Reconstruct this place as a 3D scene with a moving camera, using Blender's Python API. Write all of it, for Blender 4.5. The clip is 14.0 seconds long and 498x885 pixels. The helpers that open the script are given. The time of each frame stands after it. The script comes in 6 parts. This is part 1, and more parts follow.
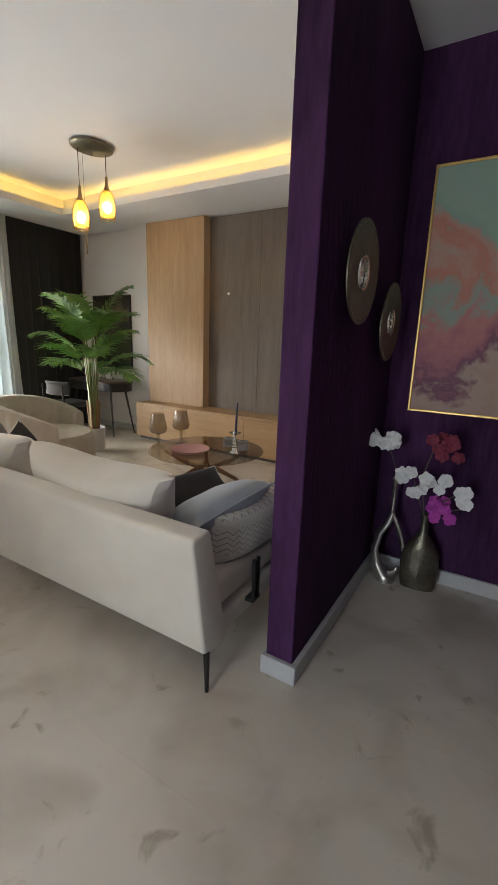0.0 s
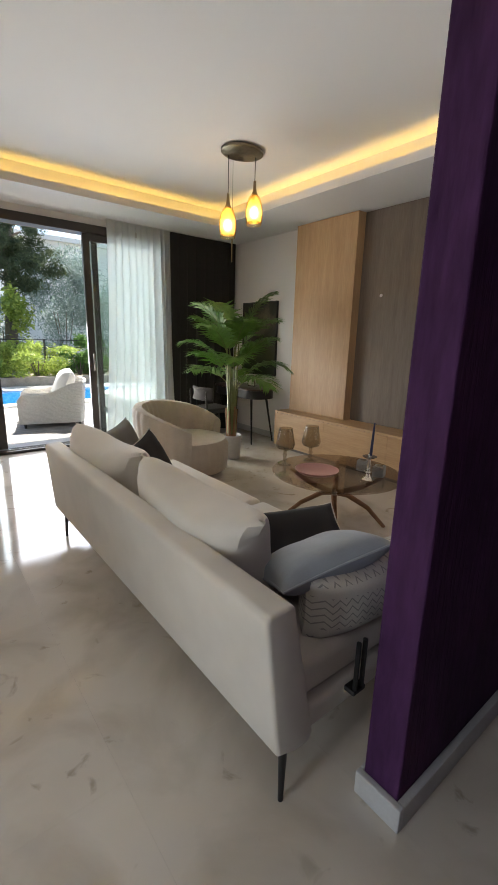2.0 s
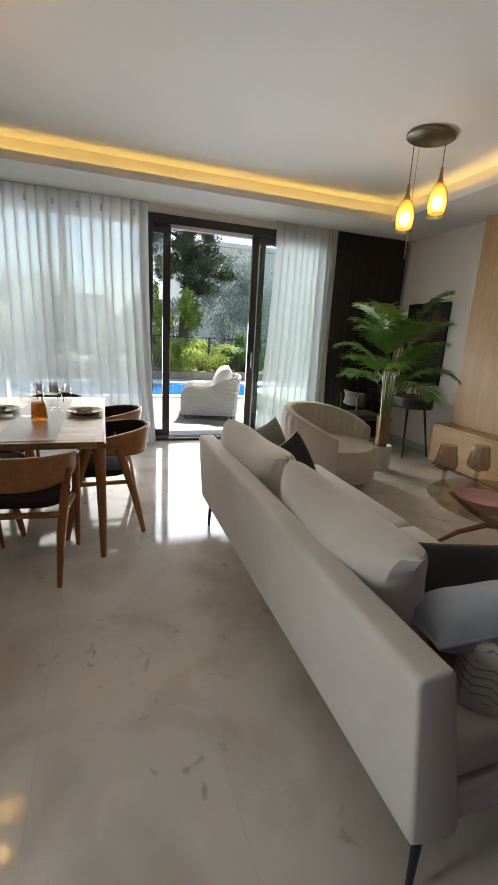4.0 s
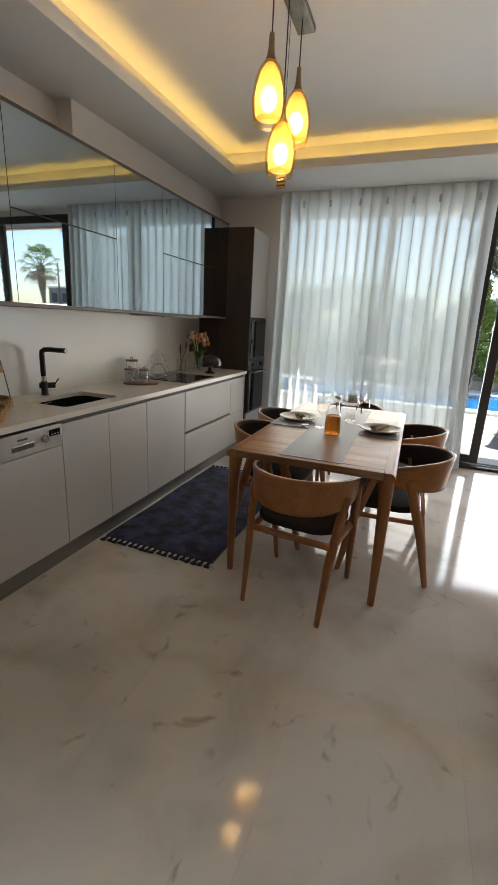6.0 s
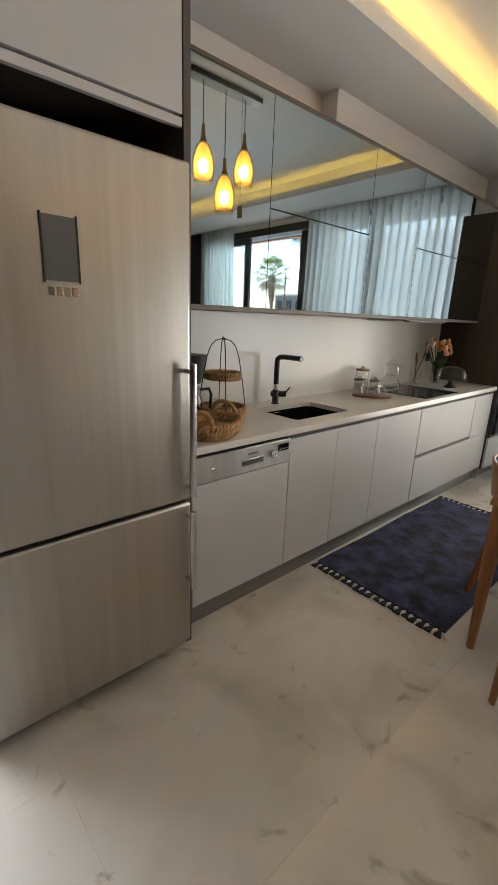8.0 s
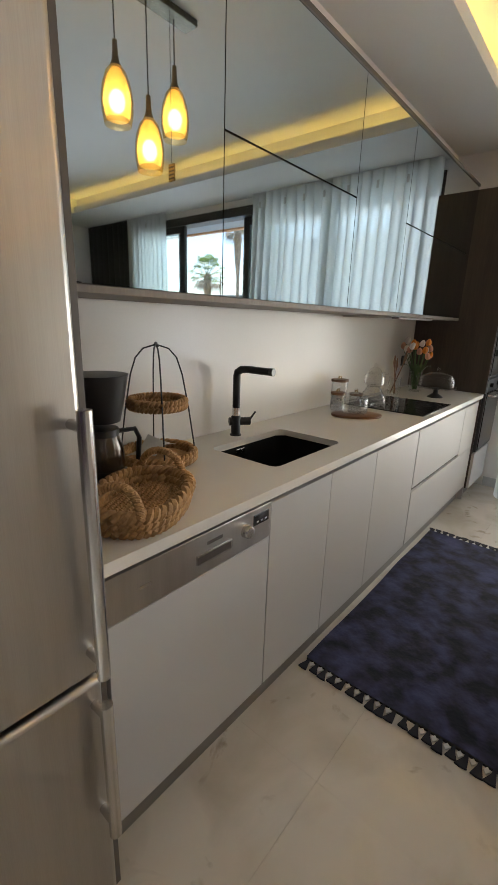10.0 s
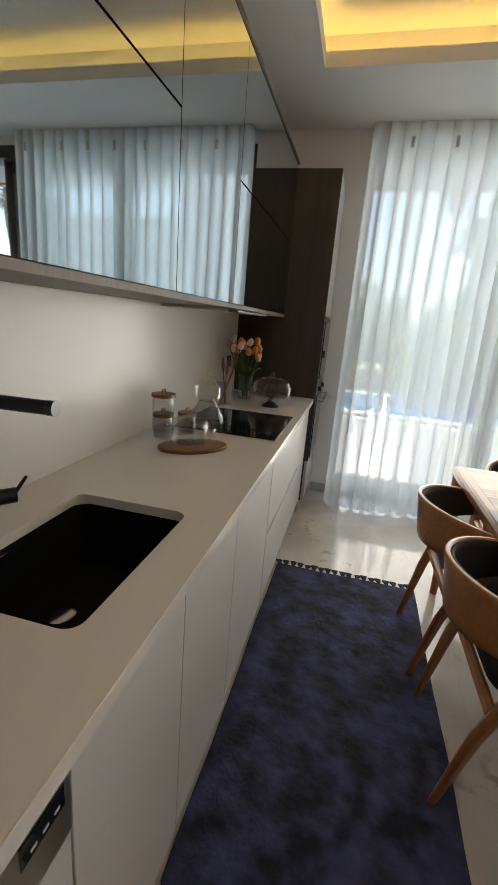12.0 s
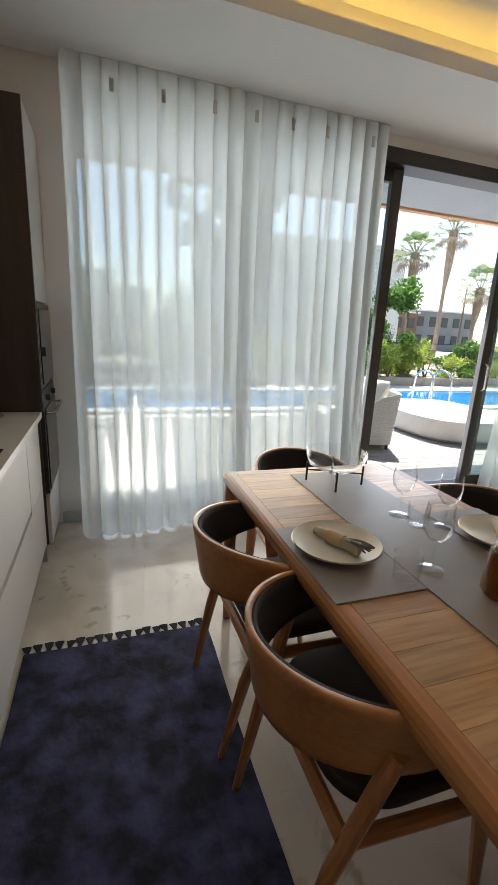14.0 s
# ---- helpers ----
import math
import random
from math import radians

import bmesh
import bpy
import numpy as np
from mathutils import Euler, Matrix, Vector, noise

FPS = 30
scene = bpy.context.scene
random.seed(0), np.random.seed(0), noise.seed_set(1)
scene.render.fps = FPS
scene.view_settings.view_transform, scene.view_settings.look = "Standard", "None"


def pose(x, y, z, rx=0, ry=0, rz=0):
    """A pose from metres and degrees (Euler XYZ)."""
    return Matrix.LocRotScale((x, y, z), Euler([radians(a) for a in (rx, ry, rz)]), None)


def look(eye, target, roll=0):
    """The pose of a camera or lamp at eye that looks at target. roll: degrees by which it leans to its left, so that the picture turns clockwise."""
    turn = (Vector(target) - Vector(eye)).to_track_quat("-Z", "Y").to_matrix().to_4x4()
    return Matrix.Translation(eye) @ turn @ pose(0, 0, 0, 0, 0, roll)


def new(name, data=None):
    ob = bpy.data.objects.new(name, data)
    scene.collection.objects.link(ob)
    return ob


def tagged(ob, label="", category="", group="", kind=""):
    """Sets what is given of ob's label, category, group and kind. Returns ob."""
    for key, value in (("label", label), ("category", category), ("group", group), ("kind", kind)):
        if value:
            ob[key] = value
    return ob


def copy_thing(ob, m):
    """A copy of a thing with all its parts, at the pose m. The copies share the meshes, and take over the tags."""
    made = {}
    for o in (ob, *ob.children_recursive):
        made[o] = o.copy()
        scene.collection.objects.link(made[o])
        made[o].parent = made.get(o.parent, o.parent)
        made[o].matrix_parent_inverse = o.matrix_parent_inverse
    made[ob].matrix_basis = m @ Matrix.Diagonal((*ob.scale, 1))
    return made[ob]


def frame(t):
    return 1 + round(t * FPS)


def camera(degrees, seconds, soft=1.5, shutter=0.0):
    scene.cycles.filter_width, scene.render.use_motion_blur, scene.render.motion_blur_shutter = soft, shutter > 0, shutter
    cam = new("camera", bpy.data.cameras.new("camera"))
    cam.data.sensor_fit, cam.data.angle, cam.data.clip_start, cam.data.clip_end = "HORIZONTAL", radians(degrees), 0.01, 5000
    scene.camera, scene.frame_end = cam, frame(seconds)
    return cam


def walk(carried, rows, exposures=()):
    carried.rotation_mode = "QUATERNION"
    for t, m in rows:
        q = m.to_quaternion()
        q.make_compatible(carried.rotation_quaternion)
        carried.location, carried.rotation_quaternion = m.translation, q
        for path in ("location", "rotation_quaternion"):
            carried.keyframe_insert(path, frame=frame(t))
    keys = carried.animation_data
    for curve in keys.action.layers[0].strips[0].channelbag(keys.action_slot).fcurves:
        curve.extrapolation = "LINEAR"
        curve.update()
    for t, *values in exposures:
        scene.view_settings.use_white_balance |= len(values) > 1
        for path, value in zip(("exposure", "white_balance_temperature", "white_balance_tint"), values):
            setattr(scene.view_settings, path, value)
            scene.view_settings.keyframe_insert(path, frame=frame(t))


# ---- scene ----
cam = camera(60.6, 14.0, 1.1)
PATH = [
    (0, (0.009, -0.136, 1.363), (-0.982, 1.538, 0.897), 1.9),
    (0.5, (-0.063, -0.026, 1.369), (-1.096, 1.623, 0.905), 2.4),
    (1, (-0.095, 0.047, 1.365), (-1.204, 1.645, 0.901), 2.0),
    (1.5, (-0.104, 0.161, 1.383), (-1.397, 1.614, 0.918), 1.7),
    (2, (-0.096, 0.263, 1.413), (-1.613, 1.478, 0.94), 1.5),
    (2.2, (-0.099, 0.283, 1.426), (-1.673, 1.421, 0.946), 1.5),
    (4.3, (-0.274, 0.297, 1.396), (-2.128, 0.857, 0.898), 3.3),
    (4.5, (-0.31, 0.292, 1.42), (-2.179, 0.79, 0.913), 3.2),
    (5, (-0.449, 0.244, 1.399), (-2.371, 0.443, 0.884), 2.6),
    (5.5, (-0.567, 0.255, 1.402), (-2.483, 0.031, 0.875), 2.0),
    (6, (-0.712, 0.305, 1.421), (-2.516, -0.365, 0.879), 2.8),
    (6.5, (-0.771, 0.296, 1.411), (-2.4, -0.725, 0.858), 1.6),
    (7, (-0.795, 0.21, 1.403), (-2.258, -1.035, 0.844), 2.3),
    (7.5, (-0.854, 0.066, 1.422), (-2.201, -1.302, 0.859), 2.5),
    (7.7, (-0.876, 0.021, 1.42), (-2.166, -1.4, 0.858), 2.2),
    (10, (-1.449, -0.702, 1.393), (-2.93, -1.928, 0.844), 1.9),
    (10.5, (-1.607, -0.842, 1.379), (-3.213, -1.897, 0.821), 2.2),
    (11, (-1.819, -0.977, 1.388), (-3.521, -1.868, 0.83), 3.0),
    (11.5, (-1.974, -1.081, 1.381), (-3.775, -1.748, 0.825), 4.3),
    (12, (-2.107, -1.156, 1.399), (-3.981, -1.591, 0.853), 4.7),
    (12.5, (-2.222, -1.182, 1.393), (-4.133, -1.415, 0.852), 3.2),
    (13, (-2.369, -1.168, 1.386), (-4.295, -1.208, 0.848), 3.1),
    (13.5, (-2.559, -1.126, 1.391), (-4.476, -0.911, 0.864), 3.0),
    (14, (-2.68, -1.077, 1.388), (-4.51, -0.453, 0.874), 3.0),
]
EXPOSURES = [(0, 2.0), (1, 1.95), (2.2, 1.75), (4.5, 1.5), (5, 1.5), (6.5, 1.7), (7.5, 2.1), (10, 2.2), (11, 2.05), (12, 1.95), (12.5, 1.82), (13, 1.8), (13.5, 1.58), (14, 1.62)]
walk(cam, [(t, look(eye, target, roll)) for t, eye, target, roll in PATH], EXPOSURES)

# ---- light ----
SUN_EL, SUN_AZ = 54.0, 150.0      # azimuth of the way to the sun, degrees from +x towards +y
world = bpy.data.worlds.new("world")
scene.world = world
world.use_nodes = True
wn, wl = world.node_tree.nodes, world.node_tree.links
sky = wn.new("ShaderNodeTexSky")
sky.sky_type, sky.sun_disc = "NISHITA", False
sky.sun_elevation, sky.sun_rotation = radians(SUN_EL), radians(90 - SUN_AZ)
wl.new(sky.outputs[0], wn["Background"].inputs[0])
wn["Background"].inputs[1].default_value = 0.10
sun = new("sun", bpy.data.lights.new("sun", "SUN"))
sun.data.energy, sun.data.angle, sun.data.color = 5.0, radians(0.5), (1, 0.95, 0.87)
sun_way = Vector((math.cos(radians(SUN_AZ)) * math.cos(radians(SUN_EL)), math.sin(radians(SUN_AZ)) * math.cos(radians(SUN_EL)), math.sin(radians(SUN_EL))))
sun.matrix_world = look(sun_way * 30, (0, 0, 0))


def window_fill(y0, y1, z0, z1, power, x=-5.90, tint=(0.90, 0.92, 1.0)):
    """Added area lamp for daylight the sunlit terrace throws in at an opening."""
    lamp = new("daylight_fill", bpy.data.lights.new("daylight_fill", "AREA"))
    lamp.data.shape, lamp.data.size, lamp.data.size_y = "RECTANGLE", y1 - y0, z1 - z0
    lamp.data.energy, lamp.data.color = power, tint
    lamp.data.spread = radians(125)
    lamp.matrix_world = look((x, (y0 + y1) / 2, (z0 + z1) / 2), (-3.0, (y0 + y1) / 2, (z0 + z1) / 2 + 0.05))
    return lamp


window_fill(0.95, 2.15, 0.10, 1.55, 11)
window_fill(-1.15, 0.70, 0.10, 2.55, 5.5)
window_fill(2.40, 3.12, 0.10, 2.55, 3.5)
# added warm fills on the room side of the voile, for curtain-diffused light
window_fill(-1.10, 0.65, 0.30, 1.45, 4.5, -5.48, (1.0, 0.95, 0.86))
window_fill(2.40, 3.15, 0.30, 1.45, 7, -5.48, (1.0, 0.95, 0.86))
# added lamp in an unseen, assumed opening beside the kitchen, for daylight in the hall
lamp = new("hall_fill", bpy.data.lights.new("hall_fill", "AREA"))
lamp.data.shape, lamp.data.size, lamp.data.size_y, lamp.data.energy, lamp.data.color = "RECTANGLE", 0.56, 2.1, 10, (0.84, 0.92, 1.0)
lamp.matrix_world = look((-0.65, -2.25, 1.1), (-0.65, 0, 0.8))


# ---- materials ----
def nodes_of(name):
    m = bpy.data.materials.new(name)
    m.use_nodes = True
    t = m.node_tree
    return m, t.nodes, t.links, t.nodes["Principled BSDF"]


def surface(name, c1, c2, rough=0.5, metal=0.0, scale=6.0, fine=70.0, bump=0.1, depth=0.002, stretch=(1, 1, 1), space="object", rvar=0.1, sheen=0.0, coat=0.0, per_piece=0.0, mix=0.35, spread=(0.3, 0.7)):
    """Two scales of noise drive colour, roughness and relief."""
    m, n, l, p = nodes_of(name)
    if space == "world":
        src = n.new("ShaderNodeNewGeometry").outputs["Position"]
    else:
        src = n.new("ShaderNodeTexCoord").outputs["Object"]
    mp = n.new("ShaderNodeMapping")
    mp.inputs["Scale"].default_value = stretch
    l.new(src, mp.inputs[0])
    big, small = n.new("ShaderNodeTexNoise"), n.new("ShaderNodeTexNoise")
    for k, s, d in ((big, scale, 4), (small, fine, 3)):
        k.inputs["Scale"].default_value, k.inputs["Detail"].default_value = s, d
        l.new(mp.outputs[0], k.inputs["Vector"])
    mx = n.new("ShaderNodeMix")
    mx.inputs[0].default_value = mix
    l.new(big.outputs[0], mx.inputs[2]), l.new(small.outputs[0], mx.inputs[3])
    ramp = n.new("ShaderNodeValToRGB")
    ramp.color_ramp.elements[0].position, ramp.color_ramp.elements[1].position = spread
    ramp.color_ramp.elements[0].color, ramp.color_ramp.elements[1].color = (*c1, 1), (*c2, 1)
    l.new(mx.outputs[0], ramp.inputs[0])
    col = ramp.outputs[0]
    if per_piece:
        info, hs, mr = n.new("ShaderNodeObjectInfo"), n.new("ShaderNodeHueSaturation"), n.new("ShaderNodeMapRange")
        mr.inputs["To Min"].default_value, mr.inputs["To Max"].default_value = 1 - per_piece, 1 + per_piece
        l.new(info.outputs["Random"], mr.inputs[0]), l.new(mr.outputs[0], hs.inputs["Value"]), l.new(col, hs.inputs["Color"])
        col = hs.outputs[0]
    l.new(col, p.inputs["Base Color"])
    rr = n.new("ShaderNodeMapRange")
    rr.inputs["To Min"].default_value, rr.inputs["To Max"].default_value = max(0.02, rough - rvar), min(1, rough + rvar)
    l.new(mx.outputs[0], rr.inputs[0]), l.new(rr.outputs[0], p.inputs["Roughness"])
    p.inputs["Metallic"].default_value = metal
    p.inputs["Sheen Weight"].default_value, p.inputs["Coat Weight"].default_value = sheen, coat
    if bump:
        b = n.new("ShaderNodeBump")
        b.inputs["Strength"].default_value, b.inputs["Distance"].default_value = bump, depth
        l.new(small.outputs[0], b.inputs["Height"]), l.new(b.outputs[0], p.inputs["Normal"])
    return m


def plain(name, c, rough=0.4, metal=0.0):
    k = 0.88
    return surface(name, tuple(v * k for v in c), tuple(min(1, v * 1.08) for v in c), rough, metal, 9, 120, 0.05, 0.0006, rvar=0.06)


def glow(name, c, strength):
    m, n, l, p = nodes_of(name)
    p.inputs["Base Color"].default_value = (*c, 1)
    p.inputs["Emission Color"].default_value, p.inputs["Emission Strength"].default_value = (*c, 1), strength
    return m


def clear(name, tint=(1, 1, 1), gloss=0.05, shine=0.5):
    """Thin clear pane: see-through, with gloss that grows at a slant."""
    m, n, l, p = nodes_of(name)
    n.remove(p)
    tr, gl, mx, lw = n.new("ShaderNodeBsdfTransparent"), n.new("ShaderNodeBsdfGlossy"), n.new("ShaderNodeMixShader"), n.new("ShaderNodeLayerWeight")
    pw, mr = n.new("ShaderNodeMath"), n.new("ShaderNodeMapRange")
    pw.operation, pw.inputs[1].default_value = "POWER", 3.0
    mr.inputs["To Min"].default_value, mr.inputs["To Max"].default_value = 0.04, shine
    tr.inputs[0].default_value, gl.inputs["Roughness"].default_value = (*tint, 1), gloss
    l.new(lw.outputs["Facing"], pw.inputs[0]), l.new(pw.outputs[0], mr.inputs[0]), l.new(mr.outputs[0], mx.inputs[0])
    l.new(tr.outputs[0], mx.inputs[1]), l.new(gl.outputs[0], mx.inputs[2])
    l.new(mx.outputs[0], n["Material Output"].inputs[0])
    return m


def cloth_veil(name, c, through_share, glow_share):
    """Sheer woven cloth: part open weave, part light-passing thread."""
    m, n, l, p = nodes_of(name)
    n.remove(p)
    tr, tl, df = n.new("ShaderNodeBsdfTransparent"), n.new("ShaderNodeBsdfTranslucent"), n.new("ShaderNodeBsdfDiffuse")
    a, b = n.new("ShaderNodeMixShader"), n.new("ShaderNodeMixShader")
    tc, wv = n.new("ShaderNodeTexCoord"), n.new("ShaderNodeTexNoise")
    mp, mr = n.new("ShaderNodeMapping"), n.new("ShaderNodeMapRange")
    mp.inputs["Scale"].default_value = (1, 1, 0.06)
    wv.inputs["Scale"].default_value = 90
    l.new(tc.outputs["Object"], mp.inputs[0]), l.new(mp.outputs[0], wv.inputs["Vector"]), l.new(wv.outputs[0], mr.inputs[0])
    mr.inputs["To Min"].default_value, mr.inputs["To Max"].default_value = through_share * 0.85, through_share * 1.15
    for k in (tl, df):
        k.inputs[0].default_value = (*c, 1)
    a.inputs[0].default_value = glow_share
    l.new(df.outputs[0], a.inputs[1]), l.new(tl.outputs[0], a.inputs[2])
    l.new(mr.outputs[0], b.inputs[0]), l.new(a.outputs[0], b.inputs[1]), l.new(tr.outputs[0], b.inputs[2])
    l.new(b.outputs[0], n["Material Output"].inputs[0])
    return m


def marble(name):
    """Honed pale limestone with grey smudges and fine dark flecks."""
    m, n, l, p = nodes_of(name)
    geo = n.new("ShaderNodeNewGeometry").outputs["Position"]
    big, vein, fleck = (n.new("ShaderNodeTexNoise") for _ in range(3))
    for k, s, d, dist in ((big, 0.9, 4, 0.3), (vein, 2.6, 8, 0.5), (fleck, 6.0, 7, 1.3)):
        k.inputs["Scale"].default_value, k.inputs["Detail"].default_value, k.inputs["Distortion"].default_value = s, d, dist
        l.new(geo, k.inputs["Vector"])
    r1 = n.new("ShaderNodeValToRGB")
    r1.color_ramp.elements[0].position, r1.color_ramp.elements[1].position = 0.22, 0.80
    r1.color_ramp.elements[0].color, r1.color_ramp.elements[1].color = (0.49, 0.44, 0.375, 1), (0.70, 0.645, 0.575, 1)
    l.new(big.outputs[0], r1.inputs[0])
    r2 = n.new("ShaderNodeValToRGB")
    r2.color_ramp.elements[0].position, r2.color_ramp.elements[1].position = 0.30, 0.54
    r2.color_ramp.elements[0].color, r2.color_ramp.elements[1].color = (0.76, 0.74, 0.70, 1), (1, 1, 1, 1)
    l.new(vein.outputs[0], r2.inputs[0])
    r3 = n.new("ShaderNodeValToRGB")
    r3.color_ramp.elements[0].position, r3.color_ramp.elements[1].position = 0.27, 0.37
    r3.color_ramp.elements[0].color, r3.color_ramp.elements[1].color = (0.66, 0.62, 0.57, 1), (1, 1, 1, 1)
    l.new(fleck.outputs[0], r3.inputs[0])
    m1, m2 = n.new("ShaderNodeMixRGB"), n.new("ShaderNodeMixRGB")
    for k in (m1, m2):
        k.blend_type, k.inputs[0].default_value = "MULTIPLY", 1.0
    l.new(r1.outputs[0], m1.inputs[1]), l.new(r2.outputs[0], m1.inputs[2])
    l.new(m1.outputs[0], m2.inputs[1]), l.new(r3.outputs[0], m2.inputs[2])
    l.new(m2.outputs[0], p.inputs["Base Color"])
    mr = n.new("ShaderNodeMapRange")
    mr.inputs["To Min"].default_value, mr.inputs["To Max"].default_value = 0.06, 0.12
    l.new(vein.outputs[0], mr.inputs[0]), l.new(mr.outputs[0], p.inputs["Roughness"])
    b = n.new("ShaderNodeBump")
    b.inputs["Strength"].default_value, b.inputs["Distance"].default_value = 0.03, 0.004
    l.new(big.outputs[0], b.inputs["Height"]), l.new(b.outputs[0], p.inputs["Normal"])
    return m


def wood(name, c1, c2, axis=0, rough=0.45, bands=9.0, per_piece=0.0):
    st = [9.0, 9.0, 9.0]
    st[axis] = 0.7
    return surface(name, c1, c2, rough, 0, bands / 9.0 * 1.6, 11, 0.15, 0.0012, tuple(st), rvar=0.08, per_piece=per_piece, mix=0.45, spread=(0.32, 0.68))


MARBLE = marble("honed_limestone")
GROUT = plain("grout", (0.46, 0.44, 0.41), 0.6)
WHITE_PAINT = surface("white_wall_paint", (0.78, 0.75, 0.735), (0.83, 0.80, 0.785), 0.75, 0, 1.2, 160, 0.12, 0.0008, space="world", rvar=0.05)
CEIL_PAINT = surface("ceiling_paint", (0.74, 0.735, 0.72), (0.79, 0.785, 0.77), 0.85, 0, 0.8, 140, 0.06, 0.0006, space="world", rvar=0.04)
PURPLE = surface("purple_strie_paint", (0.012, 0.004, 0.015), (0.098, 0.036, 0.112), 0.78, 0, 3.0, 42, 0.9, 0.006, (1, 1, 0.20), "world", 0.12, spread=(0.25, 0.75))
PURPLE.node_tree.nodes["Principled BSDF"].inputs["Specular IOR Level"].default_value = 0.12
SKIRT = plain("grey_skirting_stone", (0.50, 0.50, 0.50), 0.45)
OAK_PANEL = wood("oak_veneer", (0.42, 0.255, 0.125), (0.56, 0.37, 0.20), 2)
OAK_BENCH = wood("oak_veneer_flat", (0.43, 0.265, 0.13), (0.56, 0.375, 0.205), 0)
GREY_OAK = wood("grey_brown_veneer", (0.135, 0.105, 0.082), (0.205, 0.165, 0.130), 2, 0.5)
WALNUT = wood("dark_walnut_veneer", (0.030, 0.021, 0.016), (0.062, 0.045, 0.034), 2, 0.5)
LACQUER = surface("warm_grey_lacquer", (0.47, 0.455, 0.44), (0.505, 0.49, 0.475), 0.52, 0, 2, 200, 0.03, 0.0004, rvar=0.04)
PLINTH = surface("brushed_plinth", (0.20, 0.185, 0.17), (0.25, 0.235, 0.215), 0.35, 0.6, 3, 90, 0.05, 0.0005, (0.2, 8, 8))
EDGE = plain("dark_taupe_edge", (0.085, 0.070, 0.058), 0.45)
QUARTZ = surface("cream_quartz", (0.655, 0.615, 0.55), (0.71, 0.67, 0.61), 0.22, 0, 3, 260, 0.02, 0.0003, rvar=0.05)
SPLASH = surface("glossy_cream_splashback", (0.66, 0.63, 0.58), (0.70, 0.67, 0.62), 0.24, 0, 1.5, 120, 0.02, 0.0004, rvar=0.03)
STEEL = surface("brushed_steel", (0.42, 0.39, 0.35), (0.52, 0.49, 0.45), 0.34, 1.0, 2, 60, 0.05, 0.0004, (14, 14, 0.3), rvar=0.05)
STEEL_H = surface("brushed_steel_bar", (0.55, 0.53, 0.50), (0.66, 0.64, 0.61), 0.24, 1.0, 2, 60, 0.04, 0.0004, (14, 14, 0.3), rvar=0.05)
CHROME = plain("polished_nickel", (0.70, 0.67, 0.62), 0.14, 1.0)
ANTIQUE = surface("hammered_pewter", (0.10, 0.092, 0.068), (0.24, 0.22, 0.17), 0.34, 0.9, 14, 80, 0.6, 0.004)
SILVER = surface("brushed_silver_ceramic", (0.40, 0.38, 0.34), (0.55, 0.52, 0.47), 0.30, 0.9, 6, 60, 0.15, 0.001)
BRASS = plain("dull_brass", (0.30, 0.22, 0.12), 0.35, 0.9)
GOLD = plain("gilt_frame", (0.55, 0.36, 0.13), 0.35, 0.8)
BLACK = plain("black_satin", (0.012, 0.012, 0.013), 0.38)
BLACK_METAL = plain("black_powder_coat", (0.018, 0.017, 0.017), 0.42, 0.2)
BLACK_GLASS = plain("black_glass", (0.008, 0.008, 0.010), 0.05)
ALU = surface("anthracite_aluminium", (0.040, 0.035, 0.032), (0.058, 0.052, 0.047), 0.42, 0.3, 5, 160, 0.06, 0.0004)
GLASS = clear("window_glass", (0.93, 0.97, 0.96))
CRYSTAL = clear("thin_crystal", (0.993, 0.997, 0.995), 0.015, 0.62)
SMOKE = clear("smoked_glass", (0.74, 0.68, 0.61), 0.02, 0.6)
AMBER = clear("amber_glass", (0.96, 0.80, 0.48), 0.03, 0.4)
LUSTRE = clear("lustre_glass", (0.80, 0.77, 0.71), 0.04, 0.75)
MIRROR = surface("smoked_mirror", (0.40, 0.46, 0.49), (0.42, 0.48, 0.51), 0.015, 1.0, 3, 50, 0, rvar=0.004)
SHEER = cloth_veil("ivory_voile", (0.82, 0.83, 0.81), 0.22, 0.62)
DRAPE = surface("charcoal_drape_cloth", (0.008, 0.007, 0.007), (0.018, 0.016, 0.015), 0.9, 0, 20, 300, 0.3, 0.001, sheen=0.1)
LINEN = surface("ivory_linen_weave", (0.60, 0.55, 0.48), (0.69, 0.64, 0.565), 0.88, 0, 5, 420, 0.35, 0.0012, sheen=0.25, rvar=0.05)
LED = glow("warm_led_strip", (1.0, 0.64, 0.16), 2.5)
BULB = glow("warm_bulb", (1.0, 0.74, 0.36), 9.0)
FROST = cloth_veil("amber_frosted_glass", (0.88, 0.63, 0.28), 0.32, 0.66)


# ---- mesh helpers ----
def mesh_of(name, bm, material, smooth=False):
    bmesh.ops.recalc_face_normals(bm, faces=bm.faces)
    me = bpy.data.meshes.new(name)
    bm.to_mesh(me)
    bm.free()
    if material:
        me.materials.append(material)
    if smooth:
        me.shade_smooth()
        me.set_sharp_from_angle(angle=radians(38))
        # boards and slabs keep their broad faces flat; only their rounded edges are smooth
        areas = sorted((p.area for p in me.polygons), reverse=True)
        if len(areas) < 110 and sum(areas[:6]) > 0.6 * sum(areas):
            for p in me.polygons:
                if p.area >= 0.2 * areas[0] or p.area >= areas[min(5, len(areas) - 1)]:
                    p.use_smooth = False
    return me


def part(name, bm, material, parent=None, label="", smooth=True):
    """One mesh object under a thing or part."""
    ob = new(name, mesh_of(name, bm, material, smooth))
    if parent:
        ob.parent = parent
    if label:
        ob["label"] = label
    return ob


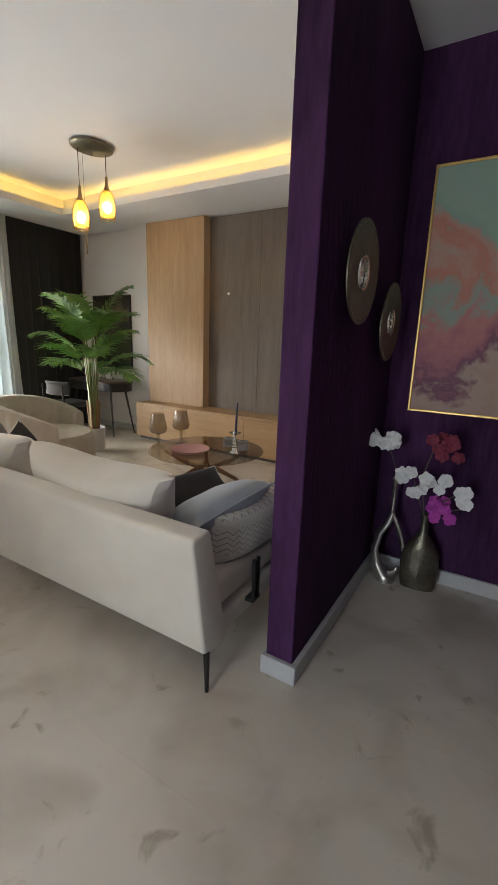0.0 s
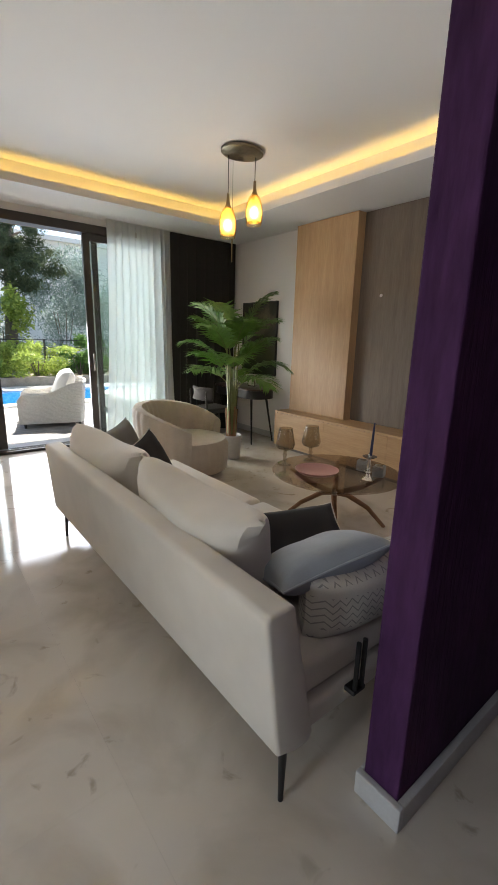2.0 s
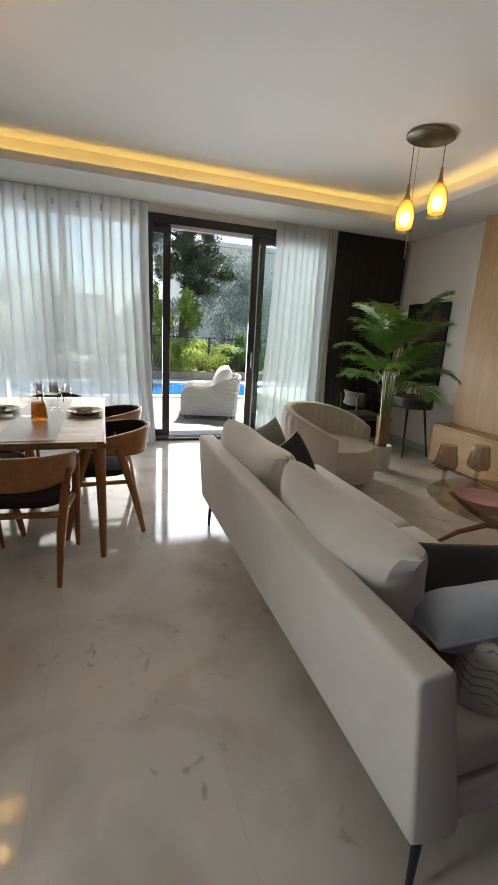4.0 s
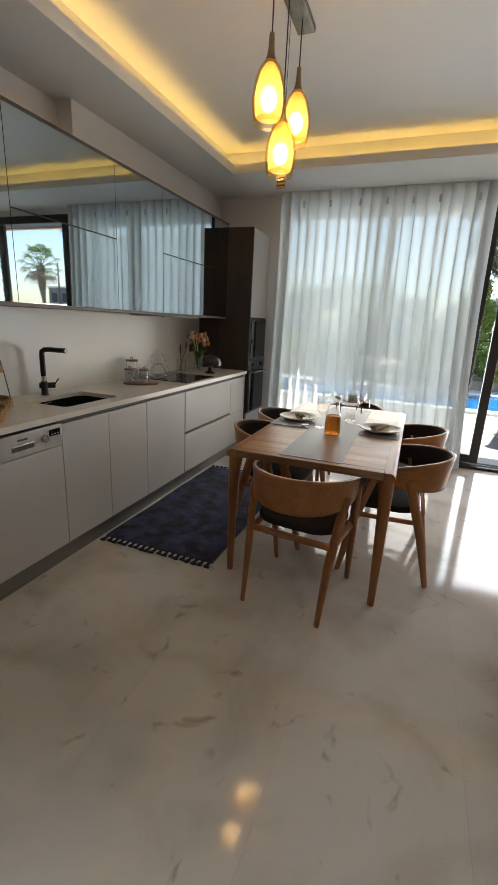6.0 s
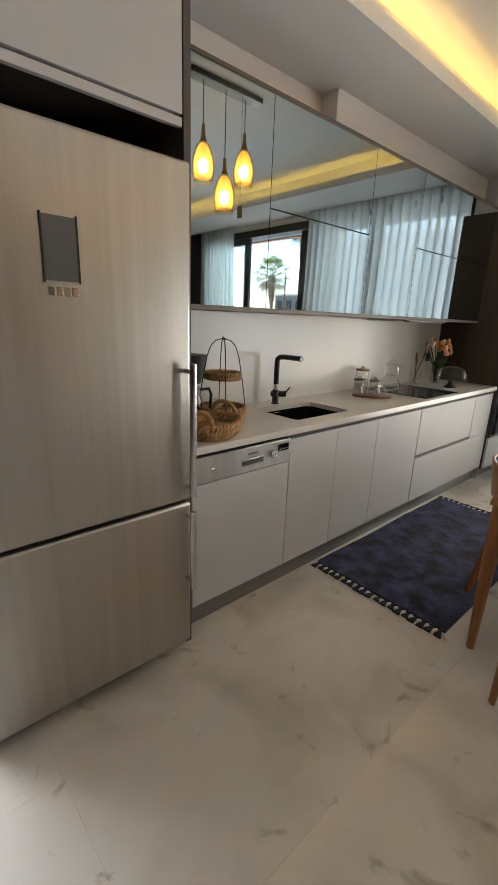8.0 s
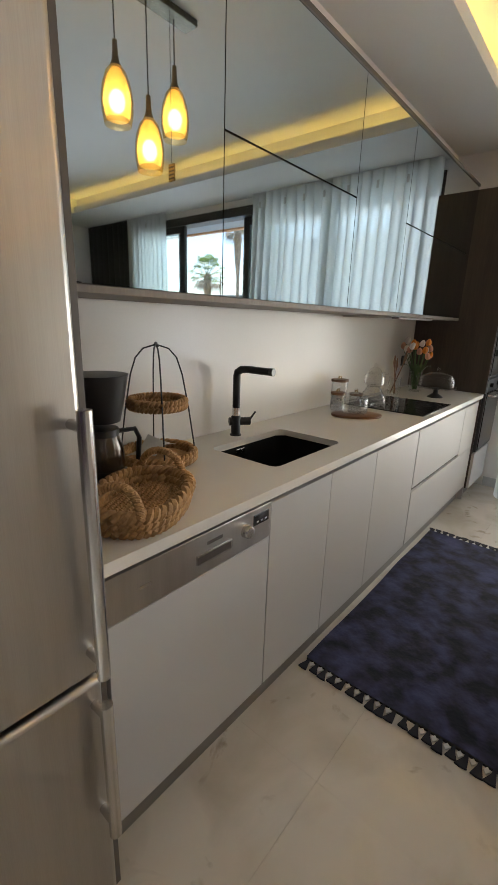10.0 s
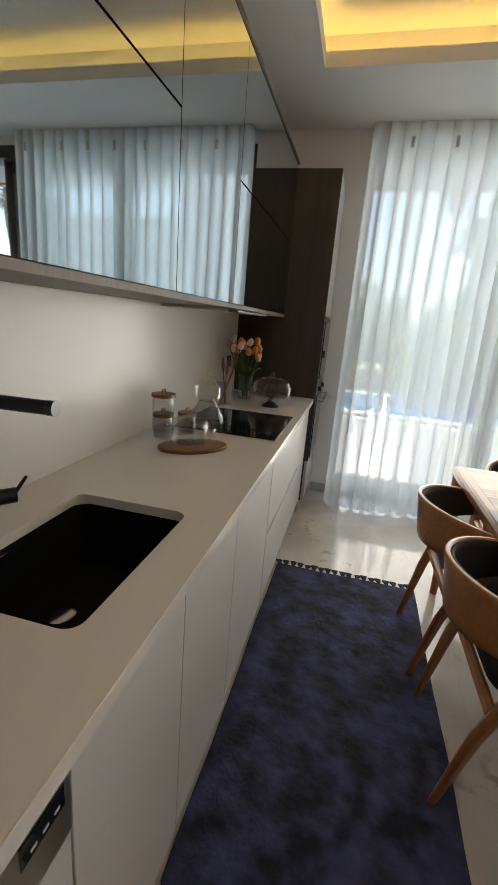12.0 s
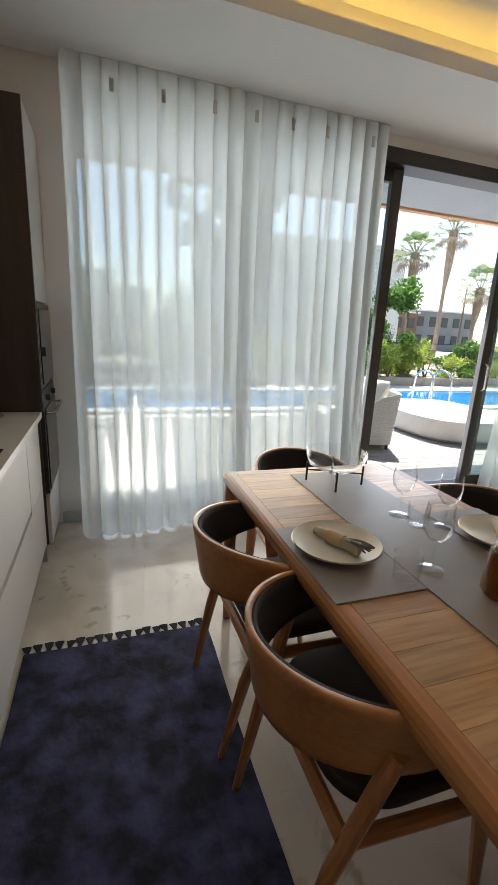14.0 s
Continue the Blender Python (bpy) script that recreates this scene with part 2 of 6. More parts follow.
def thing(name, m, label, category, group="", kind=""):
    ob = new(name)
    ob.empty_display_size = 0.1
    ob.matrix_world = m
    return tagged(ob, label, category, group, kind)


def at(x, y, z=0.0, turn=0.0):
    return pose(x, y, z, 0, 0, turn)


def box(x0, x1, y0, y1, z0, z1, bevel=0.0, seg=2, bm=None):
    own = bmesh.new()
    bmesh.ops.create_cube(own, size=1)
    bmesh.ops.scale(own, vec=(abs(x1 - x0), abs(y1 - y0), abs(z1 - z0)), verts=own.verts)
    bmesh.ops.translate(own, vec=((x0 + x1) / 2, (y0 + y1) / 2, (z0 + z1) / 2), verts=own.verts)
    if bevel:
        bmesh.ops.bevel(own, geom=own.edges[:], offset=bevel, segments=seg, affect="EDGES", profile=0.5)
    return own if bm is None else join(bm, own)


def join(bm, other):
    me = bpy.data.meshes.new("tmp")
    other.to_mesh(me)
    other.free()
    bm.from_mesh(me)
    bpy.data.meshes.remove(me)
    return bm


def moved(bm, m):
    bmesh.ops.transform(bm, matrix=m, verts=bm.verts)
    return bm


def lathe(profile, seg=32, cap=False):
    """A body of revolution about z from (radius, height) pairs."""
    bm = bmesh.new()
    rings = []
    for r, z in profile:
        if r < 1e-5:
            rings.append([bm.verts.new((0, 0, z))])
        else:
            rings.append([bm.verts.new((r * math.cos(2 * math.pi * k / seg), r * math.sin(2 * math.pi * k / seg), z)) for k in range(seg)])
    for a, b in zip(rings, rings[1:]):
        for k in range(seg):
            q = [a[k % len(a)], a[(k + 1) % len(a)], b[(k + 1) % len(b)], b[k % len(b)]]
            q = list(dict.fromkeys(q))
            if len(q) > 2:
                bm.faces.new(q)
    if cap:
        for r in (rings[0], rings[-1]):
            if len(r) > 2:
                bm.faces.new(r)
    return bm


def tube(points, radius, seg=10, closed=False, flat=1.0):
    """A round bar along points; radius may be a list."""
    bm = bmesh.new()
    pts = [Vector(p) for p in points]
    rad = radius if isinstance(radius, (list, tuple)) else [radius] * len(pts)
    rings = []
    side = None
    for k, p in enumerate(pts):
        a = pts[k - 1] if (k or closed) else p
        b = pts[(k + 1) % len(pts)] if (k < len(pts) - 1 or closed) else p
        d = (b - a).normalized()
        if side is None:
            side = d.orthogonal().normalized()
        side = (side - d * side.dot(d)).normalized()
        up = d.cross(side)
        rings.append([bm.verts.new(p + rad[k] * (math.cos(2 * math.pi * j / seg) * side + flat * math.sin(2 * math.pi * j / seg) * up)) for j in range(seg)])
    pairs = list(zip(rings, rings[1:])) + ([(rings[-1], rings[0])] if closed else [])
    for a, b in pairs:
        for j in range(seg):
            bm.faces.new([a[j], a[(j + 1) % seg], b[(j + 1) % seg], b[j]])
    if not closed:
        bm.faces.new(rings[0]), bm.faces.new(rings[-1])
    return bm


def prism(outline, z0, z1, bevel=0.0):
    """A flat outline (x, y) raised from z0 to z1."""
    bm = bmesh.new()
    f = bm.faces.new([bm.verts.new((x, y, z0)) for x, y in outline])
    g = bmesh.ops.extrude_face_region(bm, geom=[f])
    bmesh.ops.translate(bm, vec=(0, 0, z1 - z0), verts=[v for v in g["geom"] if isinstance(v, bmesh.types.BMVert)])
    if bevel:
        rim = [e for e in bm.edges if abs(e.verts[0].co.z - e.verts[1].co.z) < 1e-6]
        bmesh.ops.bevel(bm, geom=rim, offset=bevel, segments=2, affect="EDGES", profile=0.5)
    return bm


def rounded(w, d, r, seg=6):
    """Outline of a rounded rectangle about the origin."""
    out = []
    for cx, cy, a0 in ((w / 2 - r, d / 2 - r, 0), (-w / 2 + r, d / 2 - r, 90), (-w / 2 + r, -d / 2 + r, 180), (w / 2 - r, -d / 2 + r, 270)):
        for k in range(seg + 1):
            a = radians(a0 + 90 * k / seg)
            out.append((cx + r * math.cos(a), cy + r * math.sin(a)))
    return out


def pillow(w, h, t, puff=0.55, n=14, ears=0.0, dent=0.0, seed=0):
    """A stuffed cushion in the xz plane, thick along y."""
    bm = bmesh.new()
    grid = {}
    for s in (1, -1):
        for i in range(n + 1):
            for j in range(n + 1):
                u, v = 2 * i / n - 1, 2 * j / n - 1
                rim = i in (0, n) or j in (0, n)
                if rim and s < 0:
                    grid[s, i, j] = grid[1, i, j]
                    continue
                e = max(0.0, (1 - abs(u) ** 3.2) * (1 - abs(v) ** 3.2)) ** puff
                pin = 1 - ears * (1 - abs(u) ** 2) * abs(v) ** 4 - 0.0
                pin2 = 1 - ears * (1 - abs(v) ** 2) * abs(u) ** 4
                wob = 0.12 * noise.noise(Vector((u * 1.7 + seed, v * 1.7, s + seed)))
                y = s * t / 2 * e * (1 + wob) - dent * t * math.exp(-(u * u * 3 + (v - 0.9) ** 2 * 3))
                grid[s, i, j] = bm.verts.new((u * w / 2 * pin2, y, v * h / 2 * pin - dent * h * 0.3 * max(0, v) * math.exp(-u * u * 5)))
    for s in (1, -1):
        for i in range(n):
            for j in range(n):
                bm.faces.new([grid[s, i, j], grid[s, i + 1, j], grid[s, i + 1, j + 1], grid[s, i, j + 1]])
    return bm


def sheet(us, vs, fn):
    """A grid surface fn(u, v)."""
    bm = bmesh.new()
    g = [[bm.verts.new(fn(u, v)) for v in vs] for u in us]
    for i in range(len(us) - 1):
        for j in range(len(vs) - 1):
            bm.faces.new([g[i][j], g[i + 1][j], g[i + 1][j + 1], g[i][j + 1]])
    return bm


def steps(a, b, n):
    return [a + (b - a) * k / n for k in range(n + 1)]


# ---- setting ----
SOFFIT, CEIL = 2.775, 2.985
XW, YK, YT = -5.70, -2.03, 4.38      # window wall, kitchen wall, media wall


def structure(name, bm, material, label, category):
    return tagged(part(name, bm, material, None, "", False), label, category, kind="structure")


def wall_parts():
    w = box(XW - 0.28, XW, -2.4, -1.27, 0, 3.2)
    box(XW - 0.28, XW, 3.22, 4.7, 0, 3.2, bm=w)
    box(XW - 0.28, XW, -1.27, 3.22, 2.70, 3.2, bm=w)
    structure("wall_west", w, WHITE_PAINT, "white painted window wall with a wide opening", "wall")
    k = box(-5.98, -3.34, -2.35, YK, 0, SOFFIT)
    # unseen gap at x -0.95 to -0.35, assumed, made for the added hall lamp
    box(-3.34, -0.95, -2.35, YK, 0, 2.2, bm=k)
    box(-0.35, 2.1, -2.35, YK, 0, 2.2, bm=k)
    box(-3.34, 2.1, -2.35, YK - 0.13, 2.2, SOFFIT, bm=k)
    structure("wall_south", k, WHITE_PAINT, "white painted kitchen wall with a shallow recess", "wall")
    structure("wall_north", box(-5.98, -0.55, YT, YT + 0.2, 0, 3.2), WHITE_PAINT, "white painted media wall", "wall")
    structure("wall_partition", box(-0.692, -0.572, 1.246, 2.42, 0, SOFFIT, 0.006), PURPLE, "deep purple strie-painted partition wall end", "wall")
    structure("wall_purple", box(-0.70, 2.1, 2.42, 2.58, 0, SOFFIT), PURPLE, "deep purple painted wall behind the picture", "wall")
    structure("wall_living_east", box(-0.70, -0.55, 2.582, YT, 0, 3.2), WHITE_PAINT, "white painted side wall of the living area", "wall")
    # unseen closing wall; its dark paint is assumed, to keep bounce off the partition
    structure("wall_east", box(2.1, 2.3, -2.35, 2.6, 0, 3.2), PURPLE, "unseen closing wall, deep purple to cut bounced light", "wall")
    b = box(-0.571, -0.546, 1.246, 2.394, 0, 0.085, 0.004)
    box(-0.706, -0.546, 1.222, 1.2455, 0, 0.085, 0.004, bm=b)
    box(-0.706, -0.693, 1.246, 2.4, 0, 0.085, 0.004, bm=b)
    box(-0.554, 2.1, 2.396, 2.419, 0, 0.085, 0.004, bm=b)
    box(-5.69, -4.25, YT - 0.014, YT - 0.001, 0, 0.085, 0.004, bm=b)
    box(XW + 0.001, XW + 0.014, -1.40, -1.27, 0, 0.085, 0.004, bm=b)
    structure("baseboard", b, SKIRT, "grey stone skirting along the walls", "baseboard")
    c = box(-5.98, 2.3, -2.35, 4.6, CEIL, CEIL + 0.12)
    structure("ceiling", c, CEIL_PAINT, "white plaster tray ceiling", "ceiling")
    s = bmesh.new()
    x0, x1, y0, y1 = -4.93, -0.70, -1.555, 3.55
    lip = 0.075
    for a in ((XW, x0 - 0.12, -2.2, YT), (x1 + 0.12, 2.1, -2.2, 2.42), (x0 - 0.12, x1 + 0.12, -2.2, y0 - 0.12), (x0 - 0.12, x1 + 0.12, y1 + 0.12, YT)):
        box(*a, SOFFIT, CEIL, bm=s)
    for a in ((x0 - 0.12, x0, y0 - 0.12, y1 + 0.12), (x1, x1 + 0.12, y0 - 0.12, y1 + 0.12), (x0, x1, y0 - 0.12, y0), (x0, x1, y1, y1 + 0.12)):
        box(*a, SOFFIT, SOFFIT + 0.02, bm=s)
    for a in ((x0 - 0.02, x0, y0 - 0.02, y1 + 0.02), (x1, x1 + 0.02, y0 - 0.02, y1 + 0.02), (x0, x1, y0 - 0.02, y0), (x0, x1, y1, y1 + 0.02)):
        box(*a, SOFFIT + 0.02, SOFFIT + lip, bm=s)
    structure("ceiling_soffit", s, CEIL_PAINT, "white dropped soffit with a lit cove lip", "ceiling")
    for a in ((x0 - 0.085, x0 - 0.06, y0, y1), (x1 + 0.06, x1 + 0.085, y0, y1), (x0, x1, y0 - 0.085, y0 - 0.06), (x0, x1, y1 + 0.06, y1 + 0.085)):
        tagged(part("led_strip", box(*a, SOFFIT + 0.021, SOFFIT + 0.031), LED), "warm yellow light strip hidden in the ceiling cove", "light strip", "cove light strips")


wall_parts()


def floor_slabs():
    f = structure("floor", box(-5.98, 2.3, -2.35, 4.6, -0.2, -0.0022), GROUT, "pale polished limestone floor in large slabs", "floor")
    me = mesh_of("slab", box(-0.5998, 0.5998, -0.2998, 0.2998, -0.0021, 0), MARBLE)
    for i in range(7):
        for j in range(12):
            ob = new("slab", me)
            ob.location = (-5.38 + 1.2 * i, -2.05 + 0.6 * j, 0)
            ob.parent = f


floor_slabs()


# ---- windows and curtains ----
def sash(parent, name, x, y0, y1, z0, z1, w=0.075, t=0.05):
    """A glazed aluminium leaf: four rails and its pane."""
    leaf = part(name, box(x - t / 2, x + t / 2, y0, y0 + w, z0, z1, 0.004), ALU, parent)
    part("stile", box(x - t / 2, x + t / 2, y1 - w, y1, z0, z1, 0.004), ALU, leaf)
    part("rail", box(x - t / 2, x + t / 2, y0 + w, y1 - w, z0, z0 + w, 0.004), ALU, leaf)
    part("rail", box(x - t / 2, x + t / 2, y0 + w, y1 - w, z1 - w, z1, 0.004), ALU, leaf)
    pane = part("pane", box(x - 0.004, x + 0.004, y0 + w - 0.01, y1 - w + 0.01, z0 + w - 0.01, z1 - w + 0.01), GLASS, leaf, "clear glass pane", False)
    pane.visible_shadow = False
    return leaf


def windows():
    g = thing("window_1", at(0, 0), "tall fixed window in dark anthracite aluminium", "window", kind="structure")
    for a in ((-1.27, -1.21), (-0.14, -0.06), (0.76, 0.81)):
        part("window_frame", box(XW - 0.16, XW - 0.02, *a, 0.0, 2.70, 0.004), ALU, g)
    for a in ((-1.21, -0.14), (-0.06, 0.76)):
        part("window_frame", box(XW - 0.16, XW - 0.02, *a, 2.62, 2.70, 0.004), ALU, g)
        part("window_sill", box(XW - 0.16, XW - 0.02, *a, 0.0, 0.05, 0.004), ALU, g)
        p = part("pane", box(XW - 0.10, XW - 0.09, a[0] - 0.01, a[1] + 0.01, 0.04, 2.63), GLASS, g, "clear glass pane", False)
        p.visible_shadow = False
    d = thing("door_1", at(0, 0), "open sliding terrace door in dark anthracite aluminium", "sliding door", kind="structure")
    part("head", box(XW - 0.18, XW + 0.012, 0.812, 3.22, 2.60, 2.70, 0.005), ALU, d)
    part("track", box(XW - 0.18, XW + 0.01, 0.812, 3.22, 0.0, 0.03, 0.004), ALU, d)
    part("track_rail", box(XW - 0.06, XW - 0.05, 0.9, 3.16, 0.031, 0.042), STEEL_H, d)
    part("jamb", box(XW - 0.18, XW + 0.01, 0.812, 0.875, 0.031, 2.60, 0.004), ALU, d)
    part("jamb", box(XW - 0.18, XW + 0.01, 3.16, 3.22, 0.031, 2.60, 0.004), ALU, d)
    sash(d, "sliding_leaf", XW - 0.105, 0.80, 1.10, 0.045, 2.60, 0.09)
    a = sash(d, "sliding_leaf", XW - 0.035, 2.11, 3.14, 0.045, 2.60, 0.085)
    b = sash(d, "sliding_leaf", XW - 0.105, 2.235, 3.15, 0.045, 2.60, 0.075)
    for leaf, y, x in ((a, 2.16, XW - 0.01),):
        part("handle", tube([(x, y, 0.95), (x + 0.035, y, 0.97), (x + 0.035, y, 1.17), (x, y, 1.19)], 0.010), CHROME, leaf, "satin metal pull handle")


windows()


def curtain(name, y0, y1, x, z0, z1, folds, amp, material, label, seed, flare=0.0, lean=0.0, base=0.0):
    rnd = random.Random(seed)
    ph = [rnd.uniform(0, 6.28) for _ in range(6)]
    widths = [rnd.uniform(0.75, 1.25) for _ in range(folds)]
    deep = [rnd.uniform(0.7, 1.3) for _ in range(folds)]
    total = sum(widths)
    n = folds * 16

    def fn(u, v):
        """Z-pleats: the cloth laps back over itself at each fold, wider folds lying flatter."""
        s = v * v * (3 - 2 * v)
        j = min(int(u * folds), folds - 1)
        q = u * folds - j
        w = widths[j] / total
        lap = (0.30 + 0.08 * (1 - s)) * deep[j] / max(w * folds, 0.6)
        k = (sum(widths[:j]) / total) + w * (q - lap * math.sin(6.283 * q))
        wave = -math.cos(6.283 * q) + 0.18 * math.sin(2 * 6.283 * q + ph[2])
        drift = 0.018 * math.sin(3.1 * v + 11 * k + ph[3]) * v
        depth = amp * (0.50 + 0.60 * s) * deep[j]
        y = y0 + (y1 - y0) * k + flare * v ** 2.2 * (k - 0.35) + lean * v * v * (1 - k)
        y += 0.012 * s * math.sin(2.2 * v + 23 * k + ph[4])
        return (x + depth * wave + drift + base * v ** 3 * (1 - k), y, z1 + (z0 - z1) * v + 0.006 * math.sin(6.283 * q) * s)

    bm = sheet(steps(0, 1, n), steps(0, 1, 22), fn)
    c = thing(name, at(0, 0), label, "curtain", "curtains on the window wall")
    part("drape", bm, material, c)
    part("heading_tape", sheet(steps(0, 1, n), [0, 1], lambda u, v: (fn(u, 0)[0] + 0.003, fn(u, 0)[1], z1 - 0.07 * v)), material, c)
    part("curtain_rail", box(x - 0.012, x + 0.012, y0 - 0.01, y1 + 0.01, z1 + 0.002, SOFFIT - 0.001), CEIL_WHITE, c, "slim white ceiling rail")
    return c


GLIDER = plain("taupe_plastic", (0.46, 0.44, 0.40), 0.6)
CEIL_WHITE = plain("white_rail", (0.7, 0.7, 0.7), 0.4)
curtain("sheer_curtain", -1.240, 0.80, -5.60, 0.012, 2.762, 20, 0.060, SHEER, "ivory voile curtain drawn across the tall window", 3, 0.17, 0.06, 0.12)
curtain("sheer_curtain", 2.38, 3.22, -5.60, 0.012, 2.762, 10, 0.050, SHEER, "ivory voile curtain gathered beside the open door", 8, 0.10, -0.12)
curtain("blackout_curtain", 3.235, 4.30, -5.59, 0.012, 2.762, 8, 0.036, DRAPE, "black blackout curtain in the room corner", 5)
for k, y in enumerate((-1.0, -0.72, -0.42, -0.16, 0.08, 0.32, 0.66, 2.72)):
    tagged(part("curtain_glider", box(-5.538, -5.532, y - 0.012, y + 0.012, 2.60, 2.665, 0.003), GLIDER), "small dark curtain glider tab on the voile", "curtain glider", "curtain gliders")


# ---- media wall ----
def media_wall():
    m = thing("media_wall", at(0, 0), "oak and grey-brown veneer media wall panelling", "wall panelling")
    part("oak_panel", box(-4.215, -3.29, YT - 0.14, YT - 0.001, 0.502, 2.768, 0.003), OAK_PANEL, m, "light oak veneer panel")
    for k in range(3):
        x1 = -3.288 + 0.72 * k
        part("veneer_panel", box(x1, x1 + 0.717, YT - 0.022, YT - 0.001, 0.502, 2.768, 0.002), GREY_OAK, m, "grey-brown wood veneer panel")
    part("wall_plate", lathe([(0, 0), (0.016, 0), (0.016, 0.012), (0, 0.012)], 16), WHITE_PAINT, m).matrix_local = pose(-3.0, YT - 0.022, 1.90, 90)
    u = thing("media_bench", at(0, 0), "long low oak media bench under the panelling", "media bench")
    part("top", box(-4.27, -0.80, 4.03, YT - 0.001, 0.478, 0.50, 0.002), OAK_BENCH, u)
    part("carcass", box(-4.265, -0.80, 4.052, YT - 0.001, 0.04, 0.477), OAK_BENCH, u)
    part("plinth", box(-4.25, -0.80, 4.08, YT - 0.001, 0.0, 0.04), EDGE, u)
    for k in range(4):
        x0 = -4.27 + 0.867 * k
        part("drawer_front", box(x0 + 0.002, x0 + 0.865, 4.032, 4.051, 0.045, 0.474, 0.002), OAK_BENCH, u)


media_wall()


# ---- pendant lamps ----
def pendant(parent, x, y, z, top):
    """One glass cup on its cord; z is the middle of the glass."""
    k = 1.55
    grow = lambda prof: [(r * k, h * k) for r, h in prof]
    part("cord", tube([(x, y, top), (x, y, z + 0.155 * k)], 0.0032, 6), BLACK, parent)
    part("stem", lathe(grow([(0, 0.155), (0.0075, 0.155), (0.009, 0.12), (0.012, 0.100), (0.019, 0.085), (0, 0.085)]), 16), BRASS, parent, "antique brass stem").location = (x, y, z)
    part("glass_shade", lathe(grow([(0.016, 0.088), (0.032, 0.070), (0.045, 0.035), (0.051, -0.005), (0.050, -0.040), (0.043, -0.078)]), 32), AMBER, parent, "amber glass shade").location = (x, y, z)
    part("inner_glass", lathe(grow([(0.014, 0.080), (0.029, 0.058), (0.040, 0.02), (0.044, -0.01), (0.041, -0.045), (0.036, -0.06)]), 28), FROST, parent, "lit amber inner glass").location = (x, y, z)
    part("bulb", lathe(grow([(0, 0.028), (0.012, 0.025), (0.022, 0.012), (0.026, -0.004), (0.022, -0.022), (0.012, -0.034), (0, -0.037)]), 16), BULB, parent, "glowing warm bulb").location = (x, y, z - 0.008)


def tag_stick(parent, x, y, z0, z1, top):
    part("cord", tube([(x, y, top), (x, y, z1)], 0.0014, 6), BLACK, parent)
    tag = part("price_tag", box(x - 0.004, x + 0.004, y - 0.026, y + 0.026, z0, z1, 0.002), BRASS, parent, "small brown printed tag on a thread")
    for k in range(4):
        zb = z0 + (z1 - z0) * (0.12 + 0.21 * k)
        part("printed_bar", box(x - 0.0046, x + 0.0046, y - 0.024, y + 0.024, zb, zb + (z1 - z0) * 0.10), BLACK, tag)


la = thing("pendant_lamp", at(0, 0), "two amber glass pendants on an oval brass canopy", "pendant lamp", "pendant lamps")
part("canopy", moved(lathe([(0, 0.0), (0.155, 0.0), (0.162, -0.006), (0.162, -0.024), (0.155, -0.030), (0, -0.030)], 40), Matrix.Translation((-3.41, 2.76, CEIL - 0.001)) @ Matrix.Diagonal((1, 1.2, 1, 1))), ANTIQUE, la, "oval antique brass ceiling canopy")
pendant(la, -3.50, 2.68, 2.41, CEIL - 0.02)
pendant(la, -3.39, 2.89, 2.53, CEIL - 0.02)
part("cord", tube([(-3.515, 2.74, CEIL - 0.02), (-3.515, 2.74, 2.29)], 0.0014, 6), BLACK, la)
part("hanging_stick", tube([(-3.515, 2.74, 2.29), (-3.515, 2.74, 2.10)], 0.006, 8), BRASS, la, "thin pale stick on a thread")
lb = thing("pendant_lamp", at(0, 0), "three amber glass pendants on a long brass bar", "pendant lamp", "pendant lamps")
part("canopy", box(-3.46, -2.82, -0.545, -0.445, CEIL - 0.035, CEIL - 0.001, 0.006), ANTIQUE, lb, "long pewter ceiling bar")
pendant(lb, -2.94, -0.507, 2.45, CEIL - 0.02)
pendant(lb, -3.14, -0.500, 2.29, CEIL - 0.02)
pendant(lb, -3.335, -0.487, 2.50, CEIL - 0.02)
tag_stick(lb, -3.27, -0.53, 2.15, 2.24, CEIL - 0.02)


# ---- sofa ----
PIPE = plain("pale_piping", (0.62, 0.60, 0.56), 0.8)
GREY_FELT = surface("blue_grey_felt", (0.235, 0.265, 0.30), (0.33, 0.36, 0.395), 0.95, 0, 8, 300, 0.4, 0.0015, sheen=0.3)
BLACK_CLOTH = surface("black_cotton", (0.016, 0.014, 0.015), (0.030, 0.027, 0.028), 0.9, 0, 10, 380, 0.3, 0.001, sheen=0.1)
GREY_SATIN = surface("grey_satin_cloth", (0.16, 0.155, 0.15), (0.24, 0.235, 0.225), 0.55, 0, 6, 200, 0.2, 0.001, sheen=0.2)


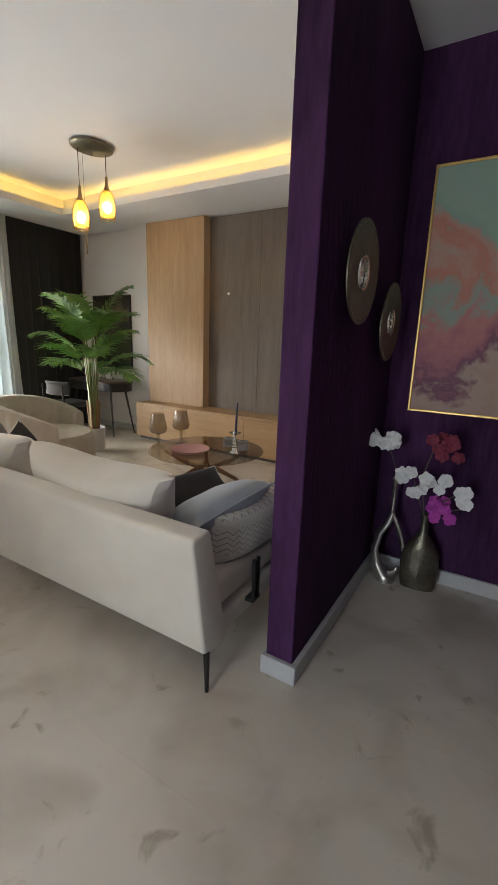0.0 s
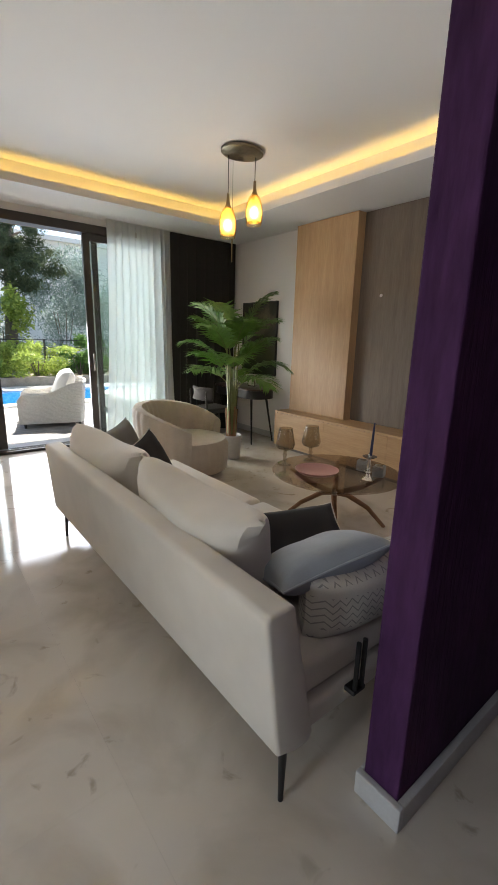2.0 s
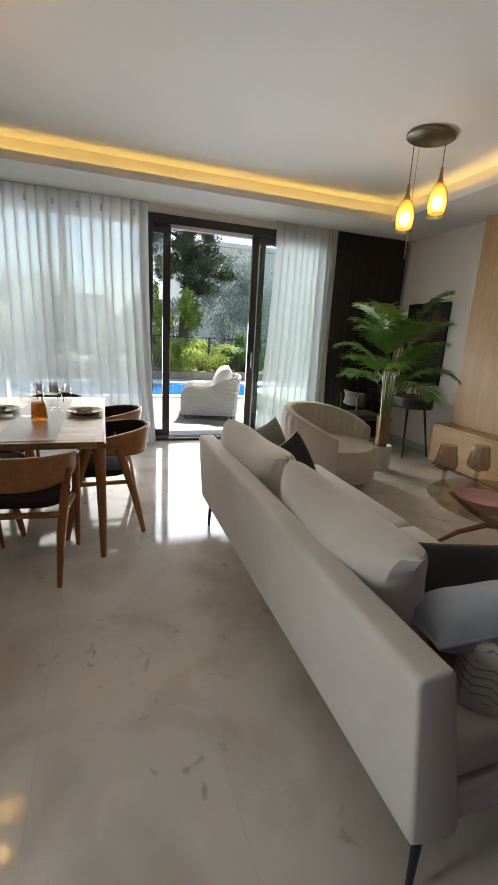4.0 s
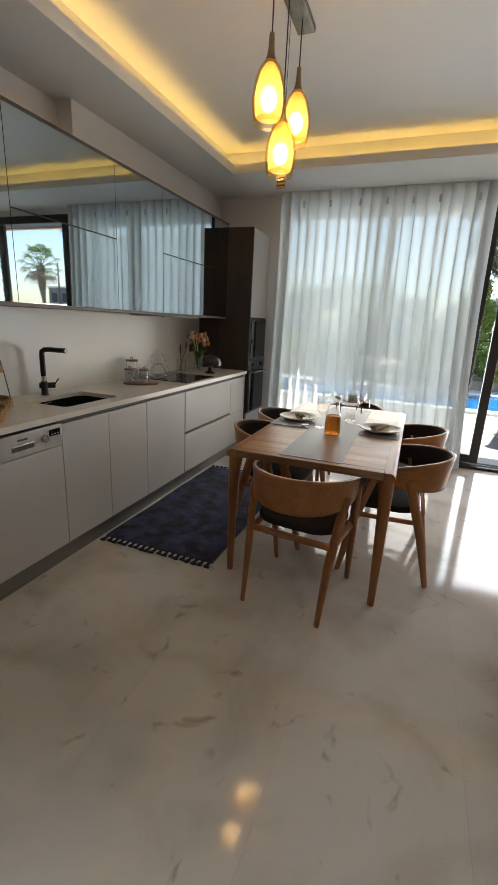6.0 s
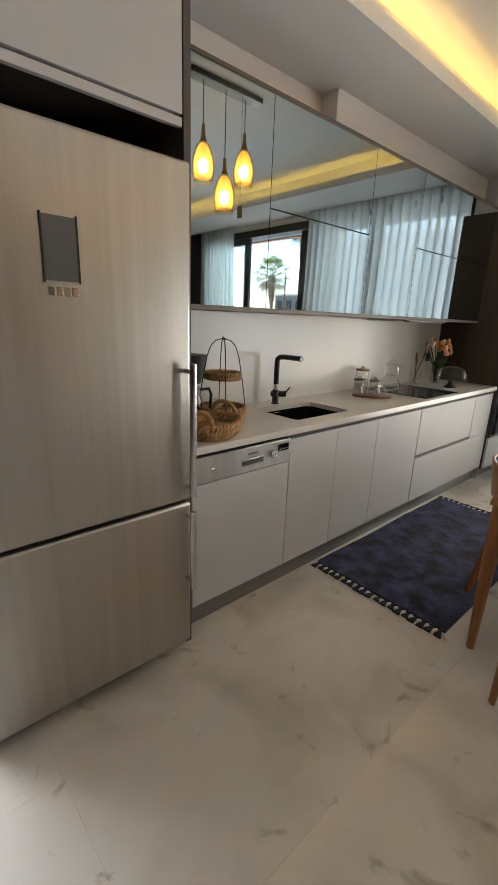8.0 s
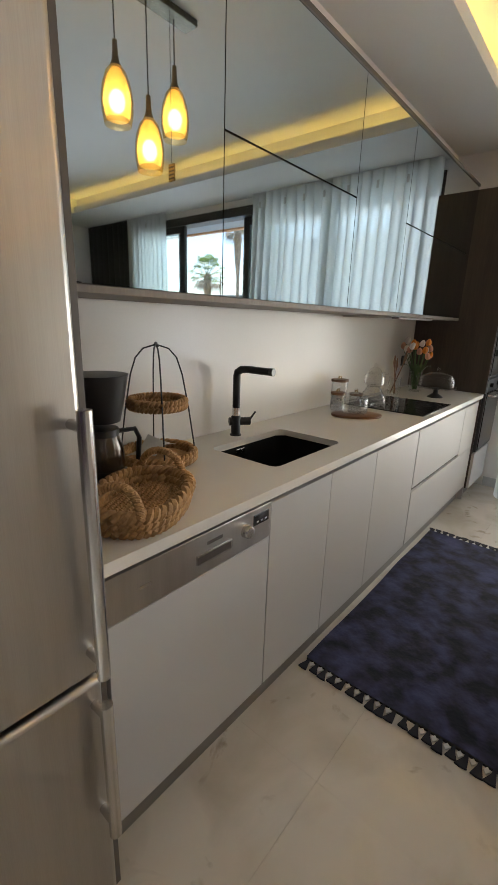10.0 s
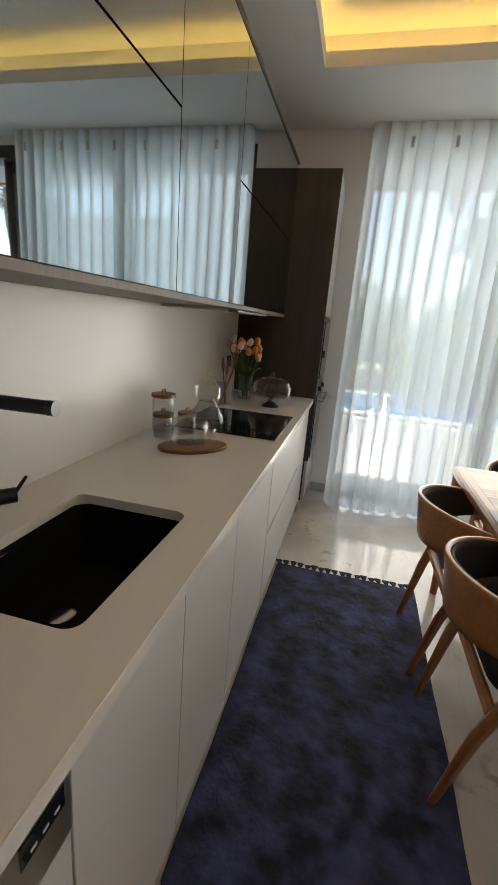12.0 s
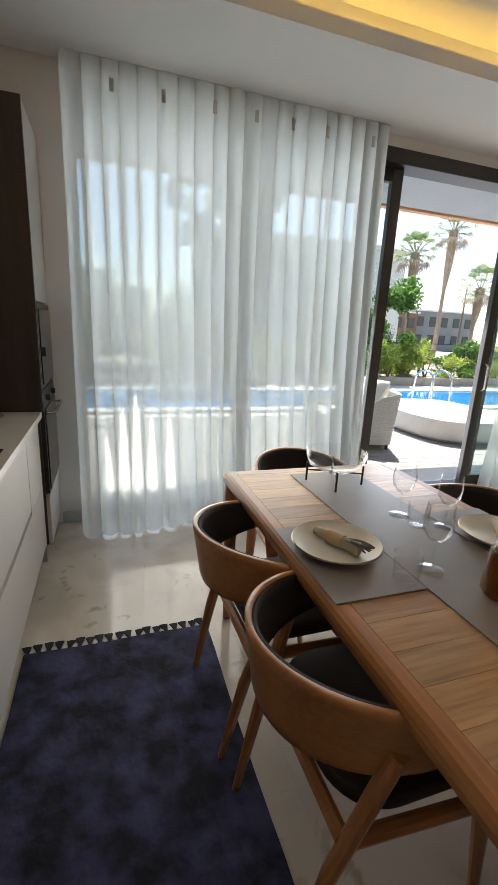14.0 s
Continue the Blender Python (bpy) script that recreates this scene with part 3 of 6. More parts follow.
def zigzag(name):
    """Ivory weave with sewn grey chevron rows."""
    m, n, l, p = nodes_of(name)
    tc, sp = n.new("ShaderNodeTexCoord"), n.new("ShaderNodeSeparateXYZ")
    l.new(tc.outputs["Object"], sp.inputs[0])

    def calc(op, a, b=0.0):
        k = n.new("ShaderNodeMath")
        k.operation = op
        for s, v in zip(k.inputs, (a, b)):
            if isinstance(v, (int, float)):
                s.default_value = v
            else:
                l.new(v, s)
        return k.outputs[0]

    tri = calc("PINGPONG", sp.outputs["X"], 0.022)
    row = calc("PINGPONG", calc("ADD", sp.outputs["Z"], tri), 0.013)
    wide = calc("PINGPONG", sp.outputs["Z"], 0.075)
    hit = calc("MULTIPLY", calc("LESS_THAN", row, 0.0028), calc("LESS_THAN", wide, 0.058))
    nz = n.new("ShaderNodeTexNoise")
    nz.inputs["Scale"].default_value = 300
    l.new(tc.outputs["Object"], nz.inputs["Vector"])
    mx, base = n.new("ShaderNodeMixRGB"), n.new("ShaderNodeValToRGB")
    base.color_ramp.elements[0].color, base.color_ramp.elements[1].color = (0.50, 0.48, 0.43, 1), (0.64, 0.62, 0.57, 1)
    l.new(nz.outputs[0], base.inputs[0])
    mx.inputs[2].default_value = (0.24, 0.235, 0.23, 1)
    l.new(calc("MULTIPLY", hit, 0.8), mx.inputs[0]), l.new(base.outputs[0], mx.inputs[1]), l.new(mx.outputs[0], p.inputs["Base Color"])
    b = n.new("ShaderNodeBump")
    b.inputs["Strength"].default_value, b.inputs["Distance"].default_value = 0.4, 0.001
    l.new(nz.outputs[0], b.inputs["Height"]), l.new(b.outputs[0], p.inputs["Normal"])
    p.inputs["Roughness"].default_value = 0.9
    return m


ZIGZAG = zigzag("zigzag_weave")
SX0, SX1, SY = -3.20, -0.82, 0.985


def sofa():
    s = thing("sofa", at(0, 0), "long ivory linen sofa on thin black legs", "sofa")
    # back shell: leans out, thick and rounded, higher than the seat
    prof = [(SY + 0.075, 0.165), (SY + 0.0, 0.19), (SY - 0.045, 0.655), (SY - 0.035, 0.675), (SY + 0.055, 0.682), (SY + 0.068, 0.665), (SY + 0.155, 0.20), (SY + 0.14, 0.165)]
    bm = bmesh.new()
    rings = []
    for x, grow in ((SX0 - 0.04, 0.0), (SX1, 0.0)):
        rings.append([bm.verts.new((x + (0.5 if x > -2 else -1.0) * -0.09 * (z - 0.16), y, z)) for y, z in prof])
    k = len(prof)
    for j in range(k):
        bm.faces.new([rings[0][j], rings[0][(j + 1) % k], rings[1][(j + 1) % k], rings[1][j]])
    bm.faces.new(rings[0]), bm.faces.new(rings[1])
    bmesh.ops.bevel(bm, geom=bm.edges[:], offset=0.014, segments=3, affect="EDGES", profile=0.6)
    part("back_shell", bm, LINEN, s)
    part("base", box(SX0 + 0.01, SX1 - 0.02, SY + 0.12, SY + 0.93, 0.17, 0.275, 0.028, 4), LINEN, s)
    w = (SX1 - SX0 - 0.06) / 2
    for i in range(2):
        x0 = SX0 + 0.02 + i * w
        b = box(x0 + 0.004, x0 + w - 0.004, SY + 0.13, SY + 0.95, 0.277, 0.425, 0.04, 5)
        part("seat_cushion", b, LINEN, s)
    for i in range(2):
        cx = SX0 + 0.55 + i * 1.04
        b = pillow(1.04, 0.44, 0.29, 0.48, 22, 0.18, 0.07, 3 + i)
        ob = part("back_cushion", b, LINEN, s)
        ob.matrix_local = pose(cx, SY + 0.215, 0.600, 11, 0, 1.5 - 3 * i)
    for x, y in ((SX1 - 0.01, SY + 0.03), (SX0 + 0.10, SY + 0.03), (SX1 - 0.05, SY + 0.86), (SX0 + 0.10, SY + 0.86)):
        part("leg", tube([(x, y, 0), (x, y, 0.03), (x - 0.012, y + 0.012, 0.18)], [0.0085, 0.009, 0.014], 10), BLACK_METAL, s, "thin black metal leg")
    part("end_bracket", tube([(SX1 - 0.045, SY + 0.34, 0.25), (SX1 + 0.012, SY + 0.34, 0.25), (SX1 + 0.012, SY + 0.34, 0.44)], 0.009, 8), BLACK_METAL, s, "black metal end bracket")
    part("end_bracket", tube([(SX1 - 0.045, SY + 0.375, 0.25), (SX1 + 0.012, SY + 0.375, 0.25), (SX1 + 0.012, SY + 0.375, 0.44)], 0.009, 8), BLACK_METAL, s, "black metal end bracket")
    part("bracket_foot", box(SX1 - 0.08, SX1 + 0.02, SY + 0.325, SY + 0.39, 0.238, 0.256, 0.004), BLACK_METAL, s)


sofa()


def cushion(name, label, material, w, h, t, m, ears, dent, seed, piping=None):
    c = thing(name, m, label, "cushion", "loose cushions on the sofa")
    part("cover", pillow(w, h, t, 0.5, 18, ears, dent, seed), material, c)
    if piping:
        pts = []
        for a, b in (((-1, -1), (1, -1)), ((1, -1), (1, 1)), ((1, 1), (-1, 1)), ((-1, 1), (-1, -1))):
            for k in range(8):
                u, v = a[0] + (b[0] - a[0]) * k / 8, a[1] + (b[1] - a[1]) * k / 8
                p1 = 1 - ears * (1 - abs(u) ** 2) * abs(v) ** 4
                p2 = 1 - ears * (1 - abs(v) ** 2) * abs(u) ** 4
                pts.append((u * w / 2 * p2, 0, v * h / 2 * p1))
        part("piping", tube(pts, 0.005, 6, True), piping, c)
    return c


cushion("bolster_cushion", "ivory cushion woven with grey zigzag rows", ZIGZAG, 0.70, 0.24, 0.24, pose(-0.945, 1.56, 0.525, 0, 0, 87), 0.03, 0, 2)
cushion("throw_cushion", "blue-grey felt cushion with a flanged edge", GREY_FELT, 0.46, 0.40, 0.14, pose(-1.08, 1.40, 0.60, -112, -13, 74), 0.08, 0, 5, GREY_FELT)
cushion("throw_cushion", "black cotton cushion with pale piping", BLACK_CLOTH, 0.48, 0.40, 0.13, pose(-1.285, 1.50, 0.545, -62, -4, 66), 0.10, 0, 7, PIPE)
cushion("throw_cushion", "grey satin cushion at the far end of the sofa", GREY_SATIN, 0.42, 0.42, 0.14, pose(-2.98, 1.42, 0.595, 22, 8, -52), 0.10, 0, 9)
cushion("throw_cushion", "black cushion with a pale piped edge", BLACK_CLOTH, 0.40, 0.40, 0.13, pose(-2.80, 1.54, 0.535, 26, 12, -52), 0.10, 0, 11, PIPE)


# ---- round coffee table ----
WALNUT_LEG = wood("warm_walnut", (0.20, 0.095, 0.045), (0.32, 0.165, 0.085), 0, 0.35)
CT = (-2.16, 2.80)


def coffee_table():
    t = thing("coffee_table", at(*CT), "round smoked glass coffee table on crossed walnut legs", "coffee table")
    part("glass_top", lathe([(0, 0.41), (0.495, 0.41), (0.50, 0.414), (0.50, 0.419), (0.495, 0.423), (0, 0.423)], 64), SMOKE, t, "round smoked glass top")
    for k in range(4):
        a = radians(38 + 90 * k)
        c, d = math.cos(a), math.sin(a)
        pts = [(0.40 * c, 0.40 * d, 0.0), (0.26 * c - 0.02 * d, 0.26 * d + 0.02 * c, 0.14), (0.10 * c, 0.10 * d, 0.235), (-0.05 * c, -0.05 * d, 0.255), (-0.20 * c, -0.20 * d, 0.31), (-0.36 * c, -0.36 * d, 0.409)]
        part("leg", tube(pts, [0.014, 0.018, 0.022, 0.024, 0.020, 0.013], 10, False, 0.75), WALNUT_LEG, t)


coffee_table()
ZT = 0.4235
PINK = surface("pink_ceramic", (0.52, 0.27, 0.24), (0.62, 0.34, 0.31), 0.4, 0, 6, 120, 0.05, 0.0006)
p = thing("platter", at(CT[0] - 0.06, CT[1] - 0.16, ZT), "round dusty pink serving platter", "plate")
part("dish", lathe([(0, 0.004), (0.10, 0.0), (0.14, 0.004), (0.165, 0.024), (0.168, 0.030), (0.163, 0.030), (0.140, 0.012), (0, 0.010)], 48), PINK, p)


def hurricane(x, y):
    g = thing("hurricane_lamp", at(x, y, ZT) @ Matrix.Scale(1.22, 4), "lustre glass hurricane candle holder on a stem", "candle holder", "hurricane lamps")
    part("stem", lathe([(0, 0), (0.042, 0.002), (0.046, 0.006), (0.014, 0.018), (0.010, 0.05), (0.016, 0.06), (0.010, 0.07), (0.012, 0.09), (0, 0.09)], 28), LUSTRE, g)
    part("cup", lathe([(0.012, 0.088), (0.055, 0.108), (0.066, 0.135), (0.052, 0.20), (0.044, 0.245), (0.0425, 0.245), (0.0505, 0.20), (0.0645, 0.135), (0.054, 0.110), (0, 0.092)], 36), LUSTRE, g)


hurricane(CT[0] - 0.38, CT[1] - 0.20)
hurricane(CT[0] - 0.33, CT[1] + 0.05)
NAVY_WAX = plain("navy_wax", (0.015, 0.018, 0.07), 0.35)
c = thing("candlestick", at(CT[0] + 0.28, CT[1] + 0.02, ZT), "polished candlestick holding a navy taper candle", "candlestick")
part("holder", lathe([(0, 0), (0.048, 0.003), (0.05, 0.010), (0.022, 0.03), (0.015, 0.05), (0.026, 0.062), (0.013, 0.075), (0.020, 0.085), (0.012, 0.095), (0.012, 0.16), (0.05, 0.178), (0.052, 0.182), (0.013, 0.182), (0.013, 0.20), (0, 0.20)], 28), CHROME, c)
part("drip_tray", lathe([(0.02, 0.098), (0.085, 0.090), (0.098, 0.098), (0.098, 0.102), (0.085, 0.095), (0.02, 0.103)], 32), CRYSTAL, c)
part("candle", lathe([(0, 0.19), (0.011, 0.19), (0.009, 0.32), (0.006, 0.43), (0, 0.435)], 14), NAVY_WAX, c, "navy taper candle").rotation_euler = (0, radians(2), 0)
CONCRETE = surface("grey_cast_stone", (0.17, 0.165, 0.16), (0.25, 0.245, 0.24), 0.6, 0, 12, 160, 0.3, 0.001)
for dx, dy in ((0.10, 0.20), (0.27, 0.17)):
    v = thing("tealight_holder", at(CT[0] + dx, CT[1] + dy, ZT, 20), "square grey tealight holder", "candle holder", "tealight holders")
    part("cube", box(-0.042, 0.042, -0.042, 0.042, 0, 0.082, 0.006), CONCRETE, v)
    part("well", lathe([(0, 0.0825), (0.026, 0.0825), (0.026, 0.0845), (0, 0.0845)], 20), CHROME, v)


# ---- armchair ----
BOUCLE = surface("cream_channelled_cloth", (0.43, 0.37, 0.30), (0.54, 0.475, 0.39), 0.95, 0, 9, 330, 0.6, 0.002, sheen=0.3)


def armchair():
    a = thing("armchair", at(-3.96, 2.50, 0, 38), "cream channel-tufted swivel tub armchair", "armchair")
    part("base", lathe([(0, 0), (0.26, 0), (0.27, 0.01), (0.27, 0.045), (0, 0.045)], 36), BLACK_METAL, a, "low round black swivel base")
    # seat drum
    prof = [(0, 0.05), (0.40, 0.05), (0.435, 0.075), (0.445, 0.20), (0.44, 0.33), (0.41, 0.385), (0.30, 0.405), (0, 0.41)]
    bm = lathe(prof, 96)
    for v in bm.verts:
        r, th = math.hypot(v.co.x, v.co.y), math.atan2(v.co.y, v.co.x)
        if r > 0.05:
            g = 1 + 0.026 * abs(math.cos(th * 18)) - 0.013
            v.co.x, v.co.y = v.co.x * g, v.co.y * g
    part("seat", bm, BOUCLE, a)
    # wrapping back: opening towards +x
    n, ang = 120, 118

    def fn(u, v):
        th = radians(180 - ang + 2 * ang * u)
        fall = abs(2 * u - 1) ** 2.4
        top = 0.735 - 0.21 * fall
        z0 = 0.09
        w = 0.075 - 0.015 * fall
        c = 2 * math.pi * v
        sgn = lambda q: math.copysign(abs(q) ** 0.6, q)
        rr = 0.425 + 0.02 * math.cos(math.pi * (0.5 + 0.0)) + w * sgn(math.cos(c)) + 0.013 * abs(math.cos(u * 62))
        zz = (top + z0) / 2 + (top - z0) / 2 * sgn(math.sin(c))
        lean = 0.05 * (zz - 0.3) / 0.4
        return ((rr + lean) * math.cos(th), (rr + lean) * math.sin(th), zz)

    bm = sheet(steps(0, 1, n), steps(0, 1, 20), fn)
    bmesh.ops.remove_doubles(bm, verts=bm.verts, dist=0.0004)
    bmesh.ops.holes_fill(bm, edges=[e for e in bm.edges if e.is_boundary], sides=0)
    part("back", bm, BOUCLE, a)


armchair()


# ---- palm ----
LEAF = surface("palm_leaf", (0.06, 0.16, 0.02), (0.20, 0.37, 0.07), 0.42, 0, 12, 90, 0.1, 0.001)
STALK = surface("palm_stalk", (0.13, 0.17, 0.05), (0.24, 0.24, 0.09), 0.5, 0, 14, 90, 0.1, 0.001)
TRUNK = surface("palm_trunk", (0.16, 0.08, 0.035), (0.34, 0.19, 0.085), 0.7, 0, 16, 80, 0.4, 0.002, (1, 1, 0.4))
POT = surface("ribbed_white_pot", (0.46, 0.45, 0.43), (0.58, 0.57, 0.55), 0.55, 0, 12, 90, 0.2, 0.002)
SOIL = surface("dark_moss", (0.03, 0.022, 0.012), (0.07, 0.055, 0.03), 0.95, 0, 30, 150, 0.9, 0.01)


def frond(base, way, length, droop, seed, leaf=0.30, pairs=26):
    """A feather leaf: its rib's points and the leaflets' mesh."""
    rnd = random.Random(seed)
    rib, ribs = [], 12
    way = Vector(way).normalized()
    side = way.cross(Vector((0, 0, 1))).normalized()
    p, d = Vector(base), Vector(way)
    for k in range(ribs + 1):
        rib.append(p.copy())
        p = p + d * length / ribs
        d = (d + Vector((0, 0, -droop * (0.3 + k / ribs) / ribs)) + side * rnd.uniform(-0.01, 0.01)).normalized()
    bm = bmesh.new()
    for k in range(pairs):
        f = 0.22 + 0.78 * k / (pairs - 1)
        i = min(ribs - 1, int(f * ribs))
        q = rib[i].lerp(rib[i + 1], f * ribs - i)
        d = (rib[i + 1] - rib[i]).normalized()
        s = d.cross(Vector((0, 0, 1))).normalized()
        up = s.cross(d)
        ln = leaf * math.sin(math.pi * (0.16 + 0.78 * f)) ** 0.8 * rnd.uniform(0.88, 1.1)
        for sg in (-1, 1):
            ld = (s * sg * 0.85 + d * (0.55 + 0.5 * f) + up * rnd.uniform(0.02, 0.28)).normalized()
            wd = ld.cross(up).normalized() * 0.0125
            mid = q + ld * ln * 0.5 + Vector((0, 0, -0.02 * ln))
            tip = q + ld * ln + Vector((0, 0, -0.30 * ln * rnd.uniform(0.6, 1.3)))
            vs = [bm.verts.new(c) for c in (q - wd * 0.5, mid - wd, tip, mid + wd, q + wd * 0.5)]
            ridge = bm.verts.new(mid + up * 0.004)
            for t in ((0, 1, 5), (1, 2, 5), (2, 3, 5), (3, 4, 5), (4, 0, 5)):
                bm.faces.new([(vs + [ridge])[j] for j in t])
    return rib, bm


def palm():
    t = thing("potted_palm", at(-4.16, 3.24), "tall green areca palm in a white pot", "potted plant")
    pot = lathe([(0, 0), (0.105, 0), (0.112, 0.01), (0.122, 0.28), (0.118, 0.285), (0.110, 0.28), (0.10, 0.245), (0, 0.245)], 64)
    part("pot", pot, POT, t, "ribbed white pot")
    part("soil", lathe([(0, 0.252), (0.06, 0.256), (0.109, 0.247)], 24), SOIL, t)
    rnd = random.Random(4)
    for k in range(5):
        a = k * 1.3
        x, y = 0.045 * math.cos(a), 0.045 * math.sin(a)
        h = rnd.uniform(0.32, 0.62)
        part("trunk", tube([(x, y, 0.24), (x * 1.2, y * 1.2, 0.24 + h * 0.5), (x * 1.5, y * 1.5, 0.24 + h)], [0.019, 0.016, 0.012], 8), TRUNK, t)
    for k in range(18):
        a, tier = k * 2.399, k / 17
        z = 0.84 + 0.62 * tier * rnd.uniform(0.9, 1.05)
        rise = 0.55 + 1.25 * tier ** 1.5
        ln, dr = rnd.uniform(0.48, 0.66), rnd.uniform(1.4, 2.2)
        bx, by = 0.05 * math.cos(a), 0.05 * math.sin(a)
        part("stalk", tube([(bx * 0.8, by * 0.8, 0.3), (bx * 0.9, by * 0.9, (0.3 + z) / 2), (bx * 1.5, by * 1.5, z)], [0.012, 0.010, 0.006], 6), STALK, t)
        rib, bm = frond((bx * 1.5, by * 1.5, z), (math.cos(a) * 0.75, math.sin(a) * 0.75, rise), ln, dr, k, 0.32, 30)
        f = part("frond", bm, LEAF, t)
        part("rib", tube(rib, [0.006 * (1 - 0.8 * i / 12) for i in range(13)], 5), STALK, f)


palm()


# ---- writing desk, chair and painting ----
DESK_TOP = wood("dark_desk_wood", (0.055, 0.030, 0.020), (0.11, 0.065, 0.045), 0, 0.35)


def desk():
    d = thing("writing_desk", at(-4.95, 4.03), "dark oval writing desk on splayed black legs", "desk")
    part("tabletop", prism(rounded(1.06, 0.50, 0.24, 10), 0.735, 0.755, 0.004), DESK_TOP, d, "dark brown wooden top")
    part("drawer_band", prism(rounded(1.02, 0.46, 0.22, 10), 0.62, 0.734, 0.003), BLACK, d, "black curved drawer band")
    for sx in (-1, 1):
        for sy in (-1, 1):
            part("leg", tube([(sx * 0.44, sy * 0.19, 0), (sx * 0.34, sy * 0.13, 0.63)], [0.009, 0.017], 10), BLACK_METAL, d)


desk()


def desk_chair():
    c = thing("desk_chair", at(-5.02, 3.52, 0, 90), "black upholstered chair pushed up to the desk", "chair")
    part("seat", box(-0.23, 0.23, -0.22, 0.22, 0.42, 0.49, 0.03, 4), BLACK_CLOTH, c)
    part("backrest", sheet(steps(-1, 1, 20), steps(0, 1, 6), lambda u, v: (-0.25 + 0.10 * u * u + 0.018 * math.sin(math.pi * v), 0.24 * u, 0.60 + 0.16 * v)), BLACK_CLOTH, c).modifiers.new("thick", "SOLIDIFY").thickness = 0.03
    for sx in (-1, 1):
        for sy in (-1, 1):
            top = (sx * 0.19 - (0.03 if sx < 0 else 0), sy * 0.20, 0.72 if sx < 0 else 0.43)
            part("leg", tube([(sx * 0.23, sy * 0.23, 0), (sx * 0.20, sy * 0.20, 0.42), top], [0.011, 0.015, 0.013], 8), BLACK_METAL, c)


desk_chair()


def painting(name, label, x0, x1, y, z0, z1, frame_mat, canvas_mat, rim, depth=0.035, facing=-1):
    t = thing(name, at(0, 0), label, "painting")
    yb, yf = y, y + facing * depth
    lo, hi = min(yb, yf), max(yb, yf)
    for a in ((x0, x0 + rim, z0, z1), (x1 - rim, x1, z0, z1), (x0 + rim, x1 - rim, z0, z0 + rim), (x0 + rim, x1 - rim, z1 - rim, z1)):
        part("frame_rail", box(a[0], a[1], lo, hi, a[2], a[3], 0.002), frame_mat, t)
    part("canvas", box(x0 + rim, x1 - rim, lo + 0.012, hi - 0.004, z0 + rim, z1 - rim), canvas_mat, t, "painted canvas", False)
    return t


def abstract(name, stops, scale, zmix, z0, z1, cut=None):
    """Loose brushwork: bands that follow height, broken by noise."""
    m, n, l, p = nodes_of(name)
    geo = n.new("ShaderNodeNewGeometry")
    sp, nz, n2 = n.new("ShaderNodeSeparateXYZ"), n.new("ShaderNodeTexNoise"), n.new("ShaderNodeTexNoise")
    l.new(geo.outputs["Position"], sp.inputs[0])
    for k, s, d in ((nz, scale, 6), (n2, scale * 9, 4)):
        k.inputs["Scale"].default_value, k.inputs["Detail"].default_value, k.inputs["Distortion"].default_value = s, d, 0.7
        l.new(geo.outputs["Position"], k.inputs["Vector"])
    mr, ad, a2, ramp = n.new("ShaderNodeMapRange"), n.new("ShaderNodeMath"), n.new("ShaderNodeMath"), n.new("ShaderNodeValToRGB")
    mr.inputs["From Min"].default_value, mr.inputs["From Max"].default_value = z0, z1
    l.new(sp.outputs["Z"], mr.inputs[0])
    ad.operation, a2.operation = "MULTIPLY_ADD", "MULTIPLY_ADD"
    ad.inputs[1].default_value = zmix
    l.new(nz.outputs[0], ad.inputs[0]), l.new(mr.outputs[0], ad.inputs[2])
    a2.inputs[1].default_value = 0.22
    l.new(n2.outputs[0], a2.inputs[0]), l.new(ad.outputs[0], a2.inputs[2])
    off = n.new("ShaderNodeMath")
    off.operation, off.inputs[1].default_value = "SUBTRACT", zmix * 0.5 + 0.11
    l.new(a2.outputs[0], off.inputs[0]), l.new(off.outputs[0], ramp.inputs[0])
    cr = ramp.color_ramp
    while len(cr.elements) < len(stops):
        cr.elements.new(0.5)
    for e, (pos, col) in zip(cr.elements, stops):
        e.position, e.color = pos, (*col, 1)
    l.new(ramp.outputs[0], p.inputs["Base Color"])
    p.inputs["Roughness"].default_value = 0.6
    b = n.new("ShaderNodeBump")
    b.inputs["Strength"].default_value, b.inputs["Distance"].default_value = 0.3, 0.002
    l.new(n2.outputs[0], b.inputs["Height"]), l.new(b.outputs[0], p.inputs["Normal"])
    return m


ART1 = abstract("blossom_painting", [(0.0, (0.36, 0.24, 0.19)), (0.14, (0.40, 0.27, 0.22)), (0.22, (0.16, 0.05, 0.09)), (0.30, (0.33, 0.11, 0.14)), (0.42, (0.44, 0.16, 0.15)), (0.52, (0.22, 0.30, 0.25)), (0.62, (0.45, 0.17, 0.12)), (0.74, (0.42, 0.26, 0.20)), (0.84, (0.22, 0.33, 0.27)), (1.0, (0.26, 0.36, 0.29))], 2.1, 1.35, 1.0, 2.25)
ART2 = abstract("dark_green_painting", [(0.0, (0.02, 0.03, 0.012)), (0.3, (0.05, 0.06, 0.02)), (0.5, (0.035, 0.032, 0.025)), (0.7, (0.15, 0.13, 0.08)), (0.85, (0.035, 0.036, 0.026)), (1.0, (0.02, 0.022, 0.017))], 2.2, 0.6, 0.9, 1.95)
painting("wall_painting", "gold-framed abstract blossom painting in pink and green", -0.447, 0.50, 2.419, 1.007, 2.247, GOLD, ART1, 0.012)
painting("wall_painting", "dark green abstract painting on the white wall", -5.42, -4.66, YT - 0.001, 0.90, 1.93, BLACK, ART2, 0.012)


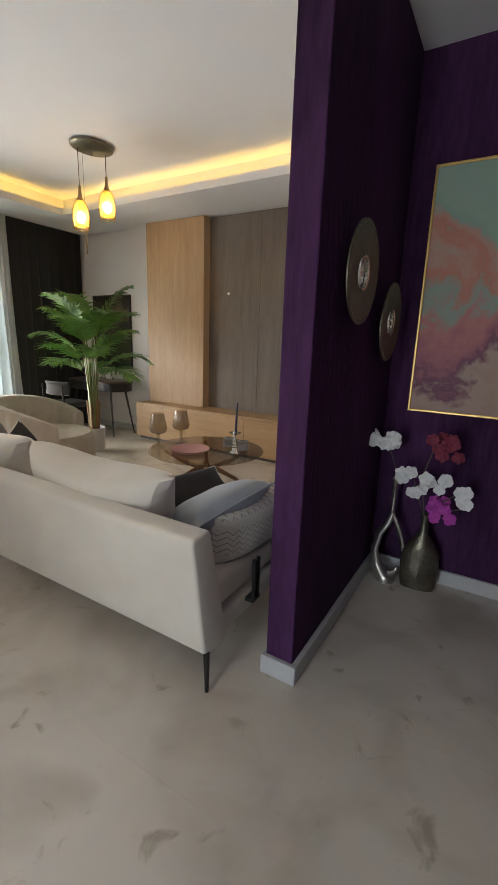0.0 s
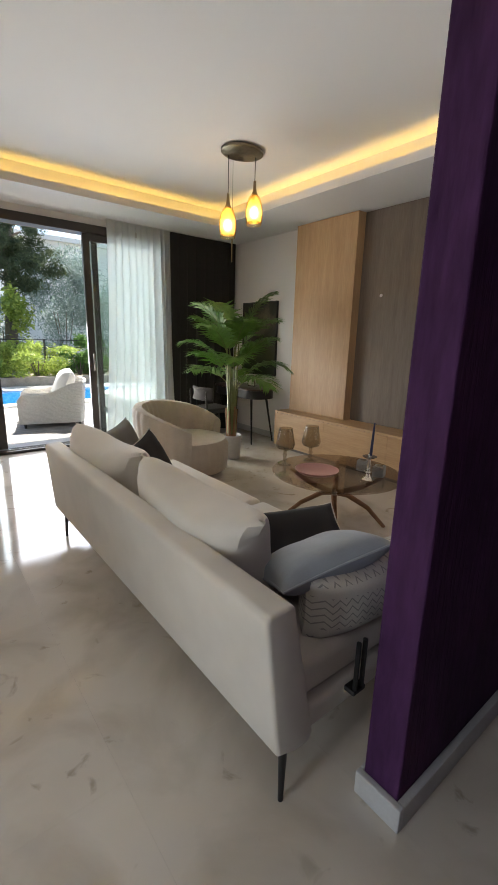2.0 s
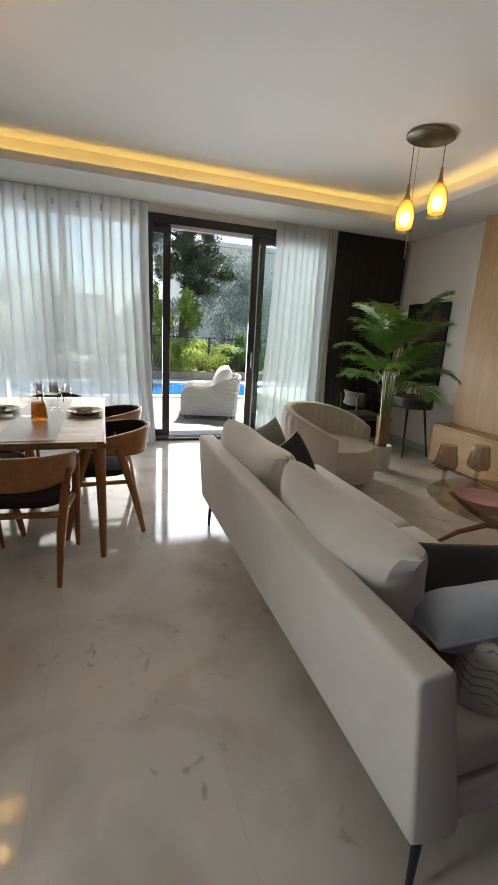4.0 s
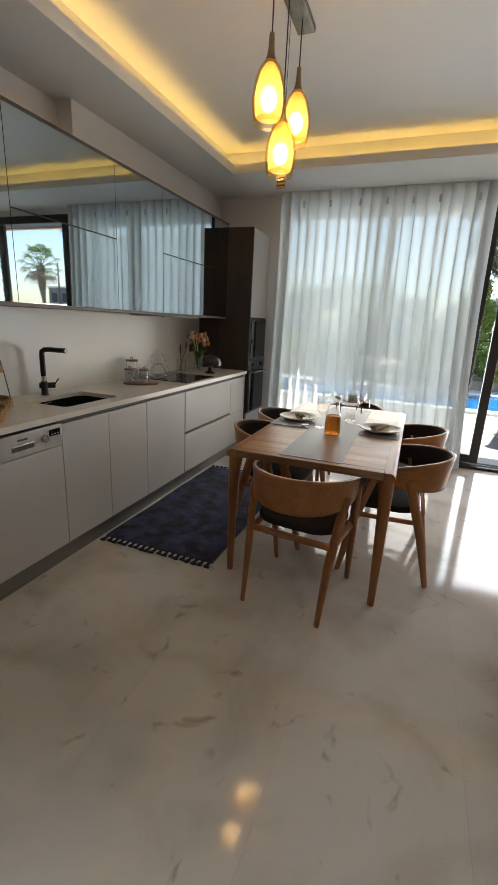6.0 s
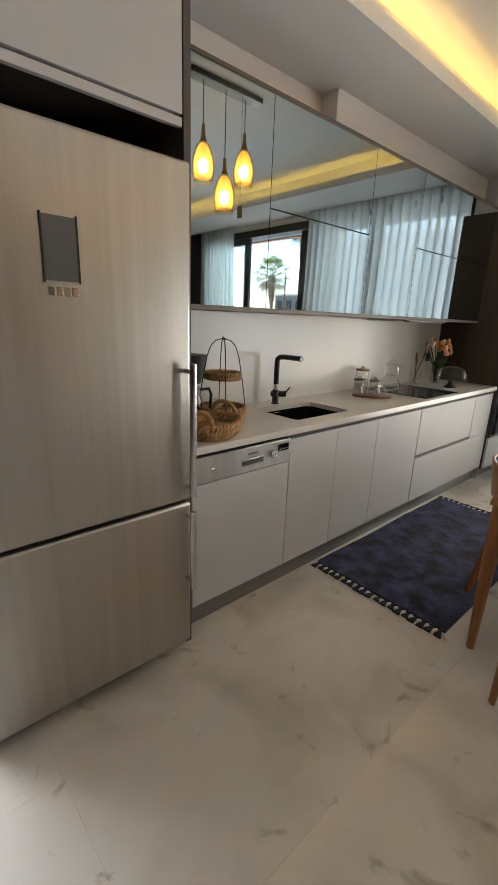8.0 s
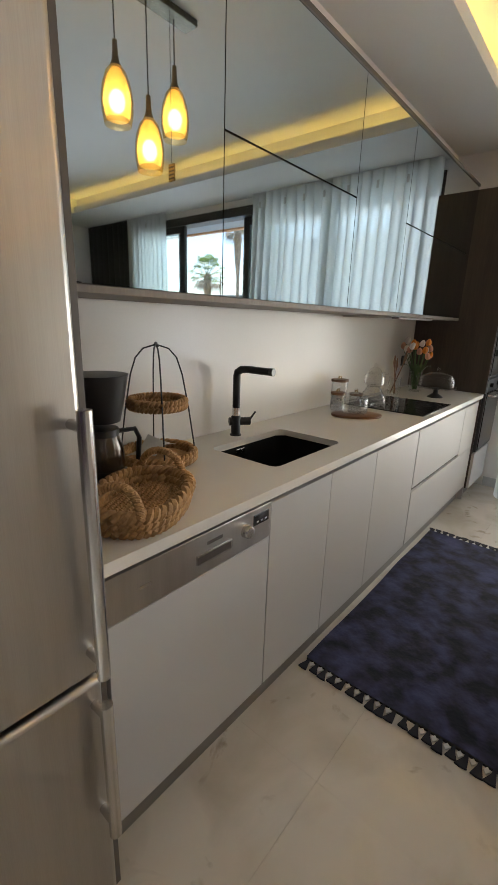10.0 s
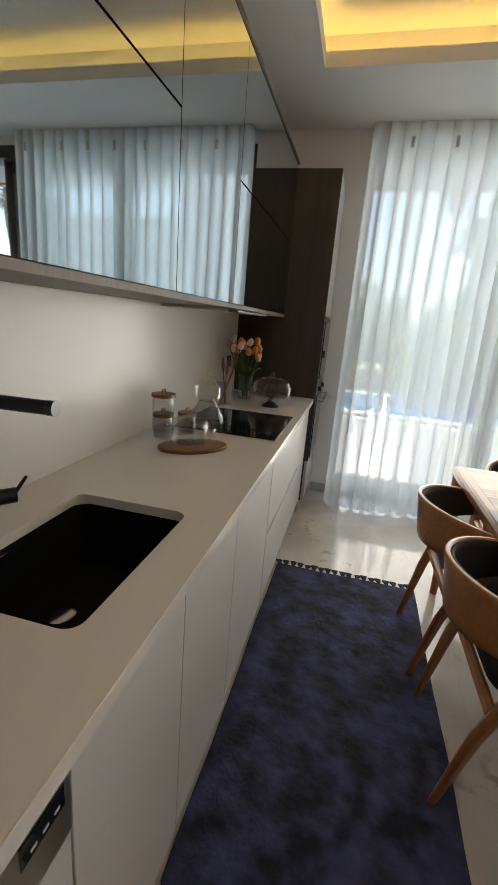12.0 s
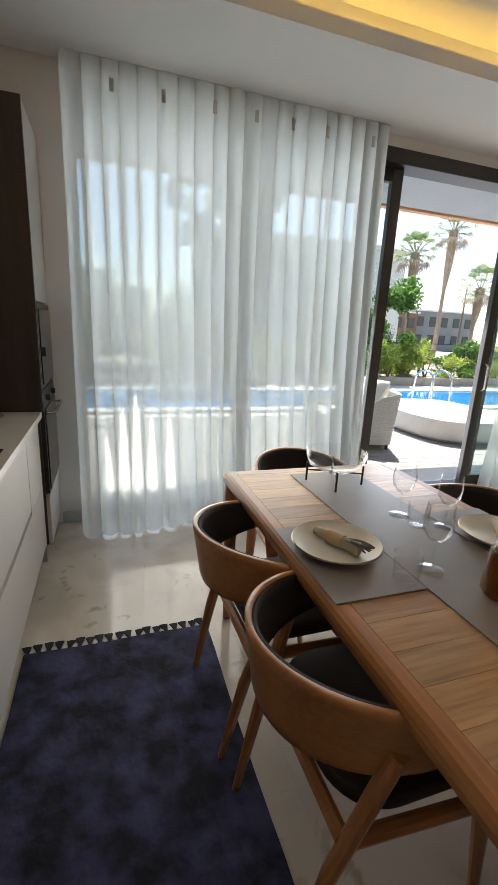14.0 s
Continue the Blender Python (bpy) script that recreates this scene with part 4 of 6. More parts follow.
# ---- objects on the desk ----
pf = thing("photo_frame", pose(-4.86, 4.10, 0.755, 12, 0, 20), "small silver photo frame standing on the desk", "photo frame")
part("rim", join(join(box(-0.06, -0.048, -0.006, 0.006, 0.0, 0.16, 0.002), box(0.048, 0.06, -0.006, 0.006, 0, 0.16, 0.002)), join(box(-0.048, 0.048, -0.006, 0.006, 0, 0.012), box(-0.048, 0.048, -0.006, 0.006, 0.148, 0.16))), CHROME, pf)
part("card", box(-0.048, 0.048, -0.002, 0.003, 0.012, 0.148), WHITE_PAINT, pf)
gd = thing("glass_dome", at(-4.66, 4.02, 0.755), "small clear glass cloche on the desk", "glass dome")
part("dome", lathe([(0.055, 0), (0.055, 0.05), (0.045, 0.085), (0.02, 0.105), (0, 0.108)], 24), CRYSTAL, gd)


# ---- entrance corner: plates on the wall, vases, orchids ----
def wall_disc(y, z, r, tilt):
    d = thing("wall_disc", pose(-0.540, y, z, 0, 90 + tilt, 0), "hammered pewter wall disc with a round mirror", "wall decoration", "wall discs")
    part("dish", lathe([(r * 0.30, 0.012), (r * 0.34, 0.020), (r * 0.6, 0.014), (r * 0.95, 0.026), (r, 0.024), (r, 0.018), (r * 0.6, 0.004), (r * 0.30, 0.002)], 64), ANTIQUE, d)
    part("inner_ring", lathe([(r * 0.29, 0.010), (r * 0.29, 0.024), (r * 0.33, 0.026), (r * 0.345, 0.016)], 48), CHROME, d, "polished inner ring")
    part("mirror", lathe([(0, 0.008), (r * 0.30, 0.008), (r * 0.30, 0.004), (0, 0.004)], 40), CHROME, d, "small round mirror")
    bead = bmesh.new()
    for k in range(48):
        a = 2 * math.pi * k / 48
        join(bead, moved(lathe([(0, -0.004), (0.0035, -0.002), (0.0035, 0.002), (0, 0.004)], 6), Matrix.Translation((r * 0.93 * math.cos(a), r * 0.93 * math.sin(a), 0.026))))
    part("beaded_rim", bead, ANTIQUE, d)


wall_disc(1.575, 1.628, 0.190, 2)
wall_disc(2.085, 1.470, 0.185, 2)


def ring_vase():
    v = thing("ring_vase", at(-0.44, 2.265, 0, 8), "tall silver vase pierced by an oval ring", "vase", "floor vases")
    body = tube([(-0.02, 0, 0.03), (-0.060, 0, 0.10), (-0.076, 0, 0.19), (-0.056, 0, 0.29), (-0.018, 0, 0.36), (0.004, 0, 0.43)], [0.044, 0.034, 0.020, 0.017, 0.017, 0.014], 14, False, 1.3)
    join(body, tube([(0.004, 0, 0.42), (0.036, 0, 0.355), (0.066, 0, 0.28), (0.084, 0, 0.205)], [0.013, 0.014, 0.012, 0.011], 12, False, 1.3))
    join(body, tube([(0.078, 0, 0.205), (0.112, 0, 0.232), (0.148, 0, 0.285), (0.172, 0, 0.345)], [0.010, 0.013, 0.010, 0.003], 12, False, 1.3))
    join(body, tube([(-0.01, 0, 0.035), (0.036, 0, 0.048), (0.058, 0, 0.070), (0.062, 0, 0.100)], [0.040, 0.026, 0.016, 0.006], 12, False, 1.3))
    part("ring", body, SILVER, v)
    part("neck", lathe([(0.012, 0.40), (0.013, 0.52), (0.011, 0.60), (0.022, 0.632), (0.020, 0.634), (0.008, 0.60), (0.008, 0.40)], 20), SILVER, v)
    part("foot", lathe([(0, 0), (0.055, 0), (0.058, 0.012), (0.048, 0.04), (0.02, 0.055), (0, 0.055)], 24), SILVER, v)


def flat_vase():
    v = thing("flat_vase", at(-0.265, 2.285, 0, 6), "flat pewter-coloured flask vase", "vase", "floor vases")
    prof = [(0.088, 0), (0.098, 0.05), (0.104, 0.16), (0.098, 0.225), (0.060, 0.29), (0.026, 0.34), (0.020, 0.42), (0.026, 0.455), (0.022, 0.456), (0.015, 0.42), (0.015, 0.36)]
    bm = lathe([(0, 0)] + prof, 40)
    for q in bm.verts:
        if q.co.z < 0.33:
            q.co.y *= 0.42 + 0.5 * max(0, (q.co.z - 0.22) / 0.11)
    part("body", bm, ANTIQUE, v)


ring_vase()
flat_vase()
PETAL_W = surface("white_petal", (0.66, 0.65, 0.64), (0.80, 0.79, 0.78), 0.6, 0, 20, 90, 0.1, 0.001)
PETAL_M = surface("wine_petal", (0.12, 0.010, 0.025), (0.26, 0.03, 0.07), 0.6, 0, 20, 90, 0.1, 0.001)
PETAL_P = surface("magenta_petal", (0.30, 0.02, 0.26), (0.50, 0.07, 0.42), 0.6, 0, 20, 90, 0.1, 0.001)
TWIG = plain("grey_green_stem", (0.09, 0.085, 0.06), 0.6)


def blossom(size, seed):
    rnd = random.Random(seed)
    bm = bmesh.new()
    for k in range(5):
        a = 2 * math.pi * k / 5 + rnd.uniform(-0.15, 0.15)
        wide = 0.62 if k % 2 else 0.44
        pet = sheet(steps(0, 1, 4), steps(-1, 1, 4), lambda u, v: (size * u, size * wide * v * math.sin(math.pi * (0.12 + 0.8 * u)), size * (0.30 * u * u * (1 if k % 2 else 0.5) - 0.18 * v * v * u)))
        join(bm, moved(pet, pose(0, 0, 0, 0, -12, math.degrees(a))))
    join(bm, lathe([(0, 0.02 * size), (0.12 * size, 0.1 * size), (0.10 * size, 0.3 * size), (0, 0.36 * size)], 8))
    return bm


def orchid(name, label, stem, spots, petal, size, seed):
    o = thing(name, at(0, 0), label, "artificial flower", "orchid stems")
    part("stem", tube(stem, 0.0035, 6), TWIG, o)
    rnd = random.Random(seed)
    for k, s in enumerate(spots):
        bm = moved(blossom(size * rnd.uniform(0.85, 1.1), seed + k), look(s, (0.0 + rnd.uniform(-0.5, 0.3), -0.2, 1.3 + rnd.uniform(-0.6, 0.4)), rnd.uniform(0, 70)) @ pose(0, 0, 0, 180, 0, 0))
        part("blossom", bm, petal, o)


rr = random.Random(6)


def cluster(cx, cy, cz, n, sx, sz):
    return [(cx + rr.uniform(-sx, sx), cy + rr.uniform(-0.05, 0.05), cz + rr.uniform(-sz, sz)) for _ in range(n)]


orchid("orchid_stem", "white artificial orchid blooms on a tall stem", [(-0.44, 2.26, 0.45), (-0.445, 2.24, 0.70), (-0.49, 2.2, 0.84)], cluster(-0.51, 2.18, 0.85, 9, 0.085, 0.05), PETAL_W, 0.040, 10)
orchid("orchid_stem", "wine-red artificial orchid blooms arching from the flask", [(-0.265, 2.28, 0.40), (-0.30, 2.22, 0.68), (-0.26, 2.2, 0.84), (-0.16, 2.2, 0.88)], cluster(-0.20, 2.2, 0.86, 12, 0.095, 0.055), PETAL_M, 0.036, 30)
orchid("orchid_stem", "white artificial orchid blooms leaning out of the flask", [(-0.265, 2.28, 0.42), (-0.30, 2.2, 0.56), (-0.33, 2.18, 0.66)], cluster(-0.33, 2.18, 0.63, 8, 0.07, 0.09), PETAL_W, 0.037, 50)
orchid("orchid_stem", "white artificial orchid spray on a thin twig", [(-0.262, 2.28, 0.42), (-0.20, 2.2, 0.56), (-0.06, 2.18, 0.68)], cluster(-0.13, 2.19, 0.65, 7, 0.10, 0.055), PETAL_W, 0.037, 70)
orchid("orchid_stem", "magenta artificial orchid blooms above the flask", [(-0.262, 2.28, 0.42), (-0.22, 2.2, 0.50), (-0.10, 2.18, 0.555)], cluster(-0.20, 2.18, 0.535, 9, 0.075, 0.035), PETAL_P, 0.034, 90)


# ---- kitchen ----
YF = -1.44                             # cabinet fronts
SENSOR = plain("grey_display", (0.10, 0.105, 0.10), 0.25)
WHITE_INK = plain("pale_ink", (0.55, 0.55, 0.55), 0.5)
GUN = plain("dark_steel", (0.10, 0.10, 0.10), 0.35, 0.9)
SINK_BLACK = surface("black_granite_sink", (0.004, 0.004, 0.004), (0.008, 0.008, 0.008), 0.7, 0, 10, 300, 0.2, 0.0006)


def front(parent, name, x0, x1, z0, z1, material=None, y=YF, t=0.02):
    return part(name, box(x0 + 0.0015, x1 - 0.0015, y - t, y, z0, z1, 0.0018), material or LACQUER, parent)


def base_unit(x0, x1, label, doors, top=0.838):
    u = thing("base_cabinet", at(0, 0), label, "cabinet", "kitchen base cabinets")
    part("body", box(x0 + 0.001, x1 - 0.001, YK + 0.002, YF - 0.021, 0.12, top), EDGE, u)
    for a, b, z0, z1, nm in doors:
        front(u, nm, a, b, z0, z1)
    return u


base_unit(-2.852, -2.462, "warm grey handleless base cabinet under the sink", [(-2.852, -2.462, 0.125, 0.838, "door")], 0.66)
base_unit(-3.268, -2.852, "warm grey handleless base cabinet under the sink", [(-3.268, -2.852, 0.125, 0.838, "door")], 0.66)
base_unit(-3.822, -3.268, "warm grey handleless base cabinet", [(-3.822, -3.268, 0.125, 0.838, "door")])
du = base_unit(-5.168, -3.822, "warm grey wide drawer unit under the hob", [(-4.785, -3.830, 0.492, 0.838, "drawer_front"), (-5.168, -3.830, 0.125, 0.465, "drawer_front"), (-5.168, -4.788, 0.468, 0.838, "filler_panel")])
part("finger_groove", box(-4.785, -3.83, YF - 0.019, YF - 0.012, 0.467, 0.490), EDGE, du, "dark recessed finger groove")
pl = thing("kitchen_plinth", at(0, 0), "brushed brown plinth under the cabinets", "plinth")
part("board", box(-5.168, -1.836, YF - 0.06, YF - 0.045, 0.0, 0.119), PLINTH, pl)
g = thing("gola_profile", at(0, 0), "dark recessed profile below the worktop", "profile")
part("channel", box(-5.168, -1.836, YF - 0.030, YF - 0.022, 0.839, 0.868), EDGE, g)


def dishwasher():
    d = thing("dishwasher", at(0, 0), "built-in dishwasher with a steel control panel", "dishwasher")
    part("tub", box(-2.46, -1.866, YK + 0.01, YF - 0.022, 0.12, 0.85), EDGE, d)
    front(d, "door_panel", -2.46, -1.866, 0.125, 0.722)
    c = front(d, "control_panel", -2.46, -1.866, 0.726, 0.846, STEEL, YF + 0.003, 0.023)
    part("display", box(-2.445, -2.37, YF + 0.003, YF + 0.0045, 0.790, 0.826, 0.0006), BLACK_GLASS, c, "black display")
    for k in range(3):
        part("led", box(-2.435 + 0.02 * k, -2.425 + 0.02 * k, YF + 0.0045, YF + 0.005, 0.798, 0.803), WHITE_INK, c)
    part("knob", lathe([(0, 0), (0.021, 0), (0.020, 0.016), (0.017, 0.020), (0, 0.020)], 28), STEEL_H, c, "round steel dial").matrix_local = pose(-2.335, YF + 0.003, 0.79, -90)
    part("handle_recess", box(-2.275, -2.135, YF - 0.002, YF + 0.0042, 0.757, 0.793, 0.006), EDGE, c, "recessed grip")
    part("grip_lip", box(-2.272, -2.138, YF + 0.0042, YF + 0.0062, 0.784, 0.792, 0.001), STEEL_H, c)
    part("maker_mark", box(-2.235, -2.175, YF + 0.003, YF + 0.0036, 0.808, 0.818), EDGE, c)
    part("indicator", box(-1.99, -1.955, YF + 0.003, YF + 0.004, 0.782, 0.790, 0.0004), CHROME, c)


dishwasher()


def worktop():
    """Counter slab with the sink's cut-out."""
    x0, x1, y0, y1 = -5.168, -1.836, YK + 0.013, -1.42
    sx0, sx1, sy0, sy1 = -3.075, -2.600, -1.855, -1.530
    t = thing("worktop", at(0, 0), "cream quartz kitchen worktop", "worktop")
    cx, cy = (sx0 + sx1) / 2, (sy0 + sy1) / 2
    b = bmesh.new()
    loops = [[(x0, y0), (x1, y0), (x1, y1), (x0, y1)], [(x + cx, y + cy) for x, y in rounded(sx1 - sx0, sy1 - sy0, 0.032)]]
    for loop in loops:
        vs = [b.verts.new((x, y, 0.870)) for x, y in loop]
        for j in range(len(vs)):
            b.edges.new((vs[j], vs[(j + 1) % len(vs)]))
    bmesh.ops.triangle_fill(b, use_beauty=True, edges=b.edges[:])
    up = bmesh.ops.extrude_face_region(b, geom=b.faces[:])
    bmesh.ops.translate(b, vec=(0, 0, 0.030), verts=[v for v in up["geom"] if isinstance(v, bmesh.types.BMVert)])
    part("slab", b, QUARTZ, t, smooth=False)
    part("nosing", box(x0, x1, y1 - 0.001, y1 + 0.003, 0.868, 0.9005, 0.0015), QUARTZ, t)
    s = thing("kitchen_sink", at(0, 0), "black granite undermount sink", "sink")
    n = bmesh.new()
    rim = [(x + (sx0 + sx1) / 2, y + (sy0 + sy1) / 2) for x, y in rounded(sx1 - sx0 + 0.004, sy1 - sy0 + 0.004, 0.03)]
    low = [(x + (sx0 + sx1) / 2, y + (sy0 + sy1) / 2) for x, y in rounded(sx1 - sx0 - 0.03, sy1 - sy0 - 0.03, 0.04)]
    ra, rb = [n.verts.new((x, y, 0.896)) for x, y in rim], [n.verts.new((x, y, 0.70)) for x, y in low]
    k = len(ra)
    for j in range(k):
        n.faces.new([ra[j], ra[(j + 1) % k], rb[(j + 1) % k], rb[j]])
    n.faces.new(rb)
    part("bowl", n, SINK_BLACK, s)
    part("drain", lathe([(0, 0.703), (0.034, 0.703), (0.036, 0.706), (0.026, 0.708), (0, 0.706)], 28), CHROME, s, "steel drain").location = (-2.836, -1.745, 0)
    part("overflow", box(-2.80, -2.745, -1.845, -1.842, 0.845, 0.866, 0.002), CHROME, s, "steel overflow plate")


worktop()
sb = thing("splashback", at(0, 0), "glossy cream splashback panel", "splashback")
part("panel", box(-5.168, -1.836, YK + 0.001, YK + 0.012, 0.90, 1.443), SPLASH, sb)
so = thing("wall_socket", at(0, 0), "black double wall socket", "socket")
part("plate", box(-5.02, -4.94, YK + 0.0125, YK + 0.020, 1.08, 1.16, 0.003), BLACK, so)


SINK_BLACK.node_tree.nodes["Principled BSDF"].inputs["Specular IOR Level"].default_value = 0.12


def faucet():
    f = thing("kitchen_tap", at(-2.83, -1.925, 0.90), "matt black swivel kitchen tap", "tap")
    part("body", lathe([(0, 0), (0.026, 0), (0.026, 0.004), (0.021, 0.008), (0.021, 0.085), (0.018, 0.09), (0, 0.09)], 24), BLACK, f)
    part("collar", lathe([(0.0165, 0.09), (0.0165, 0.125), (0.0, 0.125)], 24), CHROME, f, "chrome collar")
    part("spout", tube([(0, 0, 0.12), (0, 0, 0.262), (0.0, 0.004, 0.280), (-0.004, 0.022, 0.292), (-0.008, 0.05, 0.295), (-0.018, 0.165, 0.294)], [0.0165] * 4 + [0.0155, 0.0155], 16), BLACK, f)
    part("nozzle", tube([(-0.018, 0.165, 0.294), (-0.020, 0.182, 0.294)], 0.0165, 16), GUN, f)
    part("lever_hub", tube([(0.022, -0.02, 0.062), (-0.055, 0.035, 0.062)], 0.0185, 16), BLACK, f)
    part("lever", tube([(-0.052, 0.034, 0.066), (-0.075, 0.05, 0.105)], [0.005, 0.004], 8), BLACK, f)


faucet()


def hob():
    h = thing("induction_hob", at(0, 0), "black glass induction hob set in the worktop", "hob")
    part("glass", box(-4.43, -3.90, -1.945, -1.455, 0.901, 0.906, 0.0015), BLACK_GLASS, h)
    for x, y, r in ((-4.28, -1.80, 0.085), (-4.05, -1.80, 0.07), (-4.28, -1.59, 0.07), (-4.05, -1.59, 0.085)):
        part("ring_mark", lathe([(r - 0.002, 0.9062), (r, 0.9062), (r, 0.9064), (r - 0.002, 0.9064)], 36), SENSOR, h).location = (x, y, 0)


hob()


def wall_cabinets():
    y0, y1 = YK + 0.002, -1.69
    bays = [(-2.485, -1.836, False), (-3.32, -2.485, True), (-3.90, -3.32, False), (-5.168, -3.90, True)]
    for x0, x1, split in bays:
        c = thing("wall_cabinet", at(0, 0), "wall cabinet faced with smoked mirror doors", "cabinet", "mirrored wall cabinets")
        part("body", box(x0 + 0.001, x1 - 0.001, y0, y1 - 0.022, 1.468, 2.375), EDGE, c)
        zs = [(1.466, 1.917), (1.924, 2.378)] if split else [(1.466, 2.378)]
        for a, b in zs:
            part("mirror_door", box(x0 + 0.002, x1 - 0.002, y1 - 0.02, y1, a, b), MIRROR, c, "smoked mirror door", False)
    t = thing("cabinet_trim", at(0, 0), "taupe trim round the mirrored wall cabinets", "trim")
    part("top_board", box(-5.168, -1.836, y0, y1 + 0.006, 2.380, 2.396, 0.001), EDGE, t)
    part("bottom_board", box(-5.168, -1.836, y0, y1 + 0.002, 1.445, 1.464, 0.001), GREY_OAK, t, "taupe wooden lower board")
    ho = thing("cooker_hood", at(0, 0), "slim built-in steel cooker hood", "cooker hood")
    part("plate", box(-4.45, -3.88, y0 + 0.02, y1 - 0.01, 1.432, 1.444, 0.002), STEEL, ho)
    part("lip", box(-4.45, -3.88, y1 - 0.012, y1 + 0.03, 1.430, 1.440, 0.002), EDGE, ho)


wall_cabinets()


def tall_unit():
    x0, x1, YG = -5.70, -5.17, -1.41
    c = thing("tall_cabinet", at(0, 0), "tall walnut-sided cabinet with built-in ovens", "cabinet")
    part("side_panel", box(-5.19, x1, YK + 0.001, YG + 0.002, 0.901, 2.362, 0.0015), WALNUT, c, "dark walnut side panel")
    part("lower_side_panel", box(-5.19, x1, YK + 0.001, YF - 0.004, 0.0, 0.900, 0.0015), LACQUER, c, "warm grey lower side panel")
    part("body", box(x0 + 0.002, -5.191, YK + 0.001, YG - 0.021, 0.10, 2.36), WALNUT, c)
    part("plinth", box(x0 + 0.002, -5.191, YK + 0.1, YG - 0.06, 0, 0.099), PLINTH, c)
    front(c, "upper_door", x0 + 0.004, -5.191, 1.475, 2.358, None, YG)
    front(c, "lower_drawer", x0 + 0.004, -5.191, 0.105, 0.405, None, YG)
    for nm, lab, z0, z1 in (("microwave", "built-in black glass microwave", 1.02, 1.465), ("oven", "built-in black glass oven with a steel bar handle", 0.42, 1.01)):
        o = thing(nm, at(0, 0), lab, nm)
        part("housing", box(x0 + 0.006, -5.193, YG - 0.020, YG + 0.004, z0, z1, 0.002), BLACK, o)
        part("door_glass", box(x0 + 0.03, -5.21, YG + 0.0045, YG + 0.012, z0 + 0.02, z1 - (0.10 if nm == "oven" else 0.03), 0.003), BLACK_GLASS, o, "black glass door")
        if nm == "oven":
            part("handle", tube([(x0 + 0.06, YG + 0.012, z1 - 0.13), (x0 + 0.06, YG + 0.05, z1 - 0.13), (-5.24, YG + 0.05, z1 - 0.13), (-5.24, YG + 0.012, z1 - 0.13)], 0.009, 10), STEEL_H, o, "steel bar handle")
            for x in (-5.30, -5.55):
                part("knob", lathe([(0, 0), (0.018, 0), (0.017, 0.022), (0, 0.024)], 20), BLACK, o).matrix_local = pose(x, YG + 0.004, z1 - 0.05, -90)
        else:
            part("handle", box(-5.245, -5.225, YG + 0.012, YG + 0.028, z0 + 0.17, z0 + 0.22, 0.003), BLACK, o)


tall_unit()


def fridge_bay():
    c = thing("fridge_housing", at(0, 0), "warm grey cabinet housing round the fridge", "cabinet")
    part("side_panel", box(-1.835, -1.808, YK + 0.001, -1.40, 0, 2.40, 0.001), EDGE, c, "dark taupe edge panel")
    part("side_panel", box(-1.03, -1.00, YK + 0.001, -1.40, 0, 2.40, 0.001), LACQUER, c)
    part("top_box", box(-1.807, -1.031, YK + 0.001, -1.425, 2.03, 2.398), EDGE, c)
    part("top_door", box(-1.805, -1.034, -1.424, -1.402, 2.03, 2.392, 0.002), LACQUER, c, "warm grey flap door")
    part("grip_strip", box(-1.805, -1.034, -1.424, -1.404, 1.995, 2.022, 0.002), LACQUER, c)
    f = thing("refrigerator", at(0, 0), "tall brushed steel fridge freezer", "refrigerator")
    part("carcass", box(-1.79, -1.06, YK + 0.03, -1.415, 0.05, 1.87, 0.005), EDGE, f)
    u = part("upper_door", box(-1.797, -1.045, -1.412, -1.345, 0.725, 1.885, 0.012, 3), STEEL, f)
    d = part("freezer_door", box(-1.797, -1.045, -1.412, -1.345, 0.060, 0.712, 0.012, 3), STEEL, f)
    part("foot_rail", box(-1.78, -1.07, -1.95, -1.43, 0.0, 0.05), BLACK, f)
    for dr, z0, z1 in ((u, 0.755, 1.255), (d, 0.350, 0.690)):
        x = -1.776
        part("handle", tube([(x, -1.30, z0), (x, -1.30, z1)], 0.0125, 14), STEEL_H, dr, "round steel bar handle")
        for z in (z0 + 0.03, z1 - 0.03):
            part("handle_post", tube([(x, -1.345, z), (x, -1.30, z)], 0.009, 10), STEEL_H, dr)
    part("display", box(-1.415, -1.325, -1.345, -1.342, 1.495, 1.66, 0.001), SENSOR, u, "grey display window")
    for x in (-1.42, -1.325):
        part("display_rim", box(x, x + 0.005, -1.345, -1.341, 1.49, 1.665), BLACK, u)
    for k in range(4):
        part("button", box(-1.412 + 0.022 * k, -1.395 + 0.022 * k, -1.345, -1.342, 1.455, 1.480, 0.001), CHROME, u)
    part("maker_mark", box(-1.42, -1.33, -1.345, -1.3435, 1.775, 1.787), STEEL, u)


fridge_bay()

# ---- things on the worktop ----
ZC = 0.9005
REED = surface("seagrass_weave", (0.24, 0.125, 0.045), (0.55, 0.33, 0.14), 0.7, 0, 24, 140, 0.5, 0.003)


def braid(points, radius, turns, closed=False):
    """Two plaited strands round a line."""
    bm = bmesh.new()
    n = len(points)
    for ph in (0, math.pi):
        pts, rad = [], []
        steps_n = turns * 8
        for k in range(steps_n + (0 if closed else 1)):
            f = k / steps_n * (n if closed else n - 1)
            i = int(f) % n
            a, b = Vector(points[i]), Vector(points[(i + 1) % n])
            p = a.lerp(b, f - int(f))
            d = (b - a).normalized()
            s = d.cross(Vector((0, 0, 1))).normalized()
            u = s.cross(d)
            w = 2 * math.pi * turns * k / steps_n + ph
            pts.append(p + radius * 0.55 * (math.cos(w) * s + math.sin(w) * u))
            rad.append(radius * 0.62)
        join(bm, tube(pts, rad, 6, closed))
    return bm


